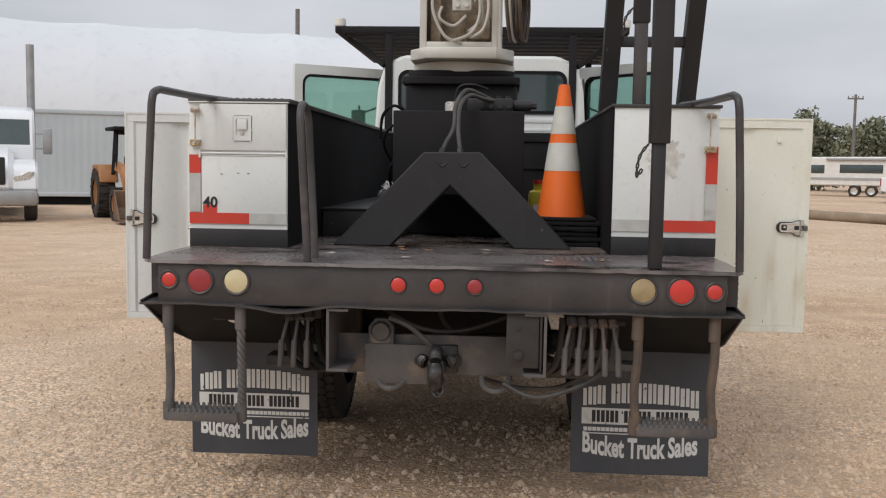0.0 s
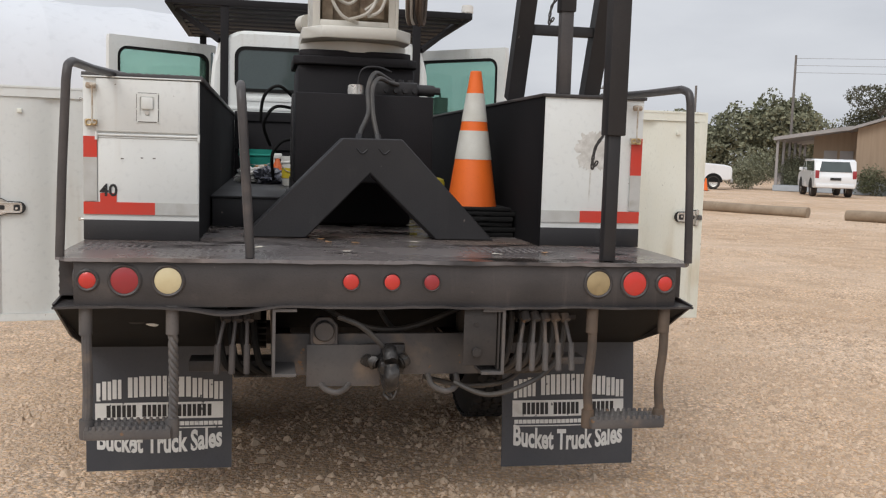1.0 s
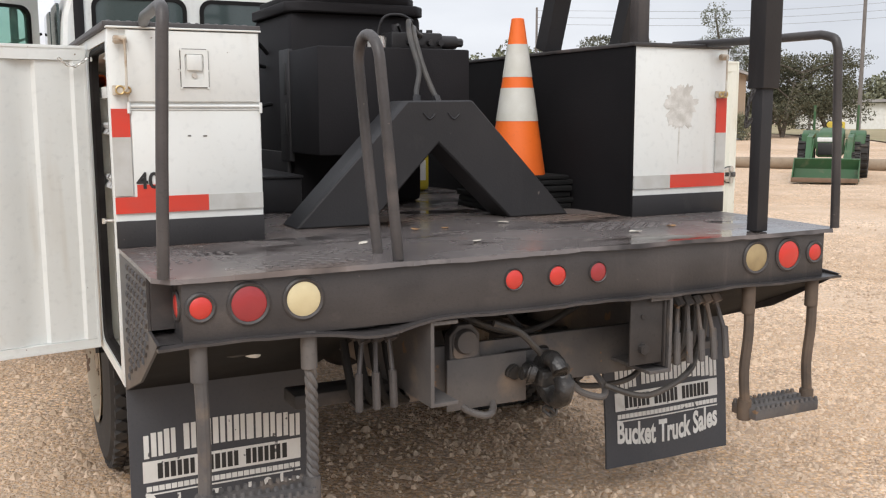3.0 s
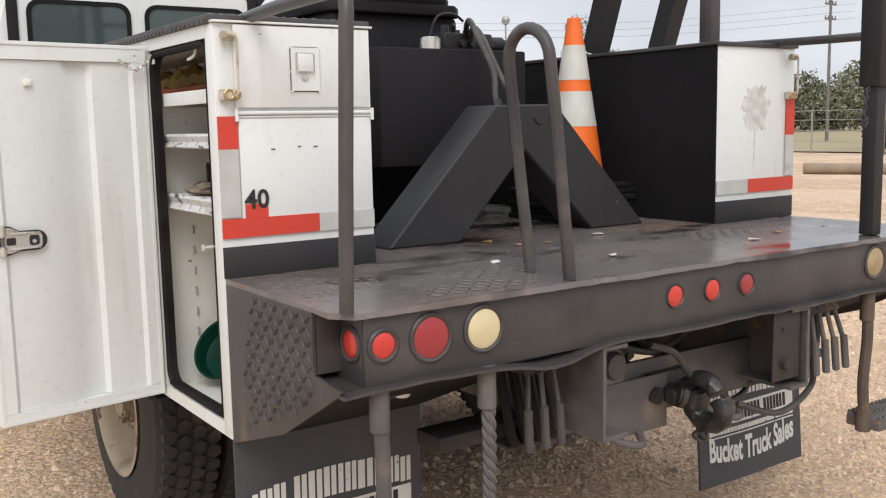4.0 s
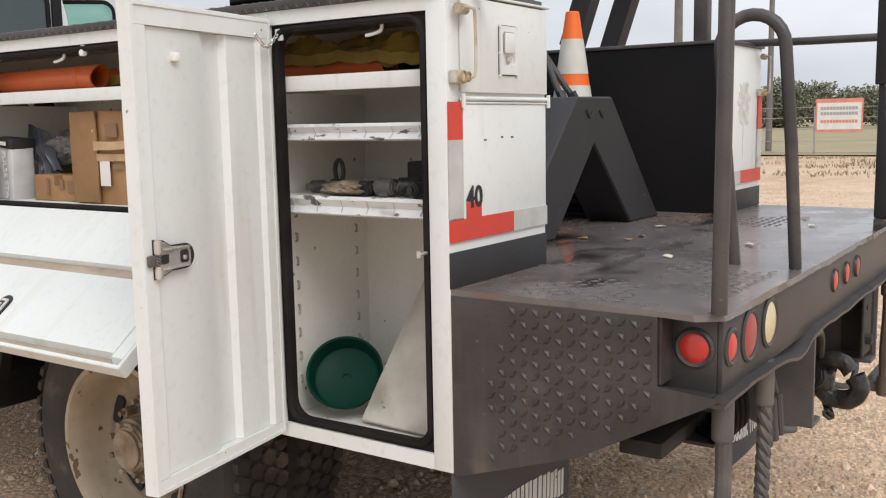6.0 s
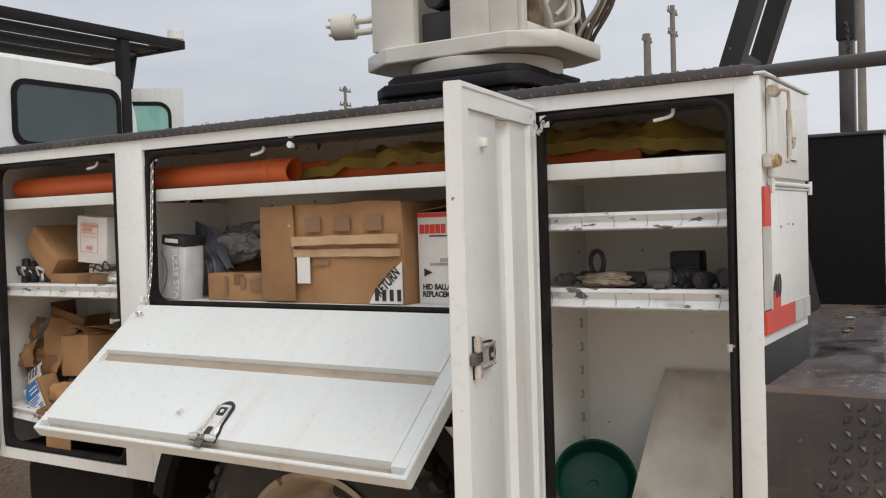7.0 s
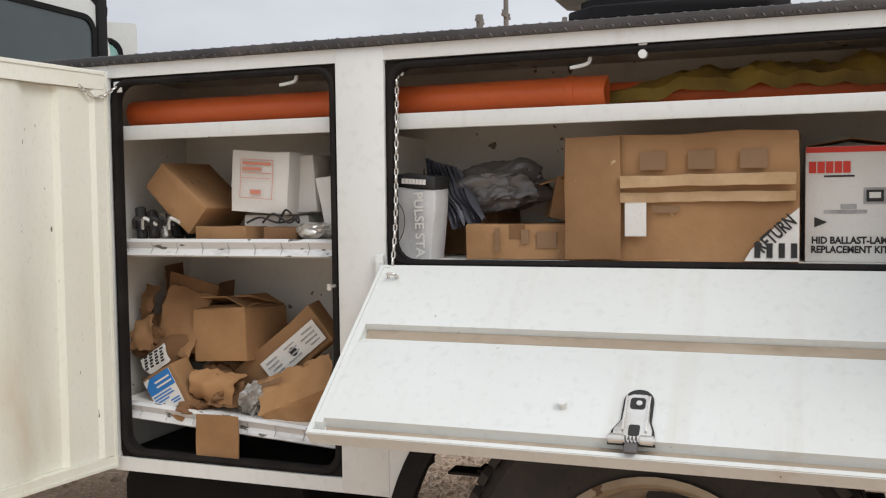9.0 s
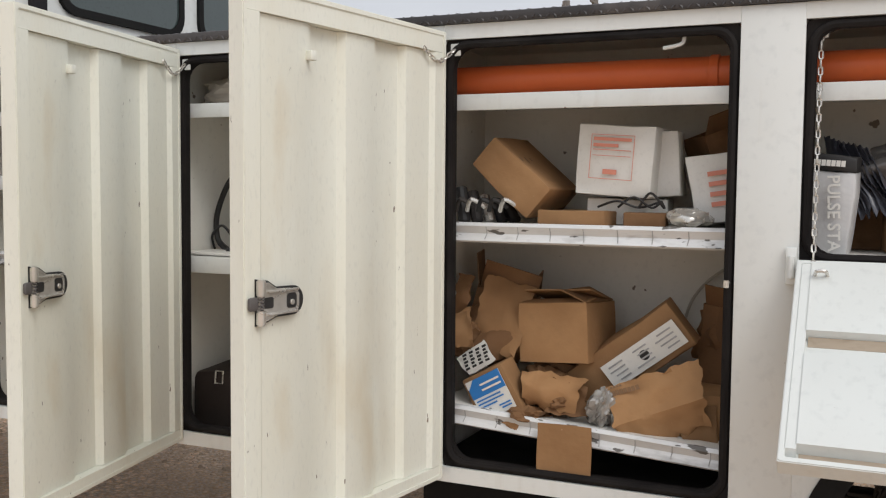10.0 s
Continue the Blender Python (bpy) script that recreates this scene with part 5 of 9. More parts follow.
    for i in range(9):
        b = B()
        x, d = 0.25 + 0.018 * (i % 5), 0.03 * (i // 5)
        tube(b, curve_points([(x - 0.02, 1.60 + d, 2.72), (x, 1.56 + d, 2.50 - 0.01 * i), (x + 0.02, 1.66 + d, 2.30 + 0.012 * (i % 4)), (x + 0.045, 1.70 + d, 2.28), (x + 0.06, 1.74 + d, 2.45), (x + 0.05, 1.78 + d, 2.66)], 7), 0.009, 7)
        part("turret_hose", b, (RUSTYROD, PALEHOSE, HOSE, RUSTYROD)[i % 4], truck)
    b = B()
    box(b, (0.225, 1.62, 2.52), (0.42, 1.78, 2.75), 0.01)
    part("control_box", b, TURRET, truck, "off-white control box on the turret")


def wheels():
    def wheel(x_out, s):
        """One tyre and rim; x_out is the outer face."""
        c = (0, 1.95, 0.5)
        w = 0.25
        b = B()
        R = 0.497
        lathe(b, [(0.295, x_out), (0.33, x_out - s * 0.008), (0.40, x_out - s * -0.004), (0.46, x_out + s * 0.006), (0.487, x_out + s * 0.03), (R, x_out + s * 0.045), (R, x_out + s * (w - 0.045)), (0.487, x_out + s * (w - 0.03)), (0.40, x_out + s * w), (0.295, x_out + s * w)], c, "x", 56)
        lug = B()
        for i in range(54):
            for k in range(4):
                xx = x_out + s * (0.042 + 0.055 * k)
                m = Matrix.Translation(c) @ pose(0, 0, 0, (i + 0.5 * (k % 2)) * 360 / 54, 0, 0) @ Matrix.Translation((xx, 0, R + 0.002))
                tmp = B()
                bmesh.ops.create_cone(tmp, cap_ends=True, segments=6, radius1=0.034, radius2=0.0315, depth=0.022)
                solid(lug, tmp, m @ Matrix.Diagonal((0.86, 0.86, 1, 1)))
        wh = part("rear_wheel", b, TYRE, truck, "dusty dual rear tyre")
        tagged(part("tread", lug, TYRE, wh, "worn six-sided tread blocks"), kind="stuff")
        r = B()
        lathe(r, [(0.302, x_out - s * 0.012), (0.285, x_out - s * 0.014), (0.275, x_out), (0.262, x_out + s * 0.03), (0.255, x_out + s * 0.09), (0.240, x_out + s * 0.120), (0.236, x_out + s * 0.126)], c, "x", 48)
        rim = part("rim", r, RIM, wh, "cream painted dished rim")
        q = B()
        lathe(q, [(0.238, x_out + s * 0.124), (0.20, x_out + s * 0.135), (0.175, x_out + s * 0.14), (0.17, x_out + s * 0.135), (0.0, x_out + s * 0.133)], c, "x", 48)
        part("wheel_disc", q, HUB, wh, "dirty rusted wheel disc")
        # the disc is whole: black plates give the shade of its hand holes
        for i in range(5):
            a = 2 * math.pi * (i + 0.3) / 5
            q = B()
            m = Matrix.Translation((x_out + s * 0.131, 1.95 + 0.207 * math.cos(a), 0.5 + 0.207 * math.sin(a))) @ pose(0, 0, 0, math.degrees(a), 0, 0)
            prism(q, rounded(-0.022, -0.055, 0.022, 0.055, 0.02), -0.004, 0.004, "x", m=m)
            part("hand_hole", q, INK, wh, "black plate for the shade in a wheel disc hole")
        h = B()
        rod(h, (x_out + s * 0.135, 1.95, 0.5), (x_out + s * 0.02, 1.95, 0.5), 0.098, 24, bev=0.012)
        rod(h, (x_out + s * 0.04, 1.95, 0.5), (x_out + s * 0.004, 1.95, 0.5), 0.075, 24, bev=0.01)
        for i in range(10):
            a = 2 * math.pi * i / 10
            p = Vector((x_out + s * 0.14, 1.95 + 0.143 * math.cos(a), 0.5 + 0.143 * math.sin(a)))
            rod(h, p, p + Vector((-s * 0.045, 0, 0)), 0.018, 6)
            rod(h, p, p + Vector((-s * 0.065, 0, 0)), 0.009, 8)
        for i in range(8):
            a = 2 * math.pi * (i + 0.5) / 8
            p = Vector((x_out + s * 0.02, 1.95 + 0.085 * math.cos(a), 0.5 + 0.085 * math.sin(a)))
            rod(h, p, p + Vector((-s * 0.016, 0, 0)), 0.011, 6)
        part("hub", h, HUB, wh, "dirty cream hub with studs and nuts")
    for s in (1, -1):
        wheel(-s * 1.195, s)
        wheel(-s * 0.925, s)
    b = B()
    rod(b, (-0.95, 1.95, 0.5), (0.95, 1.95, 0.5), 0.07, 16)
    bmesh.ops.create_uvsphere(b, u_segments=20, v_segments=12, radius=0.19, matrix=Matrix.Translation((0, 1.95, 0.5)))
    rod(b, (0, 1.9, 0.52), (0, 4.8, 0.72), 0.05, 12)
    part("rear_axle", b, UNDER, truck, "dusty rear axle")
    for s in (-1, 1):
        b = B()
        for k in range(5):
            box(b, (s * 0.47, 1.2 + 0.1 * k, 0.56 + 0.014 * k), (s * 0.55, 2.7 - 0.1 * k, 0.57 + 0.014 * k), 0.002)
        part("leaf_spring", b, UNDER, truck)
        b = B()
        rod(b, (s * 0.95, 6.55, 0.48), (s * 1.18, 6.55, 0.48), 0.48, 40, bev=0.03)
        part("front_wheel", b, TYRE, truck, "dusty front tyre")


def underside():
    for s in (-1, 1):
        b = B()
        x = s * 0.446
        k = -s
        prism(b, [(x - k * 0.006, 0.700), (x + k * 0.085, 0.700), (x + k * 0.085, 0.712), (x + k * 0.006, 0.712), (x + k * 0.006, 0.950), (x + k * 0.085, 0.950), (x + k * 0.085, 0.962), (x - k * 0.006, 0.962)], -0.02, 6.9, "y", 0.001)
        part("chassis_rail", b, HITCH, truck, "dusty steel channel")
    for y in (0.5, 1.1, 2.9, 4.0):
        b = B()
        box(b, (-0.75, y, 0.97), (0.75, y + 0.05, 1.136), 0.003)
        part("cross_member", b, UNDER, truck)
    b = B()
    box(b, (-0.44, 0.195, 0.655), (0.44, 0.215, 0.826), 0.003)
    box(b, (-0.44, 0.215, 0.655), (0.44, 0.32, 0.667), 0.002)
    part("hitch_beam", b, HITCH, truck, "dusty steel hitch cross beam")
    b = B()
    prism(b, [(-0.302, 0.655), (-0.302, 0.865), (-0.272, 0.90), (-0.222, 0.90), (-0.192, 0.865), (-0.192, 0.655)], 0.156, 0.194, "y", 0.003)
    part("hitch_bracket", b, HITCH, truck)
    b = B()
    box(b, (-0.315, 0.148, 0.62), (-0.02, 0.156, 0.79), 0.002)
    part("hitch_plate", b, HITCH, truck, "grey steel hitch plate")
    b = B()
    prism(b, rounded(-0.045, -0.055, 0.045, 0.03, 0.02), 0.0, 0.006, "y", 0.002)
    part("socket_flange", b, HITCH, truck, "", Matrix.Translation((-0.247, 0.150, 0.845)))
    b = B()
    lathe(b, [(0.0, -0.014), (0.036, -0.012), (0.042, 0.0), (0.042, 0.02)], (-0.247, 0.146, 0.845), "y", 20)
    part("socket", b, HITCH, truck, "round trailer socket with a grey cap")
    # pintle hook
    b = B()
    box(b, (-0.085, 0.165, 0.665), (0.085, 0.194, 0.79), 0.01)
    box(b, (-0.04, 0.02, 0.69), (0.04, 0.17, 0.75), 0.02)
    tube(b, curve_points([(0, 0.07, 0.70), (0, 0.02, 0.665), (0, -0.03, 0.67), (0, -0.055, 0.71), (0, -0.04, 0.745)], 6), 0.03, 12)
    tube(b, curve_points([(0, 0.09, 0.755), (0, 0.05, 0.785), (0, 0.0, 0.785), (0, -0.03, 0.76)], 6), 0.027, 12)
    for x in (-0.075, 0.075):
        rod(b, (x, 0.13, 0.725), (x, 0.175, 0.725), 0.026, 14, bev=0.006)
        rod(b, (x * 0.6, 0.05, 0.735), (x * 0.9, 0.06, 0.745), 0.03, 12, bev=0.006)
    rod(b, (-0.08, 0.08, 0.735), (0.08, 0.08, 0.735), 0.02, 12)
    bmesh.ops.subdivide_edges(b, edges=[e for e in b.edges if e.calc_length() > 0.02], cuts=1)
    wavy(b, 0.007, 26.0)
    part("pintle_hook", b, GREASE, truck, "greasy cast pintle hook")
    b = B()
    chain(b, [(0.02, 0.06, 0.69), (0.03, 0.05, 0.64), (0.01, 0.03, 0.60), (-0.02, 0.05, 0.63)], 0.022, 0.006)
    part("safety_chain", b, GREASE, truck)
    for x in (-0.20, 0.245):
        b = B()
        tube(b, curve_points([(x - 0.06, 0.21, 0.655), (x - 0.05, 0.14, 0.622), (x, 0.09, 0.61), (x + 0.05, 0.14, 0.622), (x + 0.06, 0.21, 0.655)], 6), 0.012, 10)
        part("tow_ring", b, HITCH, truck, "bare steel tow ring")
    b = B()
    box(b, (0.288, -0.006, 0.735), (0.42, 0.002, 0.962), 0.002)
    box(b, (0.425, -0.012, 0.72), (0.433, 0.09, 0.962), 0.002)
    rod(b, (0.338, -0.024, 0.79), (0.338, -0.006, 0.79), 0.019, 6)
    rod(b, (0.338, -0.026, 0.79), (0.338, -0.02, 0.79), 0.011, 12)
    rod(b, (0.338, -0.006, 0.90), (0.338, -0.010, 0.90), 0.009, 12)
    part("bolt_plate", b, UNDER, truck, "dark angle plate with a bolt")
    # control levers and hoses at both sides
    for s, x0, n in ((1, 0.555, 5), (-1, -0.63, 3)):
        b = B()
        box(b, (x0 - 0.02, 0.10, 0.90), (x0 + 0.045 * n, 0.22, 0.962), 0.004)
        vb = part("lever_valve", b, UNDER, truck, "dirty hydraulic lever valve")
        for i in range(n):
            b = B()
            x = x0 + 0.042 * i
            rod(b, (x, 0.09, 0.93), (x + 0.006, 0.07, 0.90), 0.02, 10)
            rod(b, (x, 0.08, 0.92), (x + 0.012 * (i - 2), 0.05, 0.80), 0.008, 8)
            rod(b, (x + 0.012 * (i - 2), 0.05, 0.815), (x + 0.014 * (i - 2), 0.04, 0.70), 0.0125, 10, bev=0.003)
            part("lever", b, HITCH if s > 0 else BUMPER, vb, "lever with a worn grip")
        for i in range(n + 1):
            b = B()
            x = x0 - 0.03 + 0.045 * i
            tube(b, curve_points([(x, 0.17, 0.92), (x - s * 0.01, 0.15, 0.80), (x - s * 0.04, 0.16, 0.70), (x - s * 0.13, 0.25, 0.66), (x - s * 0.3, 0.5, 0.70)], 7), 0.014, 8)
            part("hydraulic_hose", b, HOSE if s > 0 else RUBBER, truck)
    for pts in (((-0.30, 0.3, 0.95), (-0.1, 0.2, 0.86), (0.1, 0.25, 0.84), (0.35, 0.3, 0.92)), ((-0.02, 0.35, 0.94), (0.02, 0.3, 0.86), (0.1, 0.3, 0.80), (0.3, 0.4, 0.78)),
                ((0.28, 0.12, 0.64), (0.42, 0.06, 0.60), (0.62, 0.08, 0.66), (0.76, 0.2, 0.74)), ((0.18, 0.3, 0.62), (0.36, 0.28, 0.585), (0.55, 0.3, 0.60), (0.7, 0.4, 0.7)), ((-0.2, 0.05, 0.92), (-0.12, 0.04, 0.89), (-0.06, 0.05, 0.84), (-0.02, 0.06, 0.8))):
        b = B()
        tube(b, curve_points(pts, 8), 0.011, 8)
        part("hanging_hose", b, HOSE, truck, "sagging dusty hose")
    b = B()
    box(b, (-0.78, 0.28, 0.655), (-0.16, 0.40, 0.70), 0.006)
    box(b, (-0.60, 0.20, 0.648), (-0.36, 0.29, 0.660), 0.004)
    part("outrigger_leg", b, UNDER, truck, "black outrigger beam")
    b = B()
    box(b, (0.45, 0.20, 0.69), (0.86, 0.30, 0.72), 0.005)
    part("step_bracket", b, HITCH, truck, "dusty brown steel bracket")
    for x, yy, z in ((-0.92, 0.22, 0.9), (-0.98, 0.24, 0.88)):
        b = B()
        tube(b, curve_points([(x - 0.08, yy, z + 0.02), (x, yy - 0.02, z - 0.01), (x + 0.1, yy, z + 0.01), (x + 0.22, yy + 0.05, z + 0.04)], 6), 0.008, 8)
        part("wiring_loom", b, HOSE, truck)
    b = B()
    bmesh.ops.create_uvsphere(b, u_segments=14, v_segments=8, radius=0.03, matrix=Matrix.Translation((-0.93, 0.25, 0.87)) @ pose(0, 0, 0, 0, 25, 0) @ Matrix.Diagonal((1.4, 0.7, 0.6, 1)))
    part("licence_lamp", b, WHITE, truck)
    b = B()
    box(b, (-0.44, 0.9, 0.72), (0.44, 6.5, 0.95))
    box(b, (-1.05, 2.95, 0.42), (-0.5, 3.6, 0.66), 0.06)
    part("chassis_tank", b, RUBBER, truck, "black chassis and tank")


def steps():
    for s in (-1, 1):
        xo, xi = s * 1.125, s * 0.818
        tr = B()
        box(tr, (xo, -0.05, 0.478), (xi, 0.075, 0.518), 0.005)
        for i in range(13):
            x = xo + (xi - xo) * (i + 0.5) / 13
            for y in (-0.045, 0.012, 0.068):
                rod(tr, (x, y, 0.516), (x, y, 0.530), 0.009, 8, 0.006)
        for i in range(12):
            x = xo + (xi - xo) * (i + 1) / 13
            rod(tr, (x, -0.0505, 0.505), (x, -0.048, 0.505), 0.006, 8)
        st = part("step", tr, HITCH, truck, "grip-tread hanging step")
        for x, rope in ((xo, False), (xi, s < 0)):
            b = B()
            pts = curve_points([(x, 0.01, 0.962), (x + 0.004, 0.008, 0.80), (x - s * 0.006, 0.012, 0.65), (x + 0.002, 0.01, 0.53), (x, 0.01, 0.48)], 10)
            if rope:
                for k in range(3):
                    tube(b, [p + Vector((0.009 * math.cos(i * 0.55 + k * 2.094), 0.009 * math.sin(i * 0.55 + k * 2.094), 0)) for i, p in enumerate(curve_points(pts, 2))], 0.0105, 7)
            else:
                tube(b, pts, 0.0185, 10)
            rod(b, (x, 0.01, 0.97), (x, 0.01, 0.86), 0.024, 12, bev=0.003)
            rod(b, (x, 0.01, 0.47), (x, 0.01, 0.545), 0.026, 12, bev=0.003)
            part("step_hanger", b, HITCH if s < 0 else RUSTYROD, st, "twisted cable hanger" if rope else "flexible hanger")


def mud_flaps():
    for s in (-1, 1):
        x0, x1 = (-1.236, -0.618) if s < 0 else (0.600, 1.236)
        yb, yt, z0, z1 = (0.635, 0.625, 0.135, 0.70) if s < 0 else (0.535, 0.60, 0.135, 0.80)
        b = B()
        n = 14
        g = []
        for i in range(n + 1):
            row = []
            for j in range(n + 1):
                x, z = x0 + (x1 - x0) * i / n, z0 + (z1 - z0) * j / n
                y = yb + (yt - yb) * (j / n) ** 1.5 + 0.012 * noise.noise(Vector((x * 3, z * 3, s)))
                row.append((x, y, z))
            g.append(row)
        f = [[b.verts.new(p) for p in r] for r in g]
        k = [[b.verts.new((p[0], p[1] + 0.01, p[2])) for p in r] for r in g]
        for i in range(n):
            for j in range(n):
                b.faces.new((f[i][j], f[i + 1][j], f[i + 1][j + 1], f[i][j + 1]))
                b.faces.new((k[i][j], k[i][j + 1], k[i + 1][j + 1], k[i + 1][j]))
        for i in range(n):
            b.faces.new((f[i][0], k[i][0], k[i + 1][0], f[i + 1][0]))
            b.faces.new((f[i][n], f[i + 1][n], k[i + 1][n], k[i][n]))
            b.faces.new((f[0][i], f[0][i + 1], k[0][i + 1], k[0][i]))
            b.faces.new((f[n][i], k[n][i], k[n][i + 1], f[n][i + 1]))
        fl = part("mud_flap", b, FLAP, truck, "grey rubber mud flap printed with a dealer advert")
        cx, w = (x0 + x1) / 2, x1 - x0

        def on(bm, mat, name, label=""):
            for v in bm.verts:
                t = max(0.0, (v.co.z - z0) / (z1 - z0))
                v.co.y += yb + (yt - yb) * t ** 1.5 + 0.012 * noise.noise(Vector((v.co.x * 3, v.co.z * 3, s))) - 0.0022
            return part(name, bm, mat, fl, label)
        def strokes(cells, x0, x1, zc, h, mat, name, y=0.0, bend=0.0, swell=0.0):
            """Plain upright strokes, one or two to a cell, in place of writing that is not to be read. cells: widths, 0 for a gap."""
            total = sum(abs(c) or 0.5 for c in cells)
            x = x0
            for c in cells:
                w = (abs(c) or 0.5) / total * (x1 - x0)
                if c:
                    u = ((x + w / 2) - (x0 + x1) / 2) / ((x1 - x0) / 2)
                    lift, hh = bend * (1 - u * u), h * (1 + swell * (1 - u * u)) / 2
                    q = B()
                    if c > 0.7:
                        box(q, (x + 0.05 * w, y - 0.0006, zc + lift - hh), (x + 0.45 * w, y + 0.0006, zc + lift + hh))
                        box(q, (x + 0.58 * w, y - 0.0006, zc + lift - hh), (x + 0.92 * w, y + 0.0006, zc + lift + hh))
                    else:
                        box(q, (x + 0.15 * w, y - 0.0006, zc + lift - hh), (x + 0.80 * w, y + 0.0006, zc + lift + hh))
                    on(q, mat, name)
                x += w
        strokes((0.6, 1, 1, 0, 1.1, 1.2, 1.1, 0.6, 1, 1.4, 1.1, 1.1, 1), cx - 0.268, cx + 0.272, 0.487, 0.078, FLAPWHITE, "letter_bar", bend=0.026, swell=0.18)
        q = B()
        for i in range(12):
            box(q, (cx - 0.27 + 0.045 * i, -0.0004, 0.366), (cx - 0.27 + 0.045 * (i + 1), 0.0004, 0.440))
        bmesh.ops.remove_doubles(q, verts=q.verts[:], dist=1e-5)
        on(q, FLAPWHITE, "printed_plate", "white printed strip")
        strokes((1, 1, 1, 0, 1, 1, 1, 0, 1, 1, 1, 0.6), cx - 0.225, cx + 0.225, 0.403, 0.054, INK, "digit_bar", y=-0.0012)
        q = B()
        glyph_bars(q, cx - 0.262, cx + 0.268, 0.334, 0.352, 26)
        tagged(on(q, FLAPWHITE, "printed_line"), kind="stuff")
        q = B()
        for i in range(12):
            box(q, (cx - 0.265 + 0.0445 * i, -0.0005, 0.321), (cx - 0.265 + 0.0445 * (i + 1), 0.0005, 0.326))
        bmesh.ops.remove_doubles(q, verts=q.verts[:], dist=1e-5)
        on(q, FLAPWHITE, "printed_rule")
        q = letters("Bucket Truck Sales", 0.128, 0.0004, bend=-0.026, width=0.53, bold=0.0042)
        for v in q.verts:
            v.co += Vector((cx, 0, 0.266 + 0.012))
        on(q, FLAPWHITE, "lettering", "white words Bucket Truck Sales")


def cab():
    YB = 5.18
    b = B()
    prof = [(-0.99, 0.95), (-1.0, 1.80), (-0.965, 2.30), (-0.90, 2.52), (-0.72, 2.60), (0.72, 2.60), (0.90, 2.52), (0.965, 2.30), (1.0, 1.80), (0.99, 0.95)]
    prism(b, prof, YB, 6.95, "y", 0.03)
    c = part("cab", b, WHITE, truck, "white truck cab")
    b = B()
    box(b, (-0.72, YB - 0.008, 1.98), (0.72, YB + 0.002, 2.02), 0.003)
    box(b, (-0.92, YB - 0.006, 1.90), (0.92, YB + 0.002, 1.93), 0.003)
    part("cab_swage", b, WHITE, c)
    for x0, x1 in ((-0.77, -0.07), (0.03, 0.81)):
        b = B()
        ring_plate(b, rounded(x0, 2.06, x1, 2.46, 0.09), rounded(x0 + 0.03, 2.09, x1 - 0.03, 2.43, 0.07), YB - 0.016, YB + 0.002, "y")
        part("rear_window", b, RUBBER, c, "rear cab window in a black gasket")
        b = B()
        prism(b, rounded(x0 + 0.028, 2.088, x1 - 0.028, 2.432, 0.07), YB - 0.008, YB - 0.003, "y")
        part("glass", b, GLASSD, c)
    for y0, y1 in ((5.42, 6.02), (6.12, 6.75)):
        for s in (-1, 1):
            b = B()
            prism(b, rounded(y0, 1.96, y1, 2.42, 0.08), s * 0.972, s * 0.992, "x", m=Matrix.Translation((0, 0, 0)))
            part("side_window", b, GLASSD, c)
    b = B()
    box(b, (-0.92, 6.95, 0.9), (0.92, 8.4, 1.75), 0.12)
    part("hood", b, WHITE, c)
    # doors standing open
    for s in (-1, 1):
        b = B()
        pts = rounded(0.08, 1.80, 1.09, 2.53, 0.10)
        ring_plate(b, square_off(pts, 0.0, 1.02, 1.18, 2.63), pts, -0.03, 0.03, "y")
        m = Matrix.Translation((s * 1.04, 6.95 if s < 0 else 6.56, 0)) @ pose(0, 0, 0, 0, 0, 180 + 33.5 if s < 0 else -46.5)
        d = part("cab_door", b, WHITE, truck, "white cab door standing open", m)
        b = B()
        ring_plate(b, pts, rounded(0.105, 1.825, 1.065, 2.505, 0.085), -0.034, 0.034, "y")
        part("window_gasket", b, RUBBER, d)
        b = B()
        prism(b, rounded(0.103, 1.823, 1.067, 2.507, 0.085), -0.003, 0.003, "y")
        g = part("glass", b, GLASSG, d, "green tinted glass")
        g.visible_shadow = False
        b = B()
        rod(b, (s * 1.0, 7.0, 2.3), (s * 1.45, 7.15, 2.15), 0.012, 8)
        rod(b, (s * 1.45, 7.15, 2.25), (s * 1.45, 7.15, 1.85), 0.012, 8)
        box(b, (s * 1.38, 7.12, 1.9), (s * 1.54, 7.18, 2.2), 0.02)
        part("wing_mirror", b, RUBBER, truck, "black wing mirror on a bracket")
    # rack over the cab
    b = B()
    z0, z1 = 2.80, 2.86
    for s in (-1, 1):
        box(b, (s * 1.37, 5.15, z0), (s * 1.31, 7.75, z1), 0.004)
    for y in (5.15, 7.69):
        box(b, (-1.31, y, z0), (1.31, y + 0.06, z1), 0.004)
    rk = part("roof_rack", b, WALLBLACK, truck, "black steel rack above the cab")
    for i in range(8):
        b = B()
        y = 5.34 + i * 0.31
        box(b, (-1.31, y, z0 + 0.005), (1.31, y + 0.20, z0 + 0.03), 0.003)
        part("rack_slat", b, WALLBLACK, rk)
    for s in (-1, 1):
        for y, x in ((5.16, 0.86), (7.6, 1.2)):
            b = B()
            box(b, (s * x - 0.035, y, 1.2), (s * x + 0.035, y + 0.07, z0), 0.004)
            part("rack_post", b, WALLBLACK, rk)
        b = B()
        tube(b, [(s * 0.90, 5.19, 2.50), (s * 1.30, 5.60, z0 + 0.01)], 0.022, square=True)
        part("rack_brace", b, WALLBLACK, rk)
        b = B()
        rod(b, (s * 1.33, 5.20, z1), (s * 1.33, 5.20, z1 + 0.075), 0.055, 18, bev=0.008)
        part("beacon", b, PAPER, rk, "round white beacon")
    b = B()
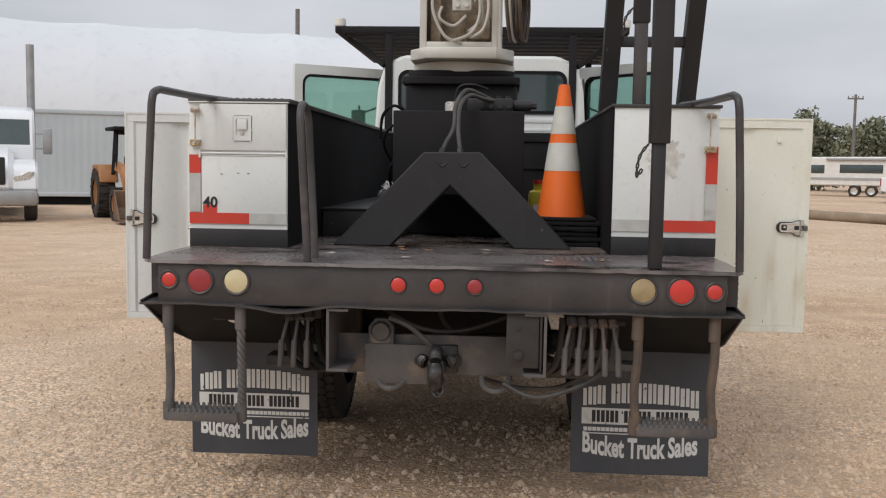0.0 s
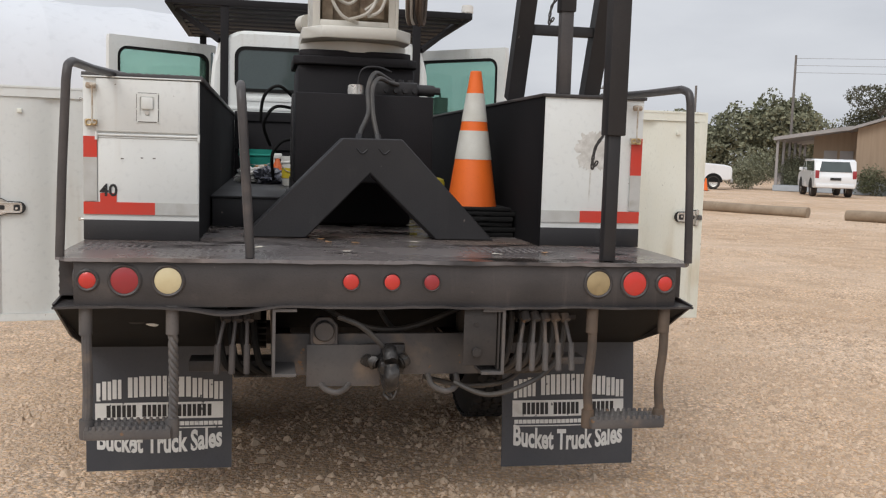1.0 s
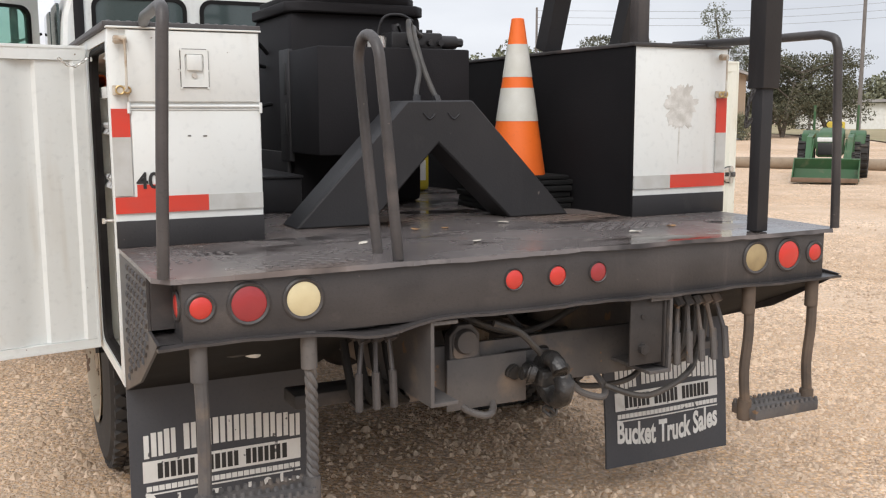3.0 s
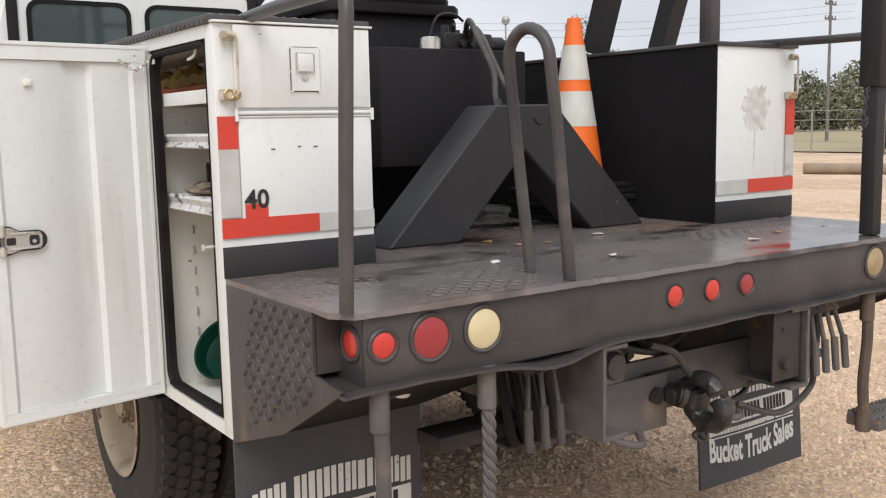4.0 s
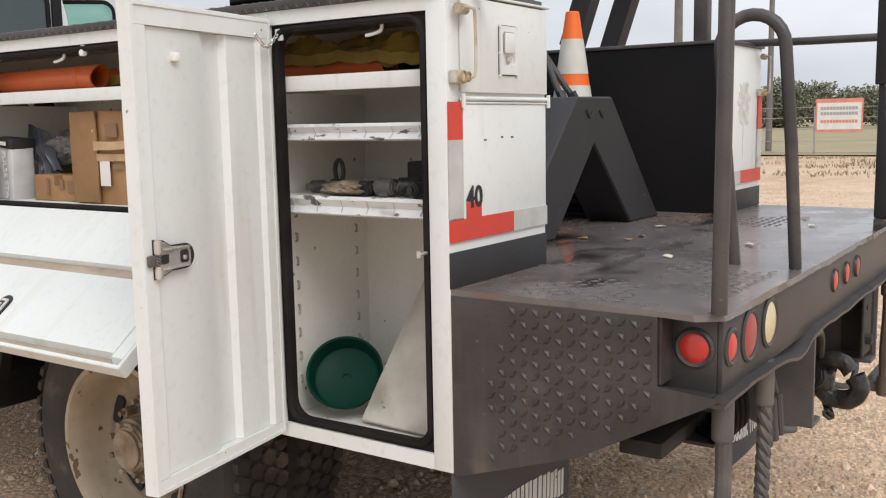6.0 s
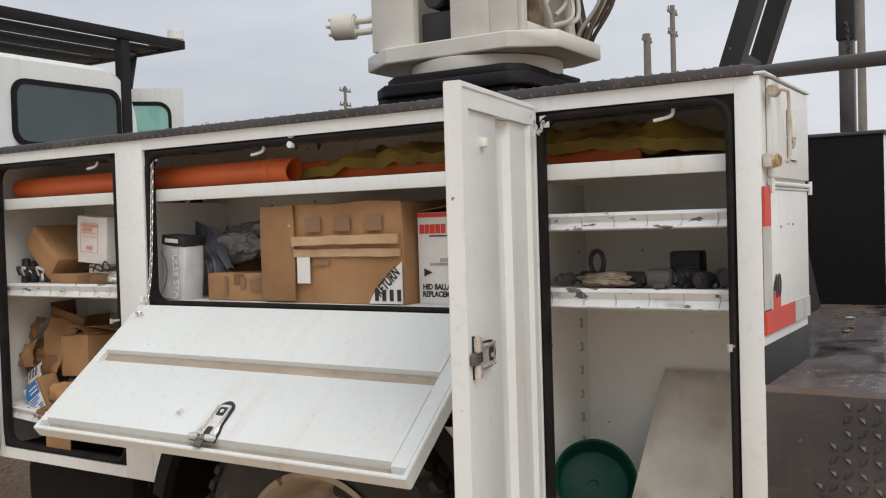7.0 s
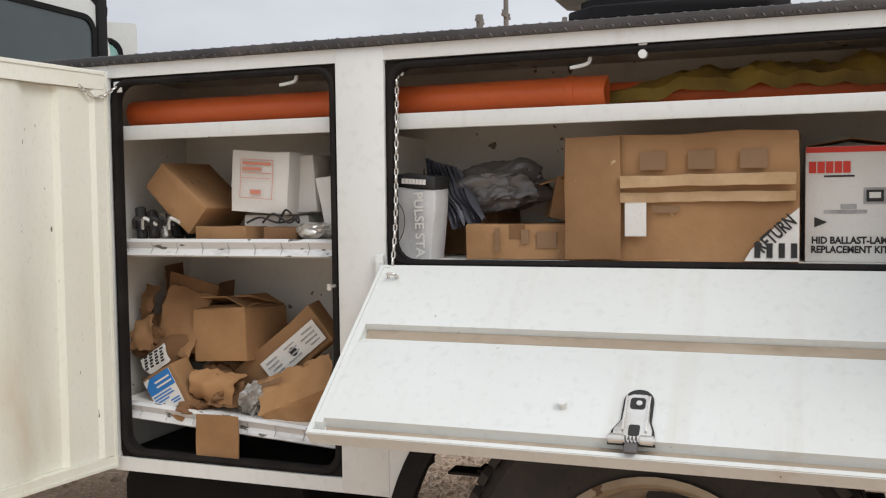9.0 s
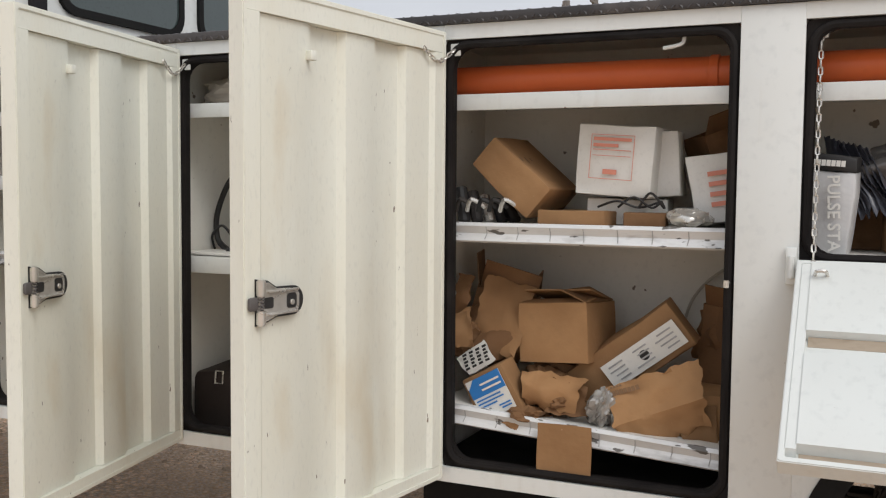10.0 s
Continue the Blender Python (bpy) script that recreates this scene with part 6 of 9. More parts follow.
    box(b, (-0.76, 4.98, 1.152), (0.76, 5.03, 1.88), 0.004)
    box(b, (-0.76, 4.96, 1.55), (0.76, 4.99, 1.58))
    box(b, (-0.76, 4.96, 1.80), (0.76, 4.99, 1.86))
    part("bulkhead", b, WALLBLACK, truck, "black bulkhead behind the cab")


bumper_and_deck()
grab_rails()
boom_rest()
near_cabinet()
seals()
near_shelves()
drop_lid()
near_doors()
rear_faces()
far_cabinet()
a_frame()
wheels()
underside()
steps()
mud_flaps()
cab()

# ---- loads on the deck and in the bays ----


def carton(name, size, m, mat, label, tape=True, flaps=(), crush=0.006, seed=1.0, category="cardboard box"):
    """A carton, local origin at the middle of its base; x deep, y wide, z high. flaps: (side, length, degrees) for open top flaps."""
    dx, dy, dz = size
    top = thing(name, label, category, m=m)
    b = B()
    t = 0.004
    if flaps:
        ring_plate(b, [(-dx / 2, -dy / 2), (dx / 2, -dy / 2), (dx / 2, dy / 2), (-dx / 2, dy / 2)], [(-dx / 2 + t, -dy / 2 + t), (dx / 2 - t, -dy / 2 + t), (dx / 2 - t, dy / 2 - t), (-dx / 2 + t, dy / 2 - t)], 0, dz, "z")
        q = B()
        box(q, (-dx / 2 + t, -dy / 2 + t, 0), (dx / 2 - t, dy / 2 - t, t))
        part("base", q, mat, top)
    else:
        box(b, (-dx / 2, -dy / 2, 0), (dx / 2, dy / 2, dz), 0.004)
    bmesh.ops.subdivide_edges(b, edges=[e for e in b.edges if e.calc_length() > 0.06], cuts=3, use_grid_fill=True)
    for v in b.verts:
        if v.co.z > 0.002:
            v.co += noise.noise_vector(v.co * 7 + Vector((seed * 3.1, seed, 0))) * crush
    part("body", b, mat, top)
    for side, ln, deg in flaps:
        b = B()
        w = dy if side in "fb" else dx
        box(b, (0, -w / 2 + 0.003, -0.0015), (ln, w / 2 - 0.003, 0.0015))
        bmesh.ops.subdivide_edges(b, edges=b.edges[:], cuts=3, use_grid_fill=True)
        wavy(b, 0.004, 6, seed)
        base = {"f": pose(-dx / 2, 0, dz, 0, 0, 180), "b": pose(dx / 2, 0, dz), "l": pose(0, dy / 2, dz, 0, 0, 90), "r": pose(0, -dy / 2, dz, 0, 0, -90)}[side]
        part("flap", b, mat, top, "", base @ pose(0, 0, 0, 0, -deg, 0))
    if tape:
        b = B()
        box(b, (-dx / 2 - 0.0022, -0.02, dz * 0.6), (-dx / 2 - 0.0012, 0.02, dz))
        part("tape", b, DARKCARD, top)
    return top


def patch(parent, name, mat, y0, y1, z0, z1, x, label="", d=0.0012):
    """A flat label on a face that looks towards -x."""
    b = B()
    box(b, (x - d, y0, z0), (x, y1, z1))
    return part(name, b, mat, parent, label)


def words(parent, name, text, size, y, z, x, mat, width=None, label="", spin=0.0, bold=0.0):
    """Writing on a face that looks towards -x."""
    part(name, letters(text, size, 0.0004, width=width, bold=bold), mat, parent, label, Matrix.Translation((x, y, z)) @ pose(0, 0, 0, 0, 0, -90) @ pose(0, 0, 0, 0, spin, 0))


def sheet(corners, seed=0.0, bow=0.02, rough=0.006, jag=0.004, n=14, thick=0.003, crease=()):
    """A bent sheet between four corners, with a ragged rim and creases (place along u, depth)."""
    b = B()
    c = [Vector(p) for p in corners]
    nrm = (c[1] - c[0]).cross(c[3] - c[0]).normalized()
    rows = []
    for i in range(n + 1):
        row = []
        for j in range(n + 1):
            u, v = i / n, j / n
            p = c[0] * (1 - u) * (1 - v) + c[1] * u * (1 - v) + c[2] * u * v + c[3] * (1 - u) * v
            e = min(u, 1 - u, v, 1 - v)
            p += nrm * (bow * 4 * u * (1 - u) + rough * noise.noise(p * 22 + Vector((seed, 0, 0))) + 0.4 * rough * noise.noise(p * 60 + Vector((0, seed, 0))))
            for at, depth in crease:
                p += nrm * depth * max(0.0, 1 - abs(u - at) * 5)
            if e < 0.01:
                p += noise.noise_vector(p * 45 + Vector((0, 0, seed))) * jag
            row.append(b.verts.new(p))
        rows.append(row)
    for i in range(n):
        for j in range(n):
            b.faces.new((rows[i][j], rows[i + 1][j], rows[i + 1][j + 1], rows[i][j + 1]))
    g = bmesh.ops.extrude_face_region(b, geom=b.faces[:])
    for v in [k for k in g["geom"] if isinstance(k, bmesh.types.BMVert)]:
        v.co -= nrm * thick
    bmesh.ops.recalc_face_normals(b, faces=b.faces[:])
    return b


def crumple(size, seed, detail=3, amp=0.35, fold=0.2):
    """A crumpled lump of film, cloth or paper."""
    b = B()
    bmesh.ops.create_icosphere(b, subdivisions=detail, radius=1.0)
    for v in b.verts:
        n = v.co.normalized()
        f = 1 + amp * noise.noise(n * 1.7 + Vector((seed, 0, 0))) + fold * abs(noise.noise(n * 5.0 + Vector((0, seed, 0)))) + fold * 0.5 * noise.noise(n * 11 + Vector((0, 0, seed)))
        v.co = Vector([c * s for c, s in zip(n * f, size)])
        if v.co.z < -size[2] * 0.8:
            v.co.z = -size[2] * 0.8
    return b


FL = 1.3005


def wide_bay():
    c = carton("shipping_box", (0.30, 0.525, 0.300), pose(-1.0, 1.903, FL), CARD, "large brown cardboard shipping box with a torn front", tape=False, crush=0.012)
    xf = -0.152
    b = B()
    box(b, (xf - 0.010, 0.135, 0.006), (xf - 0.004, 0.268, 0.298), 0.001)
    bmesh.ops.subdivide_edges(b, edges=b.edges[:], cuts=4, use_grid_fill=True)
    wavy(b, 0.004, 9, 2)
    part("side_flap", b, CARD, c, "folded side flap")
    for z0, z1 in ((0.140, 0.163), (0.176, 0.203)):
        b = B()
        box(b, (xf - (0.020 if z0 > 0.17 else 0.010), -0.255, z0), (xf - (0.012 if z0 > 0.17 else 0.003), 0.134, z1))
        bmesh.ops.subdivide_edges(b, edges=b.edges[:], cuts=9, use_grid_fill=True)
        wavy(b, 0.004, 14, z0 * 10)
        part("torn_edge", b, TORN, c, "pale torn flap edge")
    for y in (0.06, -0.05, -0.165):
        patch(c, "print_block", BROWNINK, y - 0.03, y + 0.03, 0.215, 0.258, xf - 0.007)
    patch(c, "print_block", BROWNINK, 0.0, 0.06, 0.115, 0.13, xf - 0.007)
    patch(c, "blank_label", PAPER, 0.075, 0.125, 0.06, 0.14, xf - 0.007, "blank white label")
    b = B()
    prism(b, [(-0.262, 0.004), (-0.262, 0.125), (-0.215, 0.085), (-0.16, 0.03), (-0.145, 0.004)], xf - 0.011, xf - 0.008, "x")
    pl = part("paper_note", b, PAPER, c, "torn white note with marker writing")
    words(pl, "handwriting", "RETURN", 0.042, -0.213, 0.066, xf - 0.0125, INK, 0.098, "handwritten word RETURN", -44, 0.0012)
    b = B()
    for i in range(4):
        box(b, (xf - 0.0128, -0.258 + 0.026 * i, 0.012), (xf - 0.0118, -0.245 + 0.026 * i, 0.045))
    part("handwriting", b, INK, pl)
    for y0, w, h, d, sm in ((1.628, 0.197, 0.262, 0.15, 1.0), (1.423, 0.135, 0.203, 0.15, 0.7)):
        a = thing("ballast_kit_box", "white and red printed lamp kit carton with its top popped open", "box", m=pose(-1.02, y0 - w / 2, FL), group="lamp kit cartons")
        b = B()
        box(b, (-d / 2, -w / 2, 0), (d / 2, w / 2, h), 0.002)
        part("body", b, PAPER, a)
        for s in (-1, 1):
            b = B()
            box(b, (-d / 2, 0, -0.001), (d / 2, w * 0.52, 0.001))
            part("top_flap", b, DARKCARD, a, "popped brown top flap", pose(0, -s * w / 2, h + 0.002) @ pose(0, 0, 0, s * 9 if s > 0 else 9, 0, 0 if s > 0 else 180))
        x = -d / 2 - 0.0004
        patch(a, "red_band", LABELRED, -w / 2 + 0.001, w / 2 - 0.001, h - 0.014, h - 0.001, x)
        b = B()
        glyph_bars(b, -0.045 * sm, 0.045 * sm, -0.013 * sm, 0.013 * sm, 5)
        part("brand_mark", b, LABELRED, a, "red brand mark, not lettered", Matrix.Translation((x - 0.0008, w * 0.24, h * 0.82)) @ pose(0, 0, 0, 0, 0, -90))
        patch(a, "small_print", INK, -0.005, w * 0.30, h * 0.735, h * 0.75, x)
        k = 0.5 if sm < 1 else 0.0
        patch(a, "picture", GREYINK, -w * 0.36, -w * 0.12, h * 0.50, h * 0.64, x, "printed picture of a lamp ballast")
        patch(a, "picture", GREYINK, -w * 0.16, w * 0.30, h * 0.42, h * 0.45, x)
        patch(a, "picture", INK, -w * 0.33, -w * 0.15, h * 0.52, h * 0.62, x - 0.0014)
        patch(a, "picture", PAPER, -w * 0.30, -w * 0.18, h * 0.55, h * 0.60, x - 0.0028)
        patch(a, "picture", GREYINK, -w * 0.05, w * 0.12, h * 0.46, h * 0.50, x)
        b = B()
        prism(b, [(w * 0.40, h * 0.30), (w * 0.40, h * 0.39), (w * 0.26, h * 0.345)], x - 0.0012, x, "x")
        part("print_arrow", b, INK, a)
        if sm == 1.0:
            words(a, "lettering", "HID BALLAST-LAMP", 0.022, 0.0, h * 0.185, x - 0.0006, INK, w * 0.86, "bold words HID BALLAST-LAMP REPLACEMENT KIT", bold=0.0008)
            words(a, "lettering", "REPLACEMENT KIT", 0.022, 0.005, h * 0.105, x - 0.0006, INK, w * 0.82, bold=0.0008)
        else:
            for z in (0.185, 0.105):
                words(a, "lettering", "HID BALLAST-LAMP" if z > 0.15 else "REPLACEMENT KIT", 0.016, 0.0, h * z, x - 0.0006, INK, w * 0.86, bold=0.0006)
    p = thing("pulse_start_bag", "grey-white lamp carton with a black printed top", "box", m=pose(-1.12, 2.572, FL, 4, 0, -6))
    b = B()
    box(b, (-0.04, -0.060, 0), (0.04, 0.060, 0.185), 0.005)
    bmesh.ops.subdivide_edges(b, edges=b.edges[:], cuts=3, use_grid_fill=True)
    wavy(b, 0.006, 12, 4)
    part("body", b, material("grey_carton", (0.60, 0.60, 0.60), 0.45, 0, (0.44, 0.44, 0.45), 9.0, 0.002, 30, (0.2, (0.28, 0.28, 0.28), 14.0)), p)
    b = B()
    box(b, (-0.043, -0.063, 0.183), (0.043, 0.063, 0.216), 0.004)
    bmesh.ops.subdivide_edges(b, edges=b.edges[:], cuts=3, use_grid_fill=True)
    wavy(b, 0.007, 22, 2)
    part("lid", b, INK, p, "black crumpled top")
    b = B()
    glyph_bars(b, -0.035, 0.035, 0.193, 0.206, 7, y=-0.001)
    part("brand_mark", b, PAPER, p, "", Matrix.Translation((-0.0495, -0.004, 0)) @ pose(0, 0, 0, 0, 0, -90))
    words(p, "lettering", "PULSE STA", 0.036, -0.024, 0.092, -0.0485, PAPER, 0.165, "white words PULSE STA", 84, 0.0006)
    b = B()
    tube(b, curve_points([(-0.05, 0.052, 0.16), (-0.052, 0.02, 0.12), (-0.052, 0.018, 0.07), (-0.05, 0.045, 0.02)], 8), 0.0012, 5)
    part("strap", b, INK, p)
    s = carton("lamp_box", (0.2, 0.27, 0.088), pose(-1.03, 2.305, FL, 0, 0, 3), CARD, "small brown printed cardboard box", crush=0.005, seed=4)
    b = B()
    glyph_bars(b, -0.03, 0.03, -0.006, 0.006, 5)
    part("print_block", b, BROWNINK, s, "", Matrix.Translation((-0.108, 0.05, 0.05)) @ pose(0, 0, 0, 0, 0, -90) @ pose(0, 0, 0, 0, 90, 0))
    patch(s, "print_block", BROWNINK, -0.10, -0.05, 0.03, 0.07, -0.1045)
    patch(s, "print_block", BROWNINK, -0.03, -0.01, 0.04, 0.075, -0.1045)
    carton("cardboard_box", (0.16, 0.22, 0.13), pose(-0.86, 2.50, FL, 0, 0, -10), DARKCARD, "dark brown cardboard box behind others", crush=0.01, seed=8)
    bag = thing("plastic_bag", "crumpled silvery grey plastic bag lying on boxes", "bag", m=pose(-0.97, 2.40, 1.475, -10, 0, 5))
    b = crumple((0.09, 0.135, 0.07), 3.0, 5, 0.32, 0.10)
    wavy(b, 0.012, 16, 2)
    part("body", b, SILVERBAG, bag)
    b = sheet([(-0.07, 0.02, 0.05), (-0.085, -0.10, 0.02), (-0.09, -0.13, -0.04), (-0.08, 0.0, -0.02)], 4.0, 0.01, 0.02, 0.008, thick=0.002)
    part("seam", b, SILVERBAG, bag, "glossy folded seam of the bag")
    b = B()
    rows = []
    for i in range(46):
        u = i / 45
        fold = 0.011 * math.sin(i * 1.15) + 0.006 * noise.noise(Vector((i * 0.7, 2, 0)))
        line = curve_points([(-1.05 + fold, 2.575 - 0.10 * u, 1.565 - 0.035 * u), (-1.06 + fold * 1.3, 2.55 - 0.11 * u, 1.48 - 0.02 * u), (-1.06 + fold, 2.50 - 0.10 * u, 1.392 + 0.012 * math.sin(i * 0.9))], 6)
        rows.append([b.verts.new(p) for p in line])
    for p, q in zip(rows, rows[1:]):
        for j in range(len(p) - 1):
            b.faces.new((p[j], q[j], q[j + 1], p[j + 1]))
    g = bmesh.ops.extrude_face_region(b, geom=b.faces[:])
    for v in [k for k in g["geom"] if isinstance(k, bmesh.types.BMVert)]:
        v.co.x += 0.003
    bmesh.ops.recalc_face_normals(b, faces=b.faces[:])
    wavy(b, 0.012, 18, 5)
    single("plastic_film", b, GREYPLASTIC, "pleated dark plastic film hanging from a bag", "plastic film")
    carton("torn_box", (0.12, 0.11, 0.10), pose(-0.96, 2.21, FL + 0.09, 15, 0, 20), CARD, "torn cardboard box with a printed label", flaps=(("f", 0.06, 20), ("l", 0.05, -30)), crush=0.014, seed=11)


def top_shelf():
    z = 1.669
    b = B()
    r = 0.039
    lathe(b, [(r - 0.004, 0), (r, 0), (r, 0.085), (r - 0.001, 0.09), (r - 0.001, 1.38), (r - 0.004, 1.38), (r - 0.006, 0.0)], (-1.10, 2.08, z + r + 0.003), "y", 32)
    for v in b.verts:
        if v.co.y < 2.12:
            v.co.z += 0.006 * math.sin((v.co.x + 1.1) * 40)
            v.co.y += 0.008 * noise.noise(v.co * 20)
    ot = thing("orange_tube", "long orange plastic line guard tube on the top shelf", "tube")
    part("pipe", b, ORANGE, ot)
    for y0 in (2.155, 2.80):
        b = B()
        lathe(b, [(r - 0.0005, 0), (r + 0.0028, 0.003), (r + 0.0028, 0.02), (r - 0.0005, 0.025)], (-1.10, y0, z + r + 0.003), "y", 32)
        part("collar", b, ORANGE, ot)
    b = B()
    lathe(b, [(r - 0.006, 0), (r - 0.002, 0), (r - 0.002, 1.65), (r - 0.006, 1.65), (r - 0.006, 0)], (-0.985, 0.98, z + r - 0.001), "y", 28)
    single("orange_tube", b, ORANGE, "orange plastic tube lying behind another", "tube")
    b = B()
    n, k = 130, 20
    g = []
    for i in range(n + 1):
        row = []
        for j in range(k + 1):
            u, v = i / n, j / k
            y = 0.68 + 1.42 * u
            x = -1.06 + 0.27 * v
            h = 0.05 + 0.045 * abs(noise.noise(Vector((y * 5, v * 3, 2)))) + 0.022 * noise.noise(Vector((y * 17, v * 9, 7))) - 0.03 * abs(noise.noise(Vector((y * 11, v * 14, 4)))) + 0.008 * noise.noise(Vector((y * 45, v * 26, 1)))
            h *= math.sin(math.pi * min(1, v * 1.05 + 0.12)) ** 0.5 * min(1, 6 * u, 5 * (1 - u) + 0.2)
            row.append(b.verts.new((x, y, z + 0.035 + h * 0.95 + 0.03 * v)))
        g.append(row)
    for i in range(n):
        for j in range(k):
            b.faces.new((g[i][j], g[i + 1][j], g[i + 1][j + 1], g[i][j + 1]))
    e = bmesh.ops.extrude_face_region(b, geom=b.faces[:])
    for v in [q for q in e["geom"] if isinstance(q, bmesh.types.BMVert)]:
        v.co.z -= 0.03
    bmesh.ops.recalc_face_normals(b, faces=b.faces[:])
    single("yellow_tarp", b, YELLOWCLOTH, "folded dirty yellow tarpaulin on the top shelf", "tarpaulin")


def carton_bay():
    z = 1.350
    c = carton("cardboard_box", (0.22, 0.098, 0.203), Matrix.Translation((-1.035, 3.217, 1.400)) @ pose(0, 0, 0, -48.6, 0, -4), CARD, "plain brown cardboard box lying tilted on its corner", tape=False, seed=2)
    for y, w_ in ((0.012, 0.012), (-0.004, 0.02), (-0.02, 0.014)):
        b = B()
        box(b, (-0.06 + 2 * y, -0.0505, 0.12 - w_), (-0.055 + 2 * y, -0.0495, 0.12))
        part("print_block", b, BROWNINK, c)
    w = carton("white_carton", (0.14, 0.192, 0.172), pose(-1.04, 3.043, z + 0.072, 4, 0, -6), PAPER, "scuffed white carton with a faded red shipping label", tape=False, crush=0.006, seed=5)
    b = B()
    ring_plate(b, [(0.06, 0.148), (-0.05, 0.148), (-0.05, 0.04), (0.06, 0.04)], [(0.0585, 0.1465), (-0.0485, 0.1465), (-0.0485, 0.0415), (0.0585, 0.0415)], -0.0775, -0.0767, "x")
    part("label_frame", b, PALERED, w)
    for y0, y1, z0, z1 in ((-0.042, 0.054, 0.133, 0.141), (-0.01, 0.054, 0.118, 0.126), (-0.042, 0.054, 0.110, 0.112), (-0.042, 0.054, 0.096, 0.0975), (-0.01, 0.025, 0.052, 0.064)):
        patch(w, "faded_print", PALERED, y0, y1, z0, z1, -0.0762)
    carton("white_carton", (0.13, 0.06, 0.16), pose(-1.0, 2.925, z + 0.072, -3, 0, 4), PAPER, "white carton sleeve leaning on another", tape=False, crush=0.006, seed=6)
    carton("white_carton", (0.16, 0.20, 0.066), pose(-0.98, 3.03, z, 0, 0, 5), PAPER, "flat white carton under another", tape=False, crush=0.006, seed=7)
    w = carton("white_carton", (0.14, 0.135, 0.16), pose(-1.02, 2.79, z + 0.015, -9, 0, 6), PAPER, "worn white carton with a faded red label", tape=False, crush=0.008, seed=9)
    for i in range(4):
        patch(w, "faded_print", PALERED, -0.06, 0.025, 0.11 - 0.024 * i, 0.121 - 0.024 * i, -0.0765)
    carton("cardboard_box", (0.16, 0.15, 0.09), pose(-0.88, 2.80, z + 0.16, -20, 0, 30), DARKCARD, "open brown box at the back of the shelf", flaps=(("f", 0.07, 40), ("r", 0.06, 60)), seed=12)
    carton("cardboard_tray", (0.14, 0.17, 0.036), pose(-1.10, 3.13, z, 0, 0, -4), CARD, "low torn cardboard tray", tape=False, crush=0.008, seed=13)
    carton("small_carton", (0.08, 0.10, 0.034), pose(-1.11, 2.965, z, 0, 0, 7), DARKCARD, "small brown carton of parts", tape=False, crush=0.005, seed=14)
    b = crumple((0.05, 0.05, 0.024), 5.0, 3)
    single("cable_clamp", b, CHROME, "tangled metal clamps and wire", "hardware", m=pose(-1.13, 2.86, z + 0.022))
    for i in range(5):
        k = thing("pipe_clamp", "dark metal pipe clamp lying in a heap", "hardware", group="heap of clamps")
        b = B()
        rod(b, (-1.12 + 0.02 * i, 3.43 - 0.028 * i, z), (-1.10 + 0.02 * i, 3.45 - 0.024 * i, z + 0.09 - 0.011 * i), 0.016, 10, bev=0.003)
        part("body", b, (INK, UNDER, CHROME)[i % 3], k)
        b = B()
        tube(b, curve_points([(-1.13, 3.45 - 0.03 * i, z + 0.03), (-1.15, 3.43 - 0.03 * i, z + 0.06), (-1.13, 3.40 - 0.03 * i, z + 0.04)], 5), 0.006, 6)
        part("band", b, (UNDER, CHROME, INK)[i % 3], k)
    b = B()
    for k in range(3):
        tube(b, curve_points([(-1.12, 3.08 - 0.05 * k, z + 0.045), (-1.13, 3.03 - 0.04 * k, z + 0.06 + 0.01 * k), (-1.12, 2.98 - 0.03 * k, z + 0.045), (-1.10, 2.93, z + 0.06)], 6), 0.003, 6)
    single("wire_leads", b, INK, "loose black wire leads", "wire")
    # lower heap, on the fallen shelf
    fz = 0.868
    c = carton("cardboard_box", (0.19, 0.188, 0.150), pose(-0.995, 3.183, 0.992, -4, 3, -7), CARD, "brown cardboard box with loosely shut top flaps", tape=False, flaps=(("b", 0.16, 168), ("r", 0.075, 152), ("f", 0.07, 172)), crush=0.007, seed=15)
    carton("cardboard_box", (0.16, 0.20, 0.11), pose(-0.96, 3.17, fz, 0, 0, 8), DARKCARD, "crushed brown box under the heap", tape=False, crush=0.02, seed=25)
    c = carton("long_carton", (0.07, 0.35, 0.125), Matrix.Translation((-1.02, 2.98, 0.966)) @ pose(0, 0, 0, -38, -8, 0), CARD, "long flat cardboard carton leaning with a white label", tape=False, crush=0.011, seed=16)
    patch(c, "white_label", PAPER, -0.165, 0.06, 0.018, 0.085, -0.0435, "white label with fine print")
    rnd = random.Random(8)
    for i in range(4):
        for y0 in (-0.15, -0.075, 0.0):
            patch(c, "fine_print", GREYINK, y0, y0 + rnd.uniform(0.03, 0.055), 0.030 + 0.013 * i, 0.034 + 0.013 * i, -0.0455)
    b = B()
    rod(b, (-0.0458, -0.055, 0.05), (-0.0448, -0.055, 0.05), 0.013, 16)
    part("print_seal", b, INK, c, "round black printed seal")
    carton("cardboard_box", (0.15, 0.16, 0.17), pose(-0.93, 3.42, fz + 0.12, 16, 0, 14), DARKCARD, "torn open brown box with raised flaps", flaps=(("l", 0.09, 70), ("f", 0.08, 75), ("r", 0.08, 100)), crush=0.016, seed=27)
    carton("cardboard_box", (0.14, 0.12, 0.22), pose(-0.90, 2.80, fz + 0.06, 8, 0, -12), DARKCARD, "upright rust-brown box with a torn label", flaps=(("f", 0.06, 60), ("r", 0.05, 80)), crush=0.012, seed=28)
    q = B()
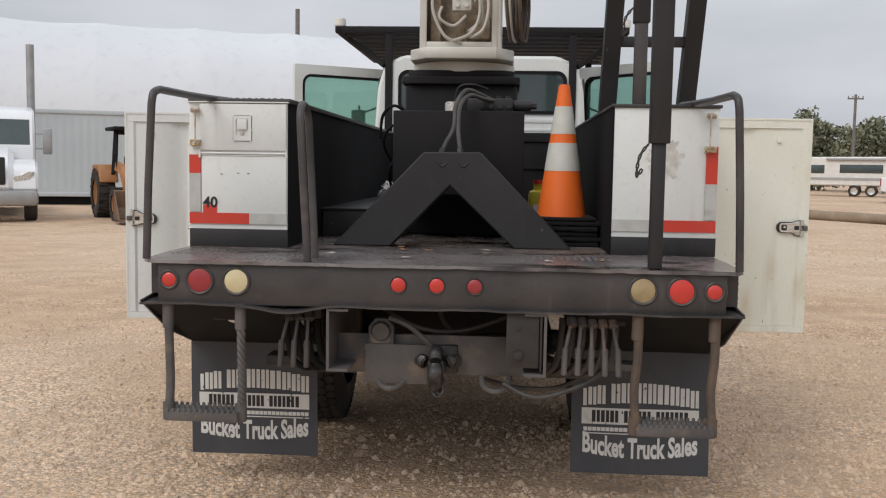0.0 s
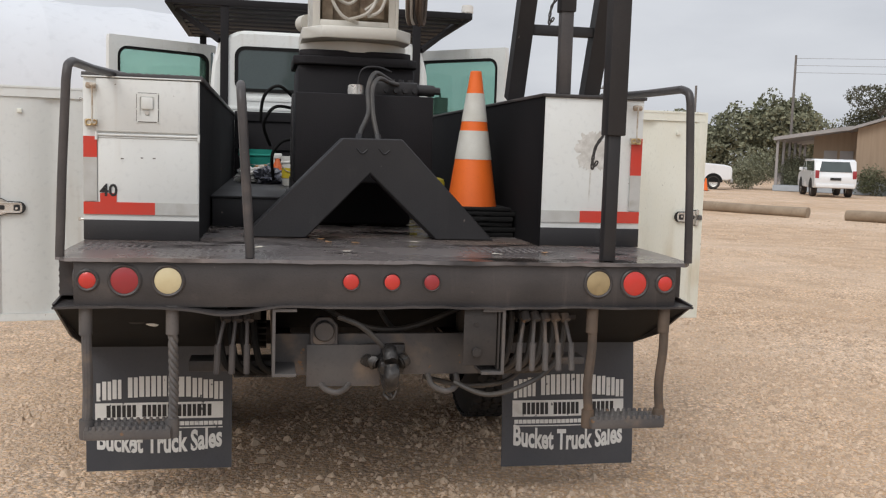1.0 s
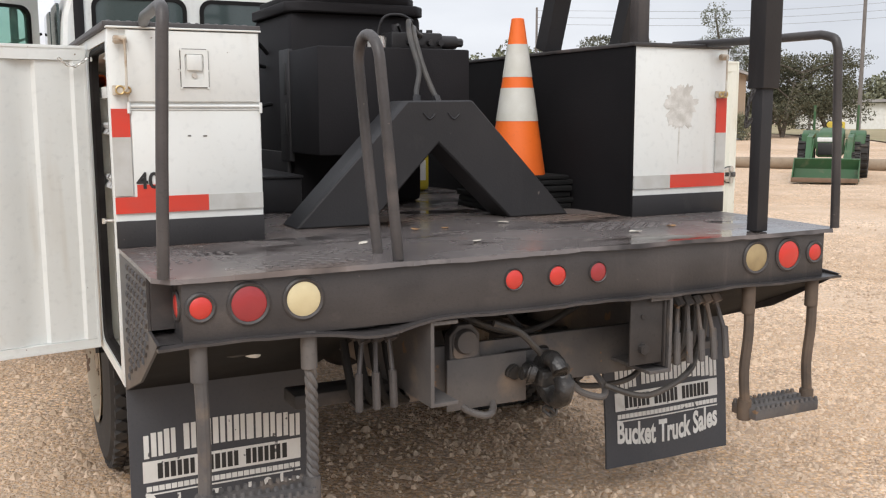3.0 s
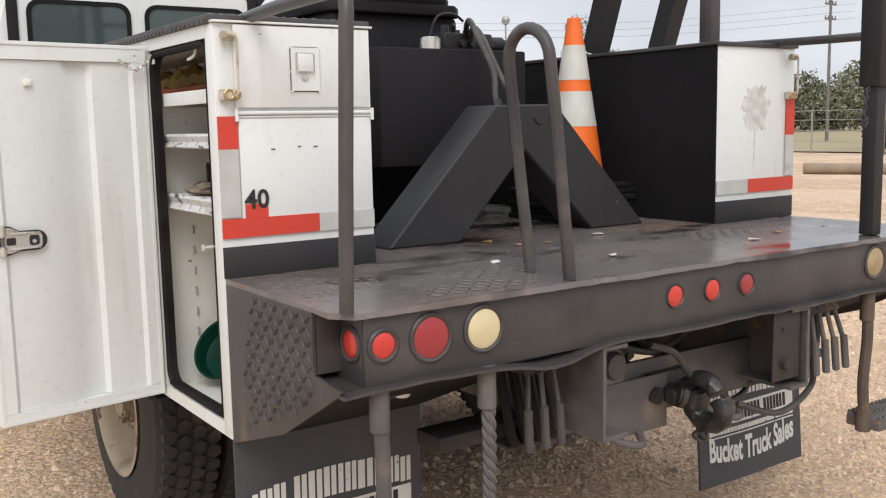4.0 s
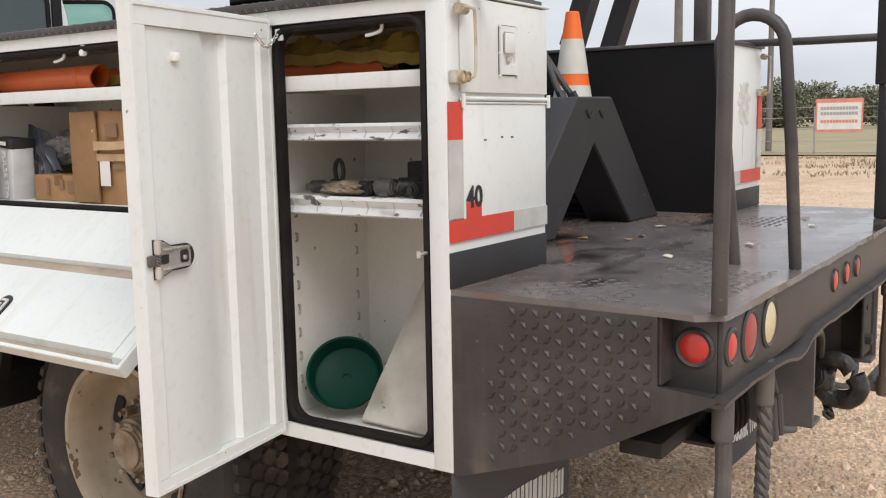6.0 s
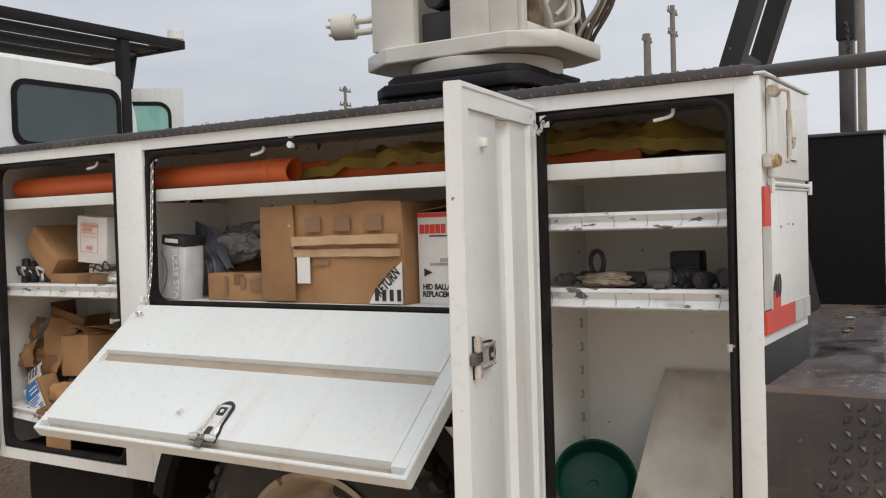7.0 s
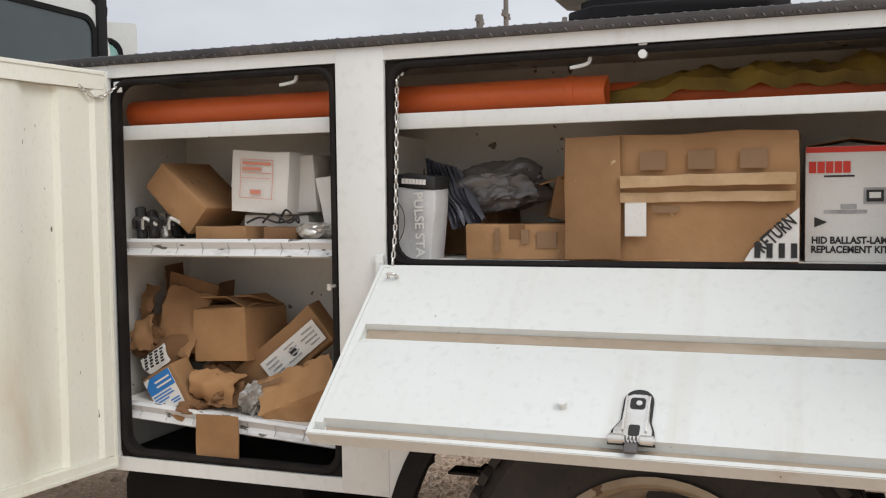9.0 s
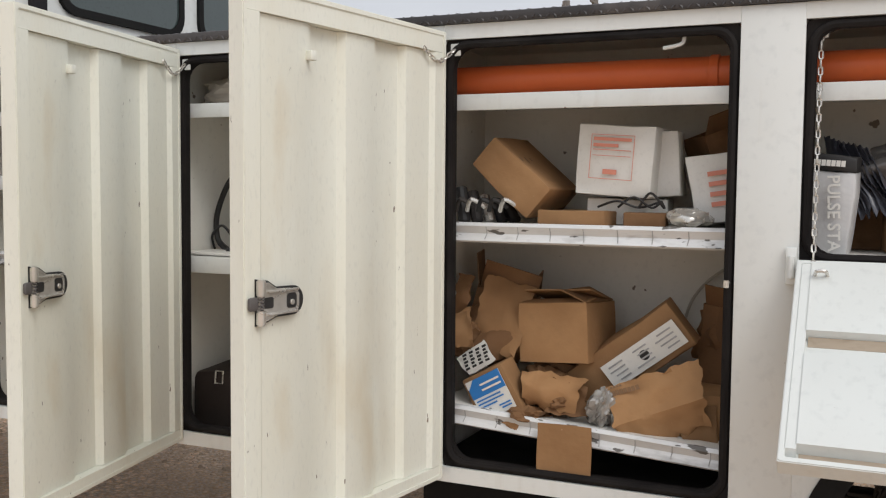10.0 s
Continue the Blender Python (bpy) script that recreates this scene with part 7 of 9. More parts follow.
    tube(q, curve_points([(-0.80, 2.93, 1.02), (-0.80, 2.90, 1.14), (-0.81, 2.83, 1.22), (-0.82, 2.74, 1.26)], 8), 0.004, 8)
    single("grey_hose", q, PALEHOSE, "thin grey hose curving up the bay wall", "hose")
    f = thing("flattened_carton", "torn flattened cardboard carton with dark print", "cardboard box")
    part("sheet", sheet([(-1.14, 3.05, 0.955), (-1.15, 2.99, 0.80), (-1.13, 2.80, 0.885), (-1.12, 2.83, 1.04)], 3.0, 0.022, 0.012, 0.012, 18, crease=((0.55, 0.012),)), CARD, f)
    part("flap", sheet([(-1.128, 2.885, 0.90), (-1.125, 2.845, 0.815), (-1.11, 2.775, 0.80), (-1.115, 2.79, 0.935)], 7.0, 0.012, 0.01, 0.006, 10), CARD, f, "brown folded end flap")
    b = B()
    glyph_bars(b, -0.03, 0.04, -0.006, 0.006, 7)
    glyph_bars(b, -0.03, 0.0, 0.012, 0.017, 4)
    part("print_block", b, BROWNINK, f, "", Matrix.Translation((-1.153, 3.0, 0.955)) @ pose(0, 0, 0, 0, 0, -90) @ pose(0, 0, 0, 0, -20, 0))
    for label, cs, sd, bw in (("tall torn brown carton side standing in the heap", [(-1.03, 3.40, 1.21), (-1.06, 3.43, 1.05), (-1.10, 3.30, 0.99), (-0.99, 3.275, 1.175)], 11.0, 0.02),
                              ("curled brown carton flap at the bay wall", [(-1.05, 3.475, 1.21), (-1.06, 3.485, 1.09), (-1.07, 3.44, 1.10), (-1.04, 3.435, 1.20)], 12.0, 0.03),
                              ("torn brown carton flap leaning out", [(-1.10, 3.475, 1.10), (-1.13, 3.48, 1.02), (-1.12, 3.40, 1.03), (-1.09, 3.43, 1.13)], 13.0, 0.015),
                              ("long folded brown wrapper leaning in the heap", [(-1.09, 3.43, 1.03), (-1.11, 3.40, 0.97), (-1.05, 3.26, 1.03), (-1.02, 3.27, 1.14)], 14.0, 0.02),
                              ("torn brown carton scrap under a box", [(-1.11, 3.27, 0.975), (-1.15, 3.25, 0.90), (-1.16, 3.12, 0.885), (-1.10, 3.10, 0.965)], 15.0, 0.03),
                              ("pointed scrap of torn brown carton", [(-1.13, 3.18, 0.965), (-1.17, 3.19, 0.89), (-1.17, 3.08, 0.885), (-1.13, 3.10, 0.945)], 16.0, -0.02),
                              ("torn brown carton scrap on the shelf edge", [(-1.16, 3.34, 0.868), (-1.195, 3.27, 0.835), (-1.19, 3.20, 0.835), (-1.14, 3.22, 0.885)], 17.0, 0.01)):
        single("carton_scrap", sheet(cs, sd, bw, 0.012, 0.010, 12), CARD if sd % 2 else DARKCARD, label, "cardboard", group="torn carton scraps")
    carton("cardboard_box", (0.16, 0.17, 0.14), pose(-1.03, 2.82, 0.80 + 0.01, 0, 0, 14), CARD, "brown cardboard box leaning in the corner", tape=False, crush=0.012, seed=18)
    c = carton("lamp_carton", (0.075, 0.13, 0.128), Matrix.Translation((-1.125, 3.300, 0.862)) @ pose(0, 0, 0, -29, -4, -5), CARD, "small brown carton with a blue and white label", tape=False, crush=0.004, seed=19)
    patch(c, "label", PAPER, -0.052, 0.052, 0.012, 0.118, -0.0400, "blue and white product label")
    b = B()
    prism(b, [(-0.052, 0.070), (-0.052, 0.118), (0.028, 0.118), (0.052, 0.096), (0.052, 0.070)], -0.0425, -0.0415, "x")
    part("blue_band", b, BLUEINK, c)
    b = B()
    prism(b, [(0.030, 0.1185), (0.0525, 0.1185), (0.0525, 0.098)], -0.0436, -0.0427, "x")
    part("label_corner", b, PAPER, c)
    for i in range(9):
        patch(c, "barcode_bar", INK, 0.015 + 0.0036 * i, 0.0172 + 0.0036 * i, 0.016, 0.036, -0.0418)
    for z0, y0, y1 in ((0.060, -0.03, 0.045), (0.051, -0.035, 0.045), (0.042, -0.01, 0.045), (0.030, -0.045, -0.01), (0.022, -0.045, -0.015)):
        patch(c, "fine_print", BLUEINK, y0, y1, z0, z0 + 0.004, -0.0418)
    for z0 in (0.096, 0.082):
        patch(c, "fine_print", PAPER, -0.045, 0.015, z0, z0 + 0.005, -0.0432)
    b = B()
    box(b, (-1.224, 3.060, 0.738), (-1.220, 3.192, 0.872))
    bmesh.ops.subdivide_edges(b, edges=b.edges[:], cuts=4, use_grid_fill=True)
    wavy(b, 0.005, 8, 6)
    f = thing("box_flap", "loose brown cardboard flap hanging over the bay sill", "cardboard")
    part("sheet", b, CARD, f)
    for sx, sy, sz, s, x, y, zz, rx in ((0.07, 0.08, 0.075, 1.5, -1.02, 3.43, 1.03, 20), (0.06, 0.06, 0.09, 2.5, -0.94, 3.36, 1.09, -20), (0.06, 0.06, 0.04, 3.5, -1.05, 3.22, 0.93, 10), (0.06, 0.06, 0.032, 4.5, -1.10, 3.17, 0.905, 0), (0.05, 0.06, 0.07, 6.5, -0.92, 2.80, 1.06, 0), (0.05, 0.05, 0.022, 7.5, -1.15, 3.24, 0.868, 0)):
        bb = crumple((sx, sy, sz), s, 4, 0.55, 0.28)
        single("crumpled_paper", bb, DARKCARD, "crumpled brown packing paper in the heap", "packing paper", group="crumpled packing paper", m=pose(x, y, zz, rx, 10, 0))
    sg = thing("instruction_sheet", "crumpled white instruction sheet with black print", "paper")
    part("sheet", sheet([(-1.12, 3.452, 0.992), (-1.14, 3.405, 0.955), (-1.13, 3.335, 1.0), (-1.10, 3.382, 1.045)], 5.0, 0.008, 0.006, 0.003, 10, 0.0012), PAPER, sg)
    for i in range(5):
        q = B()
        for k in range(4):
            box(q, (-0.0008, -0.042 + 0.02 * k + 0.003 * (i % 2), -0.022 + 0.010 * i), (0.0008, -0.030 + 0.02 * k, -0.016 + 0.010 * i))
        part("print_line", q, INK, sg, "", Matrix.Translation((-1.139, 3.393, 0.999)) @ pose(0, 0, 0, -32, 24, -12))
    single("plastic_wrap", crumple((0.03, 0.028, 0.05), 17.0, 4, 0.5, 0.4), material("silvery_film", (0.42, 0.41, 0.39), 0.14, 0.3, (0.2, 0.18, 0.16), 30.0, 0.003, 40), "crumpled silvery plastic wrap among torn cardboard", "plastic wrap", m=pose(-1.15, 3.055, 0.905, 20, -15, 10))


def rear_bay():
    # shallow green pan leaning on the wall
    b = B()
    lathe(b, [(0.0, 0.0), (0.018, 0.0), (0.019, 0.006), (0.12, 0.006), (0.13, 0.012), (0.147, 0.075), (0.155, 0.08), (0.157, 0.074), (0.15, 0.068), (0.134, 0.0), (0.12, -0.006), (0.0, -0.006)], (0, 0, 0), "z", 44)
    single("green_pan", b, GREEN, "round dark green plastic pan leaning in the bay", "pan", m=Matrix.Translation((-1.03, 1.131, 0.817)) @ pose(0, 0, 0, 0, -54, 32) @ Matrix.Diagonal((0.70, 0.70, 0.70, 1)))
    b = B()
    box(b, (-0.009, -0.145, 0), (0.009, 0.145, 0.485), 0.003)
    bmesh.ops.subdivide_edges(b, edges=b.edges[:], cuts=3, use_grid_fill=True)
    wavy(b, 0.003, 6, 2)
    single("grey_board", b, BOARD, "stained grey board leaning against the bay wall", "board", m=Matrix.Translation((-1.105, 0.872, 0.728)) @ pose(0, 0, 0, 1, 40.5, 0))
    z = 1.356
    b = crumple((0.07, 0.085, 0.02), 8.0, 4)
    single("work_glove", b, GLOVE, "worn tan leather work glove on the shelf", "glove", m=pose(-1.10, 1.03, z + 0.018))
    b = B()
    tube(b, curve_points([(-1.1 + 0.03 * math.cos(t) * 0.3, 1.075 + 0.022 * math.cos(t), z + 0.062 + 0.03 * math.sin(t)) for t in [0.785 * i for i in range(8)]], 4, True), 0.006, 8, True)
    rod(b, (-1.1, 1.075, z), (-1.1, 1.075, z + 0.034), 0.012, 8)
    single("eye_bolt", b, INK, "black forged eye bolt", "hardware")
    b = B()
    box(b, (-0.03, -0.04, 0), (0.03, 0.04, 0.085), 0.006)
    single("black_case", b, INK, "small black plastic case", "case", m=pose(-0.98, 0.875, z))
    for i, (x, y, s) in enumerate(((-1.12, 0.90, 0.03), (-1.10, 0.84, 0.032), (-1.13, 0.79, 0.026), (-1.09, 0.75, 0.03), (-1.12, 0.965, 0.026), (-1.05, 1.12, 0.024), (-1.08, 1.17, 0.022))):
        b = B()
        rod(b, (0, -s, s * 0.8), (0, s, s * 0.8), s * 0.75, 14, bev=0.004)
        rod(b, (0, -s * 1.5, s * 0.8), (0, s * 1.3, s * 0.8), s * 0.4, 10)
        box(b, (-s * 0.6, -s * 0.5, 0), (s * 0.6, s * 0.5, s * 0.5), 0.003)
        single("pipe_fitting", b, (HITCH, GREASE, UNDER)[i % 3], "greasy metal pipe fitting on the shelf", "hardware", group="loose pipe fittings", m=pose(x, y, z, 0, 0, 40 * i))


def front_bays():
    z = 1.237
    b = B()
    tube(b, curve_points([(-0.98, 4.20, z + 0.24), (-1.0, 4.25, z + 0.22), (-1.0, 4.30, z + 0.12), (-1.0, 4.30, z + 0.04), (-1.02, 4.25, z + 0.008), (-1.08, 4.20, z + 0.008)], 8), 0.009, 8)
    single("black_cable", b, INK, "loop of thick black cable on the shelf", "cable")
    b = B()
    tube(b, curve_points([(-1.0, 4.31, z + 0.004), (-1.02, 4.305, z + 0.05), (-1.0, 4.285, z + 0.08), (-1.0, 4.25, z + 0.05), (-1.05, 4.20, z + 0.006)], 8), 0.004, 6)
    single("thin_cable", b, INK, "thin black wire looped on the shelf", "wire")
    b = B()
    box(b, (-1.16, 4.08, z), (-1.0, 4.305, z + 0.008), 0.002)
    wavy(b, 0.004, 8, 1)
    single("paper_pad", b, PAPER, "loose printed papers lying on the shelf", "paper")
    b = B()
    box(b, (-1.0, 4.10, z + 0.01), (-0.86, 4.235, z + 0.085), 0.01)
    single("plastic_housing", b, PAPER, "white plastic housing on the shelf", "housing")
    b = B()
    rod(b, (XB - 0.014, 4.31, 1.50), (XB - 0.014, 4.14, 1.50), 0.004, 8)
    tube(b, curve_points([(XB - 0.016, 4.22, 1.50), (XB - 0.018, 4.22, 1.42), (XB - 0.03, 4.19, 1.36), (XB - 0.05, 4.16, 1.35)], 6), 0.008, 8)
    part("wall_hook", b, WHITE, truck, "white painted rod hook on the bay wall")
    bag = thing("tool_bag", "dark brown canvas tool bag with metal buckles in the bay", "bag", m=pose(-0.99, 4.15, 0.722, 0, 0, 6))
    b = B()
    box(b, (-0.14, -0.155, 0), (0.14, 0.155, 0.2), 0.03)
    for v in b.verts:
        v.co.z *= 1.0 - 0.9 * (v.co.y + 0.155) * (v.co.z > 0.1) * 0.5
    wavy(b, 0.012, 6, 3)
    part("body", b, material("dark_brown_canvas", (0.022, 0.014, 0.011), 0.7, bump=0.001), bag)
    for y in (-0.05, 0.06):
        b = B()
        tube(b, [(-0.145, y - 0.012, 0.14), (-0.145, y + 0.012, 0.14), (-0.14, y + 0.012, 0.175), (-0.14, y - 0.012, 0.175)], 0.003, 6, True)
        part("buckle", b, CHROME, bag)
    b = crumple((0.10, 0.13, 0.055), 12.0, 4)
    single("folded_cloth", b, BOARD, "folded grey cloth on the top shelf", "cloth", m=pose(-1.02, 4.17, 1.712))
    for y, zz, s, mt, lb in ((4.62, 1.662, 0.09, CARD, "brown box on a shelf"), (4.55, 1.462, 0.07, LABELRED, "red tin on a shelf"), (4.6, 1.222, 0.08, UNDER, "dark tool case on a shelf")):
        b = B()
        box(b, (-1.12, y - s, zz), (-0.95, y + s, zz + s), 0.005)
        single("stored_box", b, mt, lb, "box")


def deck_load():
    # cone on a stack of pads
    for i in range(5):
        b = B()
        box(b, (-0.19, -0.19, 0), (0.19, 0.19, 0.024), 0.006)
        for s in (-1, 1):
            box(b, (s * 0.06, -0.197, 0.006), (s * 0.02, -0.188, 0.018), 0.002)
        single("outrigger_pad", b, RUBBER, "square black outrigger pad in a stack", "pad", group="stack of outrigger pads", m=pose(0.56 + 0.006 * math.sin(i * 2.1), 1.225 + 0.005 * math.cos(i * 3.0), 1.1525 + 0.0262 * i, 0, 0, 2.5 * math.sin(i * 1.7)))
    zc = 1.1525 + 0.0262 * 5
    cone = thing("traffic_cone", "orange traffic cone with two white bands on a stack of pads", "traffic cone", (0.565, 1.21, zc))
    b = B()
    box(b, (-0.17, -0.17, 0), (0.17, 0.17, 0.018), 0.006)
    part("base", b, RUBBER, cone, "black rubber base")
    r = lambda h: 0.131 - (0.131 - 0.028) * h / 0.70
    hs = (0.018, 0.255, 0.400, 0.447, 0.590, 0.700)
    for (h0, h1), mt, nm in zip(zip(hs, hs[1:]), (CONEOR, CONEWH, CONEOR, CONEWH, CONEOR), ("body", "band", "body", "band", "tip")):
        b = B()
        e = 0.0015 if mt is CONEWH else 0.0
        lathe(b, [(r(h0) + e, h0), (r((h0 + h1) / 2) + e, (h0 + h1) / 2), (r(h1) + e, h1), (r(h1) - 0.004, h1 + (0.003 if nm == "tip" else 0)), (r(h1) - 0.006, h1), (r(h0) - 0.006, h0)], (0, 0, 0), "z", 36)
        part(nm, b, mt, cone)
    b = B()
    box(b, (-0.755, 1.45, 1.1525), (-0.365, 4.90, 1.300), 0.006)
    box(b, (-0.763, 1.44, 1.300), (-0.36, 4.92, 1.312), 0.003)
    box(b, (-0.36, 2.42, 1.1525), (-0.10, 4.90, 1.300), 0.006)
    box(b, (-0.36, 2.41, 1.300), (-0.09, 4.92, 1.312), 0.003)
    part("deck_locker", b, BLACK, truck, "low black locker on the deck")
    zt = 1.313
    for x, y, h, rr, mt, lb in ((-0.56, 4.55, 0.24, 0.15, TEAL, "teal plastic bucket"), (-0.29, 3.05, 0.20, 0.092, PAPER, "white plastic bucket with a label")):
        k = thing("bucket", lb + " standing on the locker", "bucket", (x, y, zt))
        b = B()
        lathe(b, [(rr * 0.86, 0), (rr * 0.88, 0.004), (rr * 0.97, h * 0.75), (rr * 1.04, h * 0.78), (rr * 1.04, h * 0.82), (rr, h * 0.84), (rr * 1.02, h), (rr * 0.98, h), (rr * 0.84, 0.01), (0, 0.01)], (0, 0, 0), "z", 32)
        part("body", b, mt, k)
        b = B()
        tube(b, curve_points([(-rr * 1.05, 0, h * 0.8), (-rr * 0.6, -rr * 0.9, h * 0.5), (rr * 0.6, -rr * 0.9, h * 0.5), (rr * 1.05, 0, h * 0.8)], 6), 0.003, 6)
        part("bail", b, CHROME, k)
        if mt is PAPER:
            b = B()
            lathe(b, [(rr * 0.945, 0.05), (rr * 0.955, 0.12)], (0, 0, 0), "z", 32)
            part("label", b, YELLOW, k)
    for x, y, s, mt, lb in ((-0.60, 3.42, 9.0, PAPER, "crumpled white rags"), (-0.52, 3.72, 10.0, BOARD, "crumpled grey rags"), (-0.46, 3.30, 13.0, GREYPLASTIC, "crumpled dark plastic bag"), (-0.50, 3.95, 14.0, CARD, "crumpled pale brown paper")):
        single("rag", crumple((0.085, 0.12, 0.06), s, 4, 0.5, 0.5), mt, lb + " on the locker", "rags", group="rags on the deck locker", m=pose(x, y, zt + 0.05))
    k = thing("spray_bottle", "clear bottle of orange cleaner with a white trigger", "bottle", (-0.40, 3.55, zt))
    b = B()
    lathe(b, [(0.04, 0), (0.045, 0.01), (0.045, 0.11), (0.018, 0.16), (0.014, 0.18), (0, 0.18)], (0, 0, 0), "z", 20)
    part("body", b, ORANGE, k)
    b = B()
    box(b, (-0.035, -0.014, 0.175), (0.03, 0.014, 0.215), 0.006)
    box(b, (-0.03, -0.008, 0.13), (-0.02, 0.008, 0.18), 0.003)
    part("trigger", b, PAPER, k)
    k = thing("yellow_jug", "yellow plastic jug with a white label", "jug", (0.515, 2.30, 1.1525))
    b = B()
    box(b, (-0.10, -0.08, 0), (0.10, 0.08, 0.26), 0.03)
    rod(b, (-0.04, 0, 0.26), (-0.04, 0, 0.30), 0.03, 14)
    part("body", b, YELLOW, k)
    b = B()
    box(b, (-0.07, -0.0825, 0.06), (0.07, -0.081, 0.17))
    part("label", b, PAPER, k)
    b = B()
    rod(b, (-0.04, 0, 0.30), (-0.04, 0, 0.325), 0.034, 14)
    part("cap", b, LABELRED, k)
    rnd = random.Random(5)
    for i in range(14):
        b = B()
        n = 7
        b.faces.new([b.verts.new((0.022 * math.cos(2 * math.pi * j / n) * rnd.uniform(0.5, 1.3), 0.013 * math.sin(2 * math.pi * j / n) * rnd.uniform(0.5, 1.3), 0.002 + rnd.uniform(0, 0.006))) for j in range(n)])
        e = bmesh.ops.extrude_face_region(b, geom=b.faces[:])
        for v in [q for q in e["geom"] if isinstance(q, bmesh.types.BMVert)]:
            v.co.z -= 0.002
        single("paper_scrap", b, (PAPER, BOARD, CARD)[i % 3], "scrap of litter lying on the deck", "litter", group="litter on the deck", m=pose(rnd.uniform(-0.6, 0.75), rnd.uniform(0.12, 0.95) if i % 3 else rnd.uniform(1.05, 1.2), 1.1535, 0, 0, rnd.uniform(0, 360)))


wide_bay()
top_shelf()
carton_bay()
rear_bay()
front_bays()
deck_load()

# ---- yard and distance ----
LEAF = material("olive_leaves", (0.16, 0.165, 0.10), 0.85, 0, (0.215, 0.21, 0.135), 0.6, 0, 3.0, (0.25, (0.11, 0.10, 0.06), 1.5), island=0.35)
PALELEAF = material("dusty_leaves", (0.10, 0.11, 0.06), 0.8, 0, (0.14, 0.14, 0.085), 0.8, 0, 3.0, island=0.35)
MESQUITE = material("dark_olive_leaves", (0.075, 0.078, 0.045), 0.85, 0, (0.115, 0.105, 0.065), 0.7, 0, 3.0, (0.25, (0.05, 0.045, 0.028), 1.5), island=0.35)
BARK = material("grey_bark", (0.13, 0.105, 0.085), 0.9, 0, (0.19, 0.16, 0.13), 5.0, 0.01, 20)
LOGWOOD = material("weathered_log", (0.24, 0.18, 0.125), 0.9, 0, (0.32, 0.25, 0.18), 2.0, 0.01, 12, stretch=(1, 1, 1))
CARWHITE = material("white_car_paint", (0.78, 0.79, 0.80), 0.25, 0, (0.74, 0.75, 0.76), 1.0, 0, 60, coat=0.6)
SIDING = material("tan_siding", (0.34, 0.255, 0.18), 0.85, 0, (0.30, 0.22, 0.155), 0.8, 0.004, 10, (0.1, (0.22, 0.16, 0.11), 1.0), (8, 8, 0.5))
ROOF = material("grey_roof_sheet", (0.36, 0.34, 0.33), 0.6, 0.2, (0.30, 0.28, 0.27), 0.6, 0.003, 5)
SKIRT = material("pale_blue_block", (0.42, 0.46, 0.50), 0.85, 0, (0.36, 0.39, 0.42), 1.0, 0.003, 8)
TENT = material("white_tent_fabric", (0.66, 0.675, 0.70), 0.6, 0, (0.61, 0.625, 0.65), 0.15, 0.01, 1.5)
BOXBLUE = material("pale_blue_container", (0.50, 0.54, 0.56), 0.5, 0, (0.45, 0.49, 0.51), 0.5, 0.002, 12, (0.1, (0.3, 0.27, 0.24), 1.2))
TRACGREEN = material("tractor_green", (0.035, 0.105, 0.04), 0.5, 0, (0.055, 0.105, 0.05), 3.0, 0, 40, (0.34, (0.2, 0.17, 0.11), 4.0))
TRACYEL = material("tractor_yellow", (0.62, 0.45, 0.04), 0.5, 0, (0.5, 0.36, 0.05), 3.0, 0, 40, (0.2, DUST, 4.0))
LOADTAN = material("loader_orange_tan", (0.42, 0.19, 0.07), 0.55, 0, (0.33, 0.15, 0.06), 3.0, 0, 40, (0.25, DUST, 4.0))
RUST = material("worn_bucket_steel", (0.16, 0.105, 0.07), 0.65, 0.4, (0.24, 0.16, 0.11), 4.0, 0.003, 20)
DRYGRASS = material("dry_grass", (0.33, 0.265, 0.155), 0.95, 0, (0.26, 0.225, 0.125), 0.3, 0.02, 6, (0.2, (0.36, 0.28, 0.17), 0.6))
POLEWOOD = material("utility_pole_wood", (0.15, 0.135, 0.125), 0.9, 0, (0.2, 0.18, 0.165), 3.0, 0.004, 15)
FENCEWIRE = material("galvanised_wire", (0.4, 0.4, 0.4), 0.5, 0.6)


def mesh_from(name, verts, faces, mat):
    me = bpy.data.meshes.new(name)
    me.from_pydata(verts, [], faces)
    me.materials.append(mat)
    return me


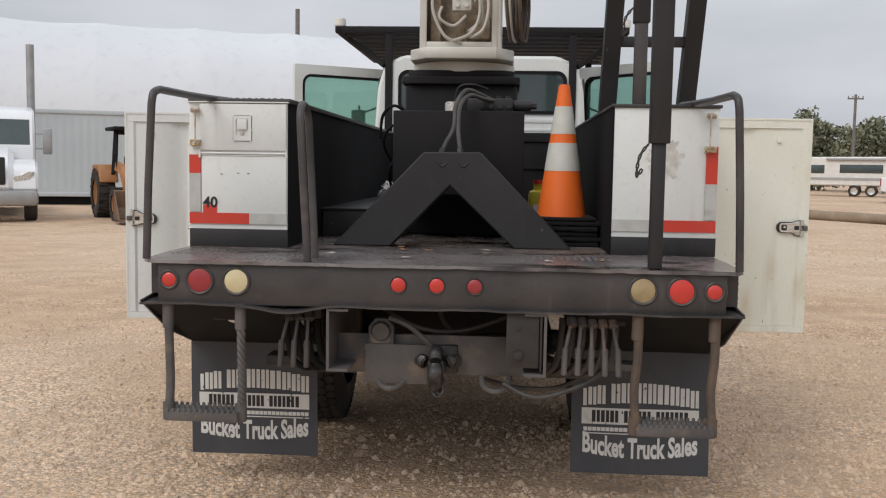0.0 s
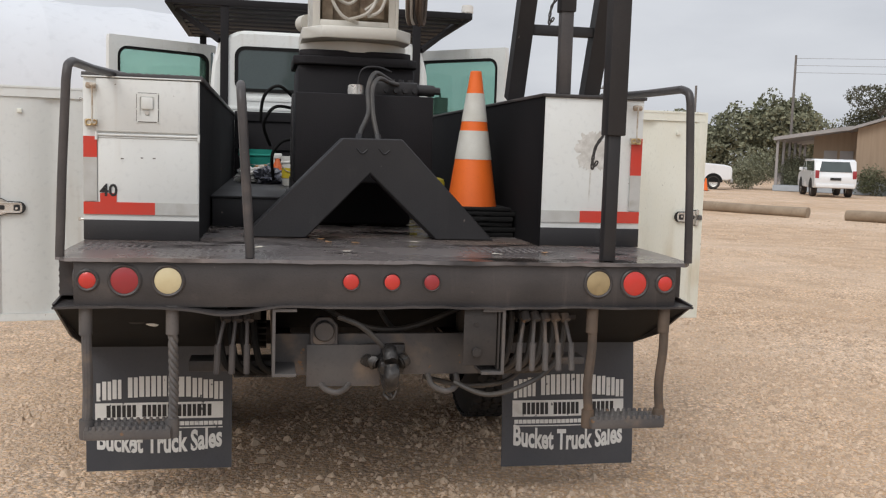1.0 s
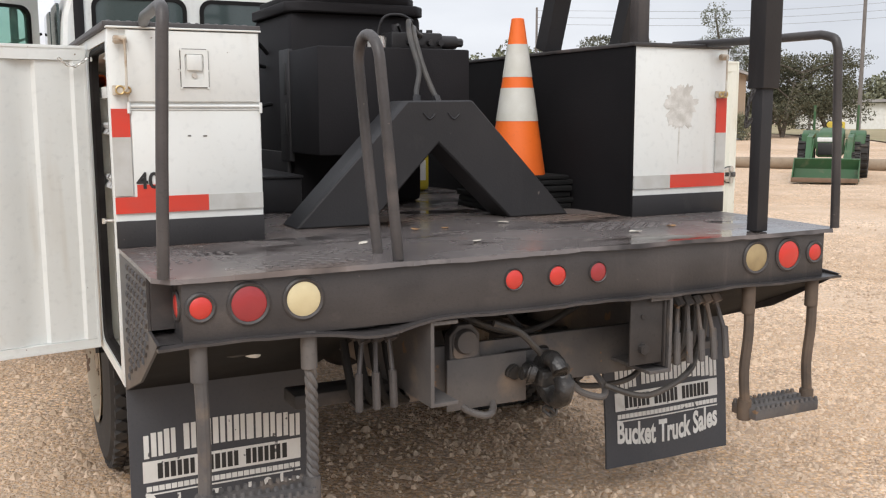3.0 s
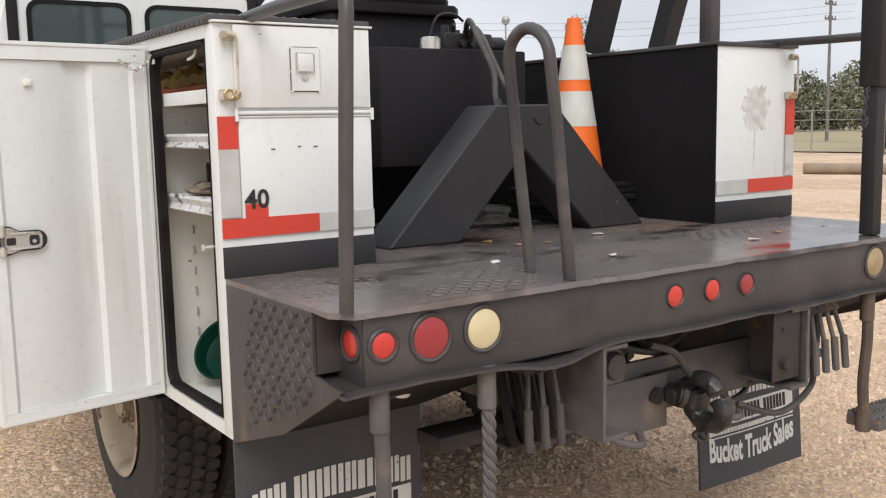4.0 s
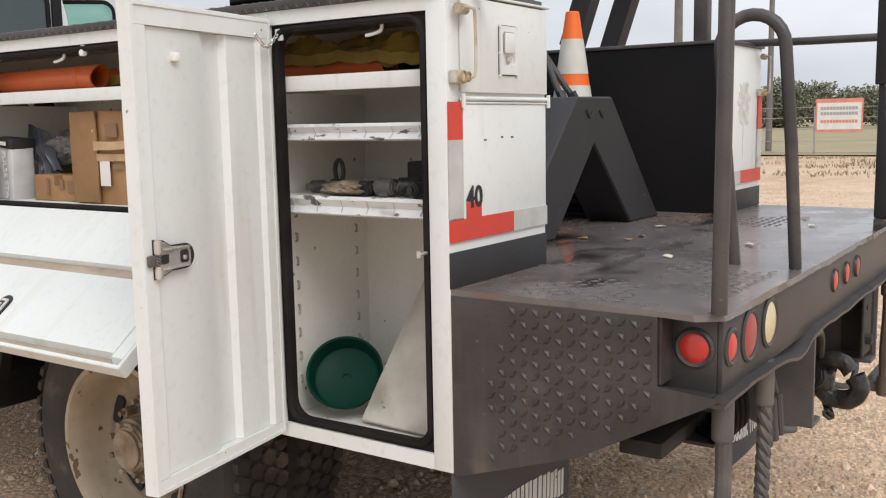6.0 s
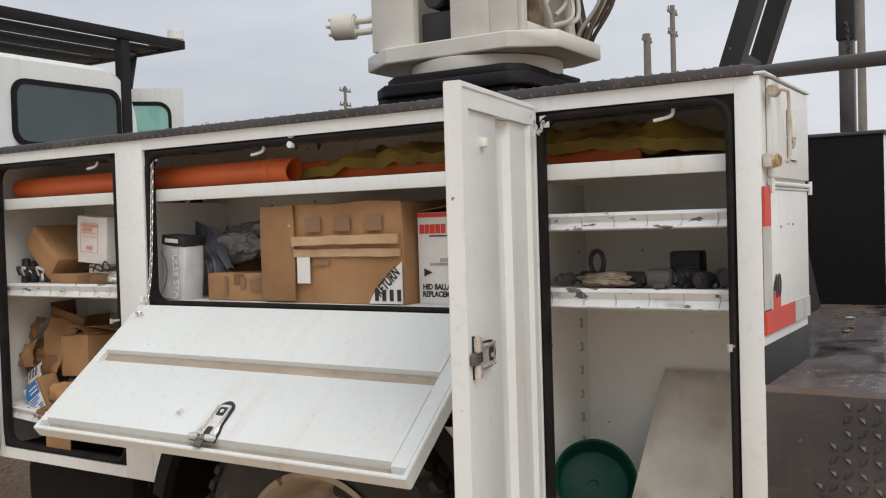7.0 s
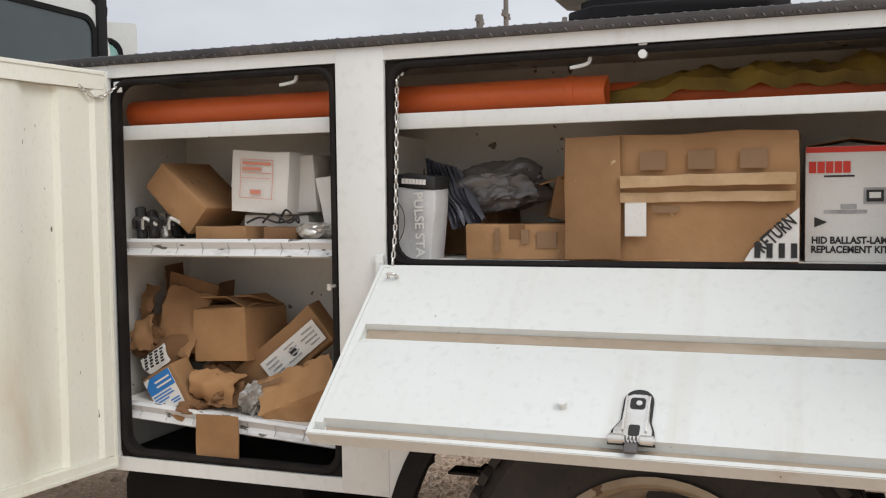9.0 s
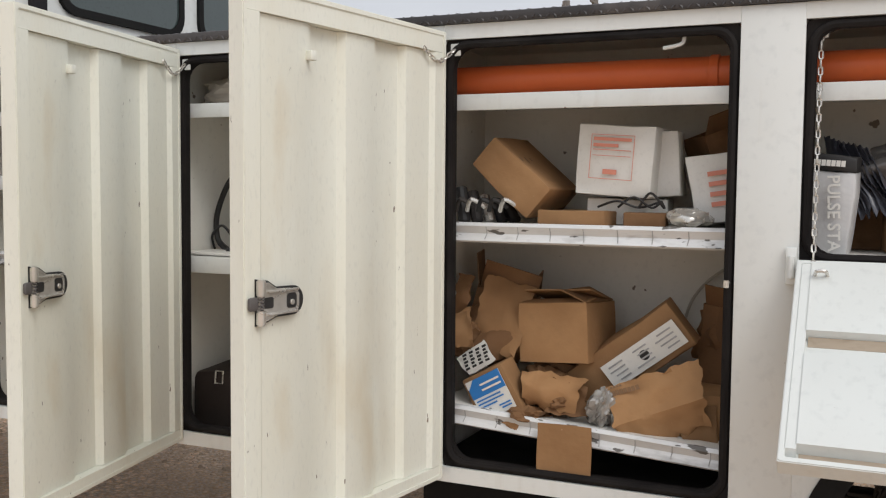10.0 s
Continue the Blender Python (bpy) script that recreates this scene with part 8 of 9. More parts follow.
def leaf_cloud(blobs, count, size, seed, squash=0.55):
    """Many small leaf clumps spread over uneven blobs (x, y, z, rx, ry, rz)."""
    rs = np.random.RandomState(seed)
    vol = np.array([b[3] * b[4] * b[5] for b in blobs])
    parts = []
    for b, share in zip(blobs, vol / vol.sum()):
        n = max(8, int(count * share))
        d = rs.normal(size=(n, 3))
        d /= np.linalg.norm(d, axis=1)[:, None]
        rad = rs.uniform(0.35, 1.0, n) ** 0.45
        k = np.array(b[:3]) * 1.7 + seed
        w = 1 + 0.16 * np.sin(d[:, 0] * 5.1 + k[0]) + 0.14 * np.sin(d[:, 1] * 6.3 + d[:, 2] * 3.7 + k[1]) + 0.10 * np.sin(d[:, 2] * 9.0 + k[2])
        p = np.array(b[:3]) + d * (rad * w)[:, None] * np.array(b[3:])
        u = rs.normal(size=(n, 3))
        u /= np.linalg.norm(u, axis=1)[:, None]
        v = np.cross(u, rs.normal(size=(n, 3)))
        v /= np.linalg.norm(v, axis=1)[:, None]
        sc = (size * rs.uniform(0.5, 1.3, n))[:, None]
        parts.append(np.stack([p + u * sc, p + v * sc * squash, p - u * sc * 0.9, p - v * sc * squash], axis=1).reshape(-1, 3))
    vs = np.concatenate(parts)
    return vs.tolist(), np.arange(len(vs)).reshape(-1, 4).tolist()


def tree(x, y, h, spread, seed, label, leaf=0.16, count=2600, mat=None, trunks=1, low=0.35, airy=1.0):
    rs = random.Random(seed)
    t = thing("tree", label, "tree", (x, y, 0))
    b = B()
    blobs = []
    for k in range(trunks):
        a = rs.uniform(0, 6.3)
        lean = 0.12 if trunks == 1 else 0.35
        p = [Vector((0.15 * k, 0.1 * k, -0.1))]
        for i in range(1, 6):
            p.append(Vector((math.cos(a) * lean * h * (i / 6) ** 1.4 + rs.uniform(-.1, .1), math.sin(a) * lean * h * (i / 6) ** 1.4 + rs.uniform(-.1, .1), h * 0.75 * i / 5)))
        for i in range(5):
            rod(b, p[i], p[i + 1], 0.035 * h * (1 - i / 6.5) / (1 + 0.4 * (trunks > 1)), 8, 0.035 * h * (1 - (i + 1) / 6.5) / (1 + 0.4 * (trunks > 1)))
        for j in range(9):
            i = rs.randint(1, 5)
            s0 = p[min(i, 5)]
            a2 = rs.uniform(0, 6.3)
            ln = spread * rs.uniform(0.45, 0.95)
            e = s0 + Vector((math.cos(a2) * ln, math.sin(a2) * ln, h * rs.uniform(0.05, 0.28)))
            rod(b, s0, (s0 + e) / 2 + Vector((0, 0, 0.1)), 0.012 * h, 6, 0.008 * h)
            rod(b, (s0 + e) / 2 + Vector((0, 0, 0.1)), e, 0.008 * h, 6, 0.003 * h)
            r = spread * rs.uniform(0.28, 0.5)
            blobs.append((e.x, e.y, min(max(e.z, h * low), h * 0.93), r, r, r * rs.uniform(0.5, 0.8) * airy))
    part("trunk", b, BARK, t)
    vs, fs = leaf_cloud(blobs, count * 2, leaf * 0.72, seed)
    c = new("crown", mesh_from("crown", vs, fs, mat or LEAF))
    c.parent = t
    return t


def bush(x, y, w, h, seed, label, mat=None, count=900, leaf=0.12):
    rs = random.Random(seed)
    blobs = [(x + rs.uniform(-.4, .4) * w, y + rs.uniform(-.4, .4) * w, h * rs.uniform(.3, .6), w * rs.uniform(.25, .45), w * rs.uniform(.25, .45), h * rs.uniform(.3, .5)) for _ in range(5)]
    vs, fs = leaf_cloud(blobs, count * 6, leaf * 0.5, seed)
    tagged(new("bush", mesh_from("bush", vs, fs, mat or LEAF)), label, "bush")


def woods(name, az0, az1, dist, hmin, hmax, seed, count, label):
    """A far belt of trees as one mass of leaf clumps."""
    rs = random.Random(seed)
    blobs = []
    a = az0
    while a < az1:
        d = dist * rs.uniform(0.92, 1.15)
        h = rs.uniform(hmin, hmax)
        w = h * rs.uniform(0.45, 0.8)
        for k in range(4):
            blobs.append((d * math.sin(radians(a)) + rs.uniform(-w, w) * 0.6, d * math.cos(radians(a)) + rs.uniform(-w, w) * 0.6, h * rs.uniform(0.25, 0.7), w * 0.55, w * 0.55, h * 0.36))
        a += math.degrees(w * 1.1 / d)
    vs, fs = leaf_cloud(blobs, count * 4, 0.24, seed)
    tagged(new(name, mesh_from(name, vs, fs, FARLEAF)), label, "trees", kind="stuff")


def pole(x, y, h, r, arms=1, label="weathered wooden utility pole with crossarms", lean=0.0):
    t = thing("utility_pole", label, "utility pole", (x, y, 0), group="utility poles")
    b = B()
    rod(b, (0, 0, -0.2), (lean, 0, h), r, 12, r * 0.7)
    part("post", b, POLEWOOD, t)
    for k in range(arms):
        b = B()
        z = h - 0.35 - 0.9 * k
        box(b, (-0.55, -0.05, z), (0.55, 0.05, z + 0.1))
        for s in (-1, -0.4, 0.4, 1):
            rod(b, (0.5 * s, 0, z + 0.1), (0.5 * s, 0, z + 0.25), 0.035, 8)
        part("crossarm", b, POLEWOOD, t)


def wheel_at(parent, x, y, r, w, name="wheel"):
    """A plain road wheel, axle along local y."""
    b = B()
    lathe(b, [(r * 0.6, -w / 2), (r * 0.9, -w / 2 - 0.01), (r, -w / 2 + 0.03), (r, w / 2 - 0.03), (r * 0.9, w / 2 + 0.01), (r * 0.6, w / 2)], (x, y, r), "y", 24)
    o = part(name, b, TYRE, parent)
    b = B()
    lathe(b, [(r * 0.62, -w / 2 + 0.02), (r * 0.5, -w / 2 + 0.04), (0.0, -w / 2 + 0.02)], (x, y, r), "y", 20)
    lathe(b, [(r * 0.62, w / 2 - 0.02), (r * 0.5, w / 2 - 0.04), (0.0, w / 2 - 0.02)], (x, y, r), "y", 20)
    part("rim", b, CHROME, o)


def tractor_wheel(parent, x, y, r, w, mat):
    b = B()
    lathe(b, [(r * 0.55, -w / 2), (r * 0.92, -w / 2), (r * 0.95, 0), (r * 0.92, w / 2), (r * 0.55, w / 2)], (x, y, r), "y", 28)
    for i in range(20):
        a = 2 * math.pi * i / 20
        for s in (-1, 1):
            m = Matrix.Translation((x, y, r)) @ pose(0, 0, 0, 0, math.degrees(a) + s * 4, 0)
            box(b, (-0.03, min(0, s * w / 2), r * 0.9), (0.03, max(0, s * w / 2), r), 0, m)
    o = part("wheel", b, TYRE, parent)
    b = B()
    for s in (-1, 1):
        lathe(b, [(r * 0.56, s * (w / 2 - 0.03)), (r * 0.4, s * (w / 2 - 0.1)), (0, s * (w / 2 - 0.08))], (x, y, r), "y", 20)
    part("rim", b, mat, o)


def passenger_vehicle(kind, x, y, az, label):
    """A white car; local x is its nose. az: compass heading from +y towards +x."""
    t = thing({"pickup": "pickup_truck", "suv": "sport_utility_vehicle"}[kind], label, "vehicle", m=Matrix.Translation((x, y, 0)) @ pose(0, 0, 0, 0, 0, 90 - az))
    L, W = (5.9, 2.0) if kind == "pickup" else (5.2, 2.0)
    h = L / 2
    if kind == "pickup":
        prof = [(-h, 0.66), (-h, 1.42), (-0.98, 1.44), (-0.82, 1.92), (-0.55, 2.02), (0.55, 2.02), (0.75, 1.96), (1.35, 1.54), (h - 0.45, 1.46), (h - 0.08, 1.36), (h, 1.15), (h, 0.6), (h - 0.3, 0.55), (-h + 0.3, 0.58)]
        glass = [(-0.86, 1.50), (-0.70, 1.90), (0.62, 1.92), (1.12, 1.54)]
    else:
        prof = [(-h, 0.6), (-h - 0.02, 1.05), (-h + 0.1, 1.2), (-h + 0.3, 1.85), (-h + 0.6, 1.93), (0.5, 1.93), (1.25, 1.38), (h - 0.2, 1.22), (h, 1.0), (h, 0.5), (h - 0.3, 0.45), (-h + 0.2, 0.45)]
        glass = [(-h + 0.35, 1.3), (-h + 0.48, 1.8), (0.45, 1.82), (1.05, 1.36)]
    b = B()
    prism(b, prof, -W / 2, W / 2, "y", 0.05)
    part("body", b, CARWHITE, t)
    for s in (-1, 1):
        b = B()
        prism(b, glass, s * (W / 2 - 0.01), s * (W / 2 + 0.008), "y")
        part("side_window", b, GLASSD, t)
        for px in (0.05,):
            b = B()
            box(b, (px, s * (W / 2 + 0.004), 1.40), (px + 0.07, s * (W / 2 + 0.012), 1.93 if kind == "pickup" else 1.83))
            part("pillar", b, CARWHITE, t)
        for wx in (-h + 1.15, h - 1.05):
            wheel_at(t, wx, s * (W / 2 - 0.14), 0.41, 0.28)
            b = B()
            prism(b, [(wx + 0.53 * math.cos(radians(a)), 0.43 + 0.53 * math.sin(radians(a))) for a in range(0, 181, 15)], s * (W / 2 - 0.2), s * (W / 2 + 0.006), "y")
            part("wheel_arch", b, RUBBER, t)
        b = B()
        box(b, (-h - 0.035, s * 0.98, 0.95), (-h + 0.1, s * 0.80, 1.35), 0.02)
        part("tail_lamp", b, DARKRED, t)
        b = B()
        box(b, (0.95, s * 1.02, 1.30), (1.10, s * 1.20, 1.48), 0.03)
        part("door_mirror", b, CARWHITE, t)
    for x0, x1, z0, z1 in ((-h - 0.08, -h + 0.1, 0.48, 0.68), (h - 0.1, h + 0.06, 0.42, 0.66)):
        b = B()
        box(b, (x0, -0.95, z0), (x1, 0.95, z1), 0.04)
        part("bumper", b, CARWHITE if kind == "suv" else FENCEWIRE, t)
    b = B()
    prism(b, [(-0.78, 1.27), (0.78, 1.27), (0.66, 1.80), (-0.66, 1.80)], -0.025, 0.025, "x", m=Matrix.Translation((-h + 0.195, 0, 1.535)) @ pose(0, 0, 0, 0, 17.1, 0) @ Matrix.Translation((0, 0, -1.535)) if kind == "suv" else Matrix.Translation((-0.69, 0, 0)))
    part("rear_window", b, GLASSD, t)
    b = B()
    box(b, (-h - 0.045, -0.26, 0.86), (-h - 0.03, 0.26, 0.99))
    part("number_plate", b, INK, t)
    return t


def house():
    """Tan siding gable house with a long porch."""
    o = Vector((36.0, 43.2, 0))
    ang = math.degrees(math.atan2(-0.62, 0.78))
    hs = thing("house", "tan single-storey house with a grey gable roof and open porch", "house", m=Matrix.Translation(o) @ pose(0, 0, 0, 0, 0, ang))
    W, E, Pk, Dp = 4.3, 3.75, 5.15, 16.0
    b = B()
    prism(b, [(-W, 0.75), (-W, E), (0, Pk), (W, E), (W, 0.75)], 0.0, Dp, "y")
    part("wall", b, SIDING, hs, "tan vertical siding")
    b = B()
    box(b, (-W - 0.03, -0.04, 0), (W + 0.03, Dp, 0.78))
    part("skirting", b, SKIRT, hs, "pale blue block skirting")
    for s in (-1, 1):
        b = B()
        e = 0.55
        sl = (Pk - E) / W
        prism(b, [(0, Pk + 0.02), (s * (W + e), E - sl * e + 0.02), (s * (W + e), E - sl * e + 0.17), (0, Pk + 0.19)], -0.5, Dp + 0.4, "y")
        part("roof", b, ROOF, hs, "grey sheet roof")
    # porch along the far side
    b = B()
    prism(b, [(-W - 0.3, E - 0.05), (-W - 4.6, E - 0.75), (-W - 4.6, E - 0.55), (-W - 0.3, E + 0.17)], 0.2, 13.0, "y")
    part("porch_roof", b, ROOF, hs)
    for i in range(6):
        b = B()
        box(b, (-W - 4.45, 0.4 + 2.4 * i, 0), (-W - 4.3, 0.55 + 2.4 * i, E - 0.7))
        part("porch_post", b, ROOF, hs, "grey porch post")
    b = B()
    box(b, (-W - 4.5, 0.3, 0.02), (-W - 0.03, 13.0, 0.35))
    part("porch_floor", b, SKIRT, hs)
    b = B()
    box(b, (-W - 4.42, 0.5, 0.95), (-W - 4.34, 12.5, 1.05))
    for i in range(30):
        box(b, (-W - 4.40, 0.6 + 0.4 * i, 0.35), (-W - 4.36, 0.64 + 0.4 * i, 0.95))
    part("porch_rail", b, ROOF, hs)
    b = B()
    box(b, (-W - 2.6, 2.5, 0.35), (-W - 0.02, 12.0, E - 0.1))
    part("porch_wall", b, SIDING, hs)
    for x in (-W - 2.0, -W - 1.1):
        b = B()
        box(b, (x, 2.46, 0.36), (x + 0.75, 2.5, 2.5), 0.01)
        part("door", b, ROOF, hs)
    b = B()
    box(b, (0.35, -0.06, 2.0), (1.55, 0.02, 3.75), 0.02)
    part("window_board", b, SIDING, hs, "boarded tan window")
    b = B()
    box(b, (0.55, -0.45, 2.0), (1.4, -0.04, 2.75), 0.03)
    part("window_cooler", b, SIDING, hs, "tan window air conditioner")
    b = B()
    box(b, (-0.9, -0.12, 0.2), (0.5, -0.05, 0.5), 0.02)
    part("vent", b, ROOF, hs)
    for dx, w, h, s in ((-3.4, 1.3, 1.8, 31), (-1.9, 1.3, 1.6, 32), (3.6, 1.8, 1.7, 33)):
        p = o + Matrix.Rotation(radians(ang), 3, "Z") @ Vector((dx, -0.9, 0))
        bush(p.x, p.y, w, h, s, "dusty shrub beside a house wall", PALELEAF if s < 33 else LEAF, 500)


def log(x0, y0, x1, y1, r, label="weathered log lying along the drive"):
    b = B()
    a, c = Vector((x0, y0, r * 0.85)), Vector((x1, y1, r * 0.8))
    n = 16
    pts = [a.lerp(c, i / n) + Vector((0.05 * noise.noise(Vector((i * 0.7, 1, 0))), 0.05 * noise.noise(Vector((i * 0.7, 2, 0))), 0)) for i in range(n + 1)]
    tube(b, pts, r, 14)
    wavy(b, 0.02, 2.5)
    single("log", b, LOGWOOD, label, "log", group="logs edging the yard")


def compact_tractor(x, y, az):
    """Green loader tractor; local x is its nose, the bucket's lip at x = 0."""
    t = thing("compact_tractor", "green and yellow compact tractor with a front loader", "tractor", m=Matrix.Translation((x, y, 0)) @ pose(0, 0, 0, 0, 0, 90 - az))
    b = B()
    prism(b, [(0.0, 0.06), (-0.05, 0.02), (-0.55, 0.04), (-0.62, 0.30), (-0.50, 0.55), (-0.46, 0.53), (-0.57, 0.30), (-0.52, 0.08), (-0.05, 0.06)], -0.70, 0.70, "y")
    for s in (-1, 1):
        prism(b, [(0.0, 0.05), (-0.55, 0.04), (-0.62, 0.30), (-0.50, 0.55)], s * 0.70, s * 0.68, "y")
    part("bucket", b, TRACGREEN, t, "green loader bucket with a rusty lip")
    b = B()
    box(b, (-0.02, -0.70, 0.03), (0.02, 0.70, 0.13), 0.005)
    part("cutting_edge", b, RUST, t)
    for s in (-1, 1):
        b = B()
        tube(b, [(-0.62, s * 0.42, 0.25), (-1.0, s * 0.44, 0.75), (-1.15, s * 0.44, 0.95), (-2.1, s * 0.44, 1.05)], 0.06, square=True)
        box(b, (-1.95, s * 0.40, 0.4), (-1.8, s * 0.50, 1.1), 0.01)
        rod(b, (-0.7, s * 0.36, 0.5), (-1.2, s * 0.36, 0.95), 0.03, 8)
        part("loader_arm", b, TRACGREEN, t)
    b = B()
    prism(b, [(-0.95, 0.55), (-0.98, 0.95), (-1.15, 1.12), (-2.0, 1.22), (-2.0, 0.55)], -0.28, 0.28, "y", 0.05)
    part("hood", b, TRACGREEN, t)
    b = B()
    box(b, (-0.93, -0.24, 0.6), (-0.99, 0.24, 0.88), 0.02)
    part("grille", b, INK, t)
    b = B()
    box(b, (-0.955, -0.26, 0.90), (-1.05, 0.26, 1.0), 0.02)
    part("headlamp", b, WHITE, t)
    b = B()
    box(b, (-2.75, -0.22, 0.8), (-2.35, 0.22, 0.92), 0.04)
    box(b, (-2.85, -0.22, 0.85), (-2.75, 0.22, 1.35), 0.04)
    part("seat", b, TRACYEL, t, "yellow seat")
    b = B()
    tube(b, [(-2.2 + 0.05 * math.sin(a), 0.18 * math.cos(a), 1.28 + 0.12 * math.sin(a)) for a in [0.5 * i for i in range(13)]], 0.015, 6, True)
    rod(b, (-2.1, 0, 1.0), (-2.2, 0, 1.28), 0.02, 8)
    part("steering_wheel", b, INK, t)
    for s in (-1, 1):
        b = B()
        prism(b, [(-2.2 - 0.0, 0.7), (-2.25, 1.05), (-2.6, 1.15), (-3.05, 1.0), (-3.05, 0.8)], s * 0.35, s * 0.72, "y", 0.03)
        rod(b, (-2.95, s * 0.5, 1.0), (-2.95, s * 0.5, 1.75), 0.03, 8)
        part("fender", b, TRACGREEN, t)
        tractor_wheel(t, -1.35, s * 0.55, 0.33, 0.22, TRACYEL)
        tractor_wheel(t, -2.6, s * 0.62, 0.52, 0.34, TRACYEL)
    b = B()
    box(b, (-3.9, -0.75, 0.15), (-3.1, 0.75, 0.3), 0.02)
    part("mower_deck", b, TRACYEL, t)


def backhoe(x, y, az):
    t = thing("loader_tractor", "rusty tan loader tractor with a leaning canopy and wide bucket", "tractor", m=Matrix.Translation((x, y, 0)) @ pose(0, 0, 0, 0, 0, 90 - az))
    b = B()
    prism(b, [(0.0, 0.05), (-0.7, 0.05), (-0.8, 0.4), (-0.65, 0.85), (-0.6, 0.82), (-0.72, 0.4), (-0.62, 0.12), (0.0, 0.1)], -1.1, 1.1, "y")
    for s in (-1, 1):
        prism(b, [(0.0, 0.05), (-0.7, 0.05), (-0.8, 0.4), (-0.65, 0.85)], s * 1.1, s * 1.07, "y")
    part("bucket", b, RUST, t, "worn steel bucket")
    for s in (-1, 1):
        b = B()
        tube(b, [(-0.75, s * 0.62, 0.3), (-1.1, s * 0.66, 1.0), (-1.5, s * 0.66, 1.35), (-2.6, s * 0.66, 1.5)], 0.10, square=True)
        rod(b, (-0.72, s * 0.5, 0.78), (-1.5, s * 0.5, 1.2), 0.05, 8)
        part("loader_arm", b, LOADTAN, t, "rusty tan loader arm")
        b = B()
        box(b, (-1.12, s * 0.60, 0.75), (-0.98, s * 0.78, 1.25), 0.03)
        part("arm_knuckle", b, LOADTAN, t)
        tractor_wheel(t, -1.6, s * 0.8, 0.45, 0.3, LOADTAN)
        tractor_wheel(t, -3.4, s * 0.85, 0.7, 0.45, LOADTAN)
        b = B()
        tube(b, [(-2.2, s * 0.80, 1.25), (-2.9, s * 0.58, 2.5)], 0.045, square=True)
        part("canopy_post", b, RUBBER, t)
        b = B()
        tube(b, [(-2.75, s * 0.62, 1.3), (-3.0, s * 0.52, 2.5)], 0.035, square=True)
        part("canopy_post", b, RUBBER, t)
        b = B()
        prism(b, [(-2.7, 1.0), (-2.9, 1.5), (-3.8, 1.5), (-4.1, 1.1)], s * 0.55, s * 1.05, "y", 0.03)
        part("fender", b, LOADTAN, t)
        b = B()
        tube(b, curve_points([(-1.9, s * 0.74, 1.3), (-1.95, s * 0.78, 1.75), (-2.15, s * 0.78, 1.78), (-2.2, s * 0.76, 1.35)], 5), 0.02, 7)
        part("grab_bar", b, RUBBER, t)
    b = B()
    prism(b, [(-1.1, 0.55), (-1.1, 1.35), (-1.25, 1.48), (-2.6, 1.55), (-2.6, 0.55)], -0.48, 0.48, "y", 0.06)
    part("hood", b, LOADTAN, t)
    for z in (0.68, 0.86, 1.04, 1.22):
        b = B()
        box(b, (-1.12, -0.38, z), (-1.07, 0.38, z + 0.11), 0.01)
        part("grille_bar", b, INK, t)
    b = B()
    box(b, (-3.7, -0.72, 2.45), (-2.4, 0.72, 2.55), 0.03)
    box(b, (-3.2, -0.45, 2.34), (-2.7, 0.45, 2.45), 0.02)
    part("canopy", b, RUBBER, t)
    b = B()
    box(b, (-2.7, -0.35, 1.5), (-2.4, 0.35, 1.80), 0.06)
    part("dash", b, INK, t)
    b = B()
    box(b, (-3.4, -0.28, 1.2), (-3.0, 0.28, 1.75), 0.06)
    part("seat", b, INK, t)
    b = B()
    rod(b, (-1.7, 0.25, 1.45), (-1.7, 0.25, 2.1), 0.045, 8)
    part("exhaust", b, RUST, t)


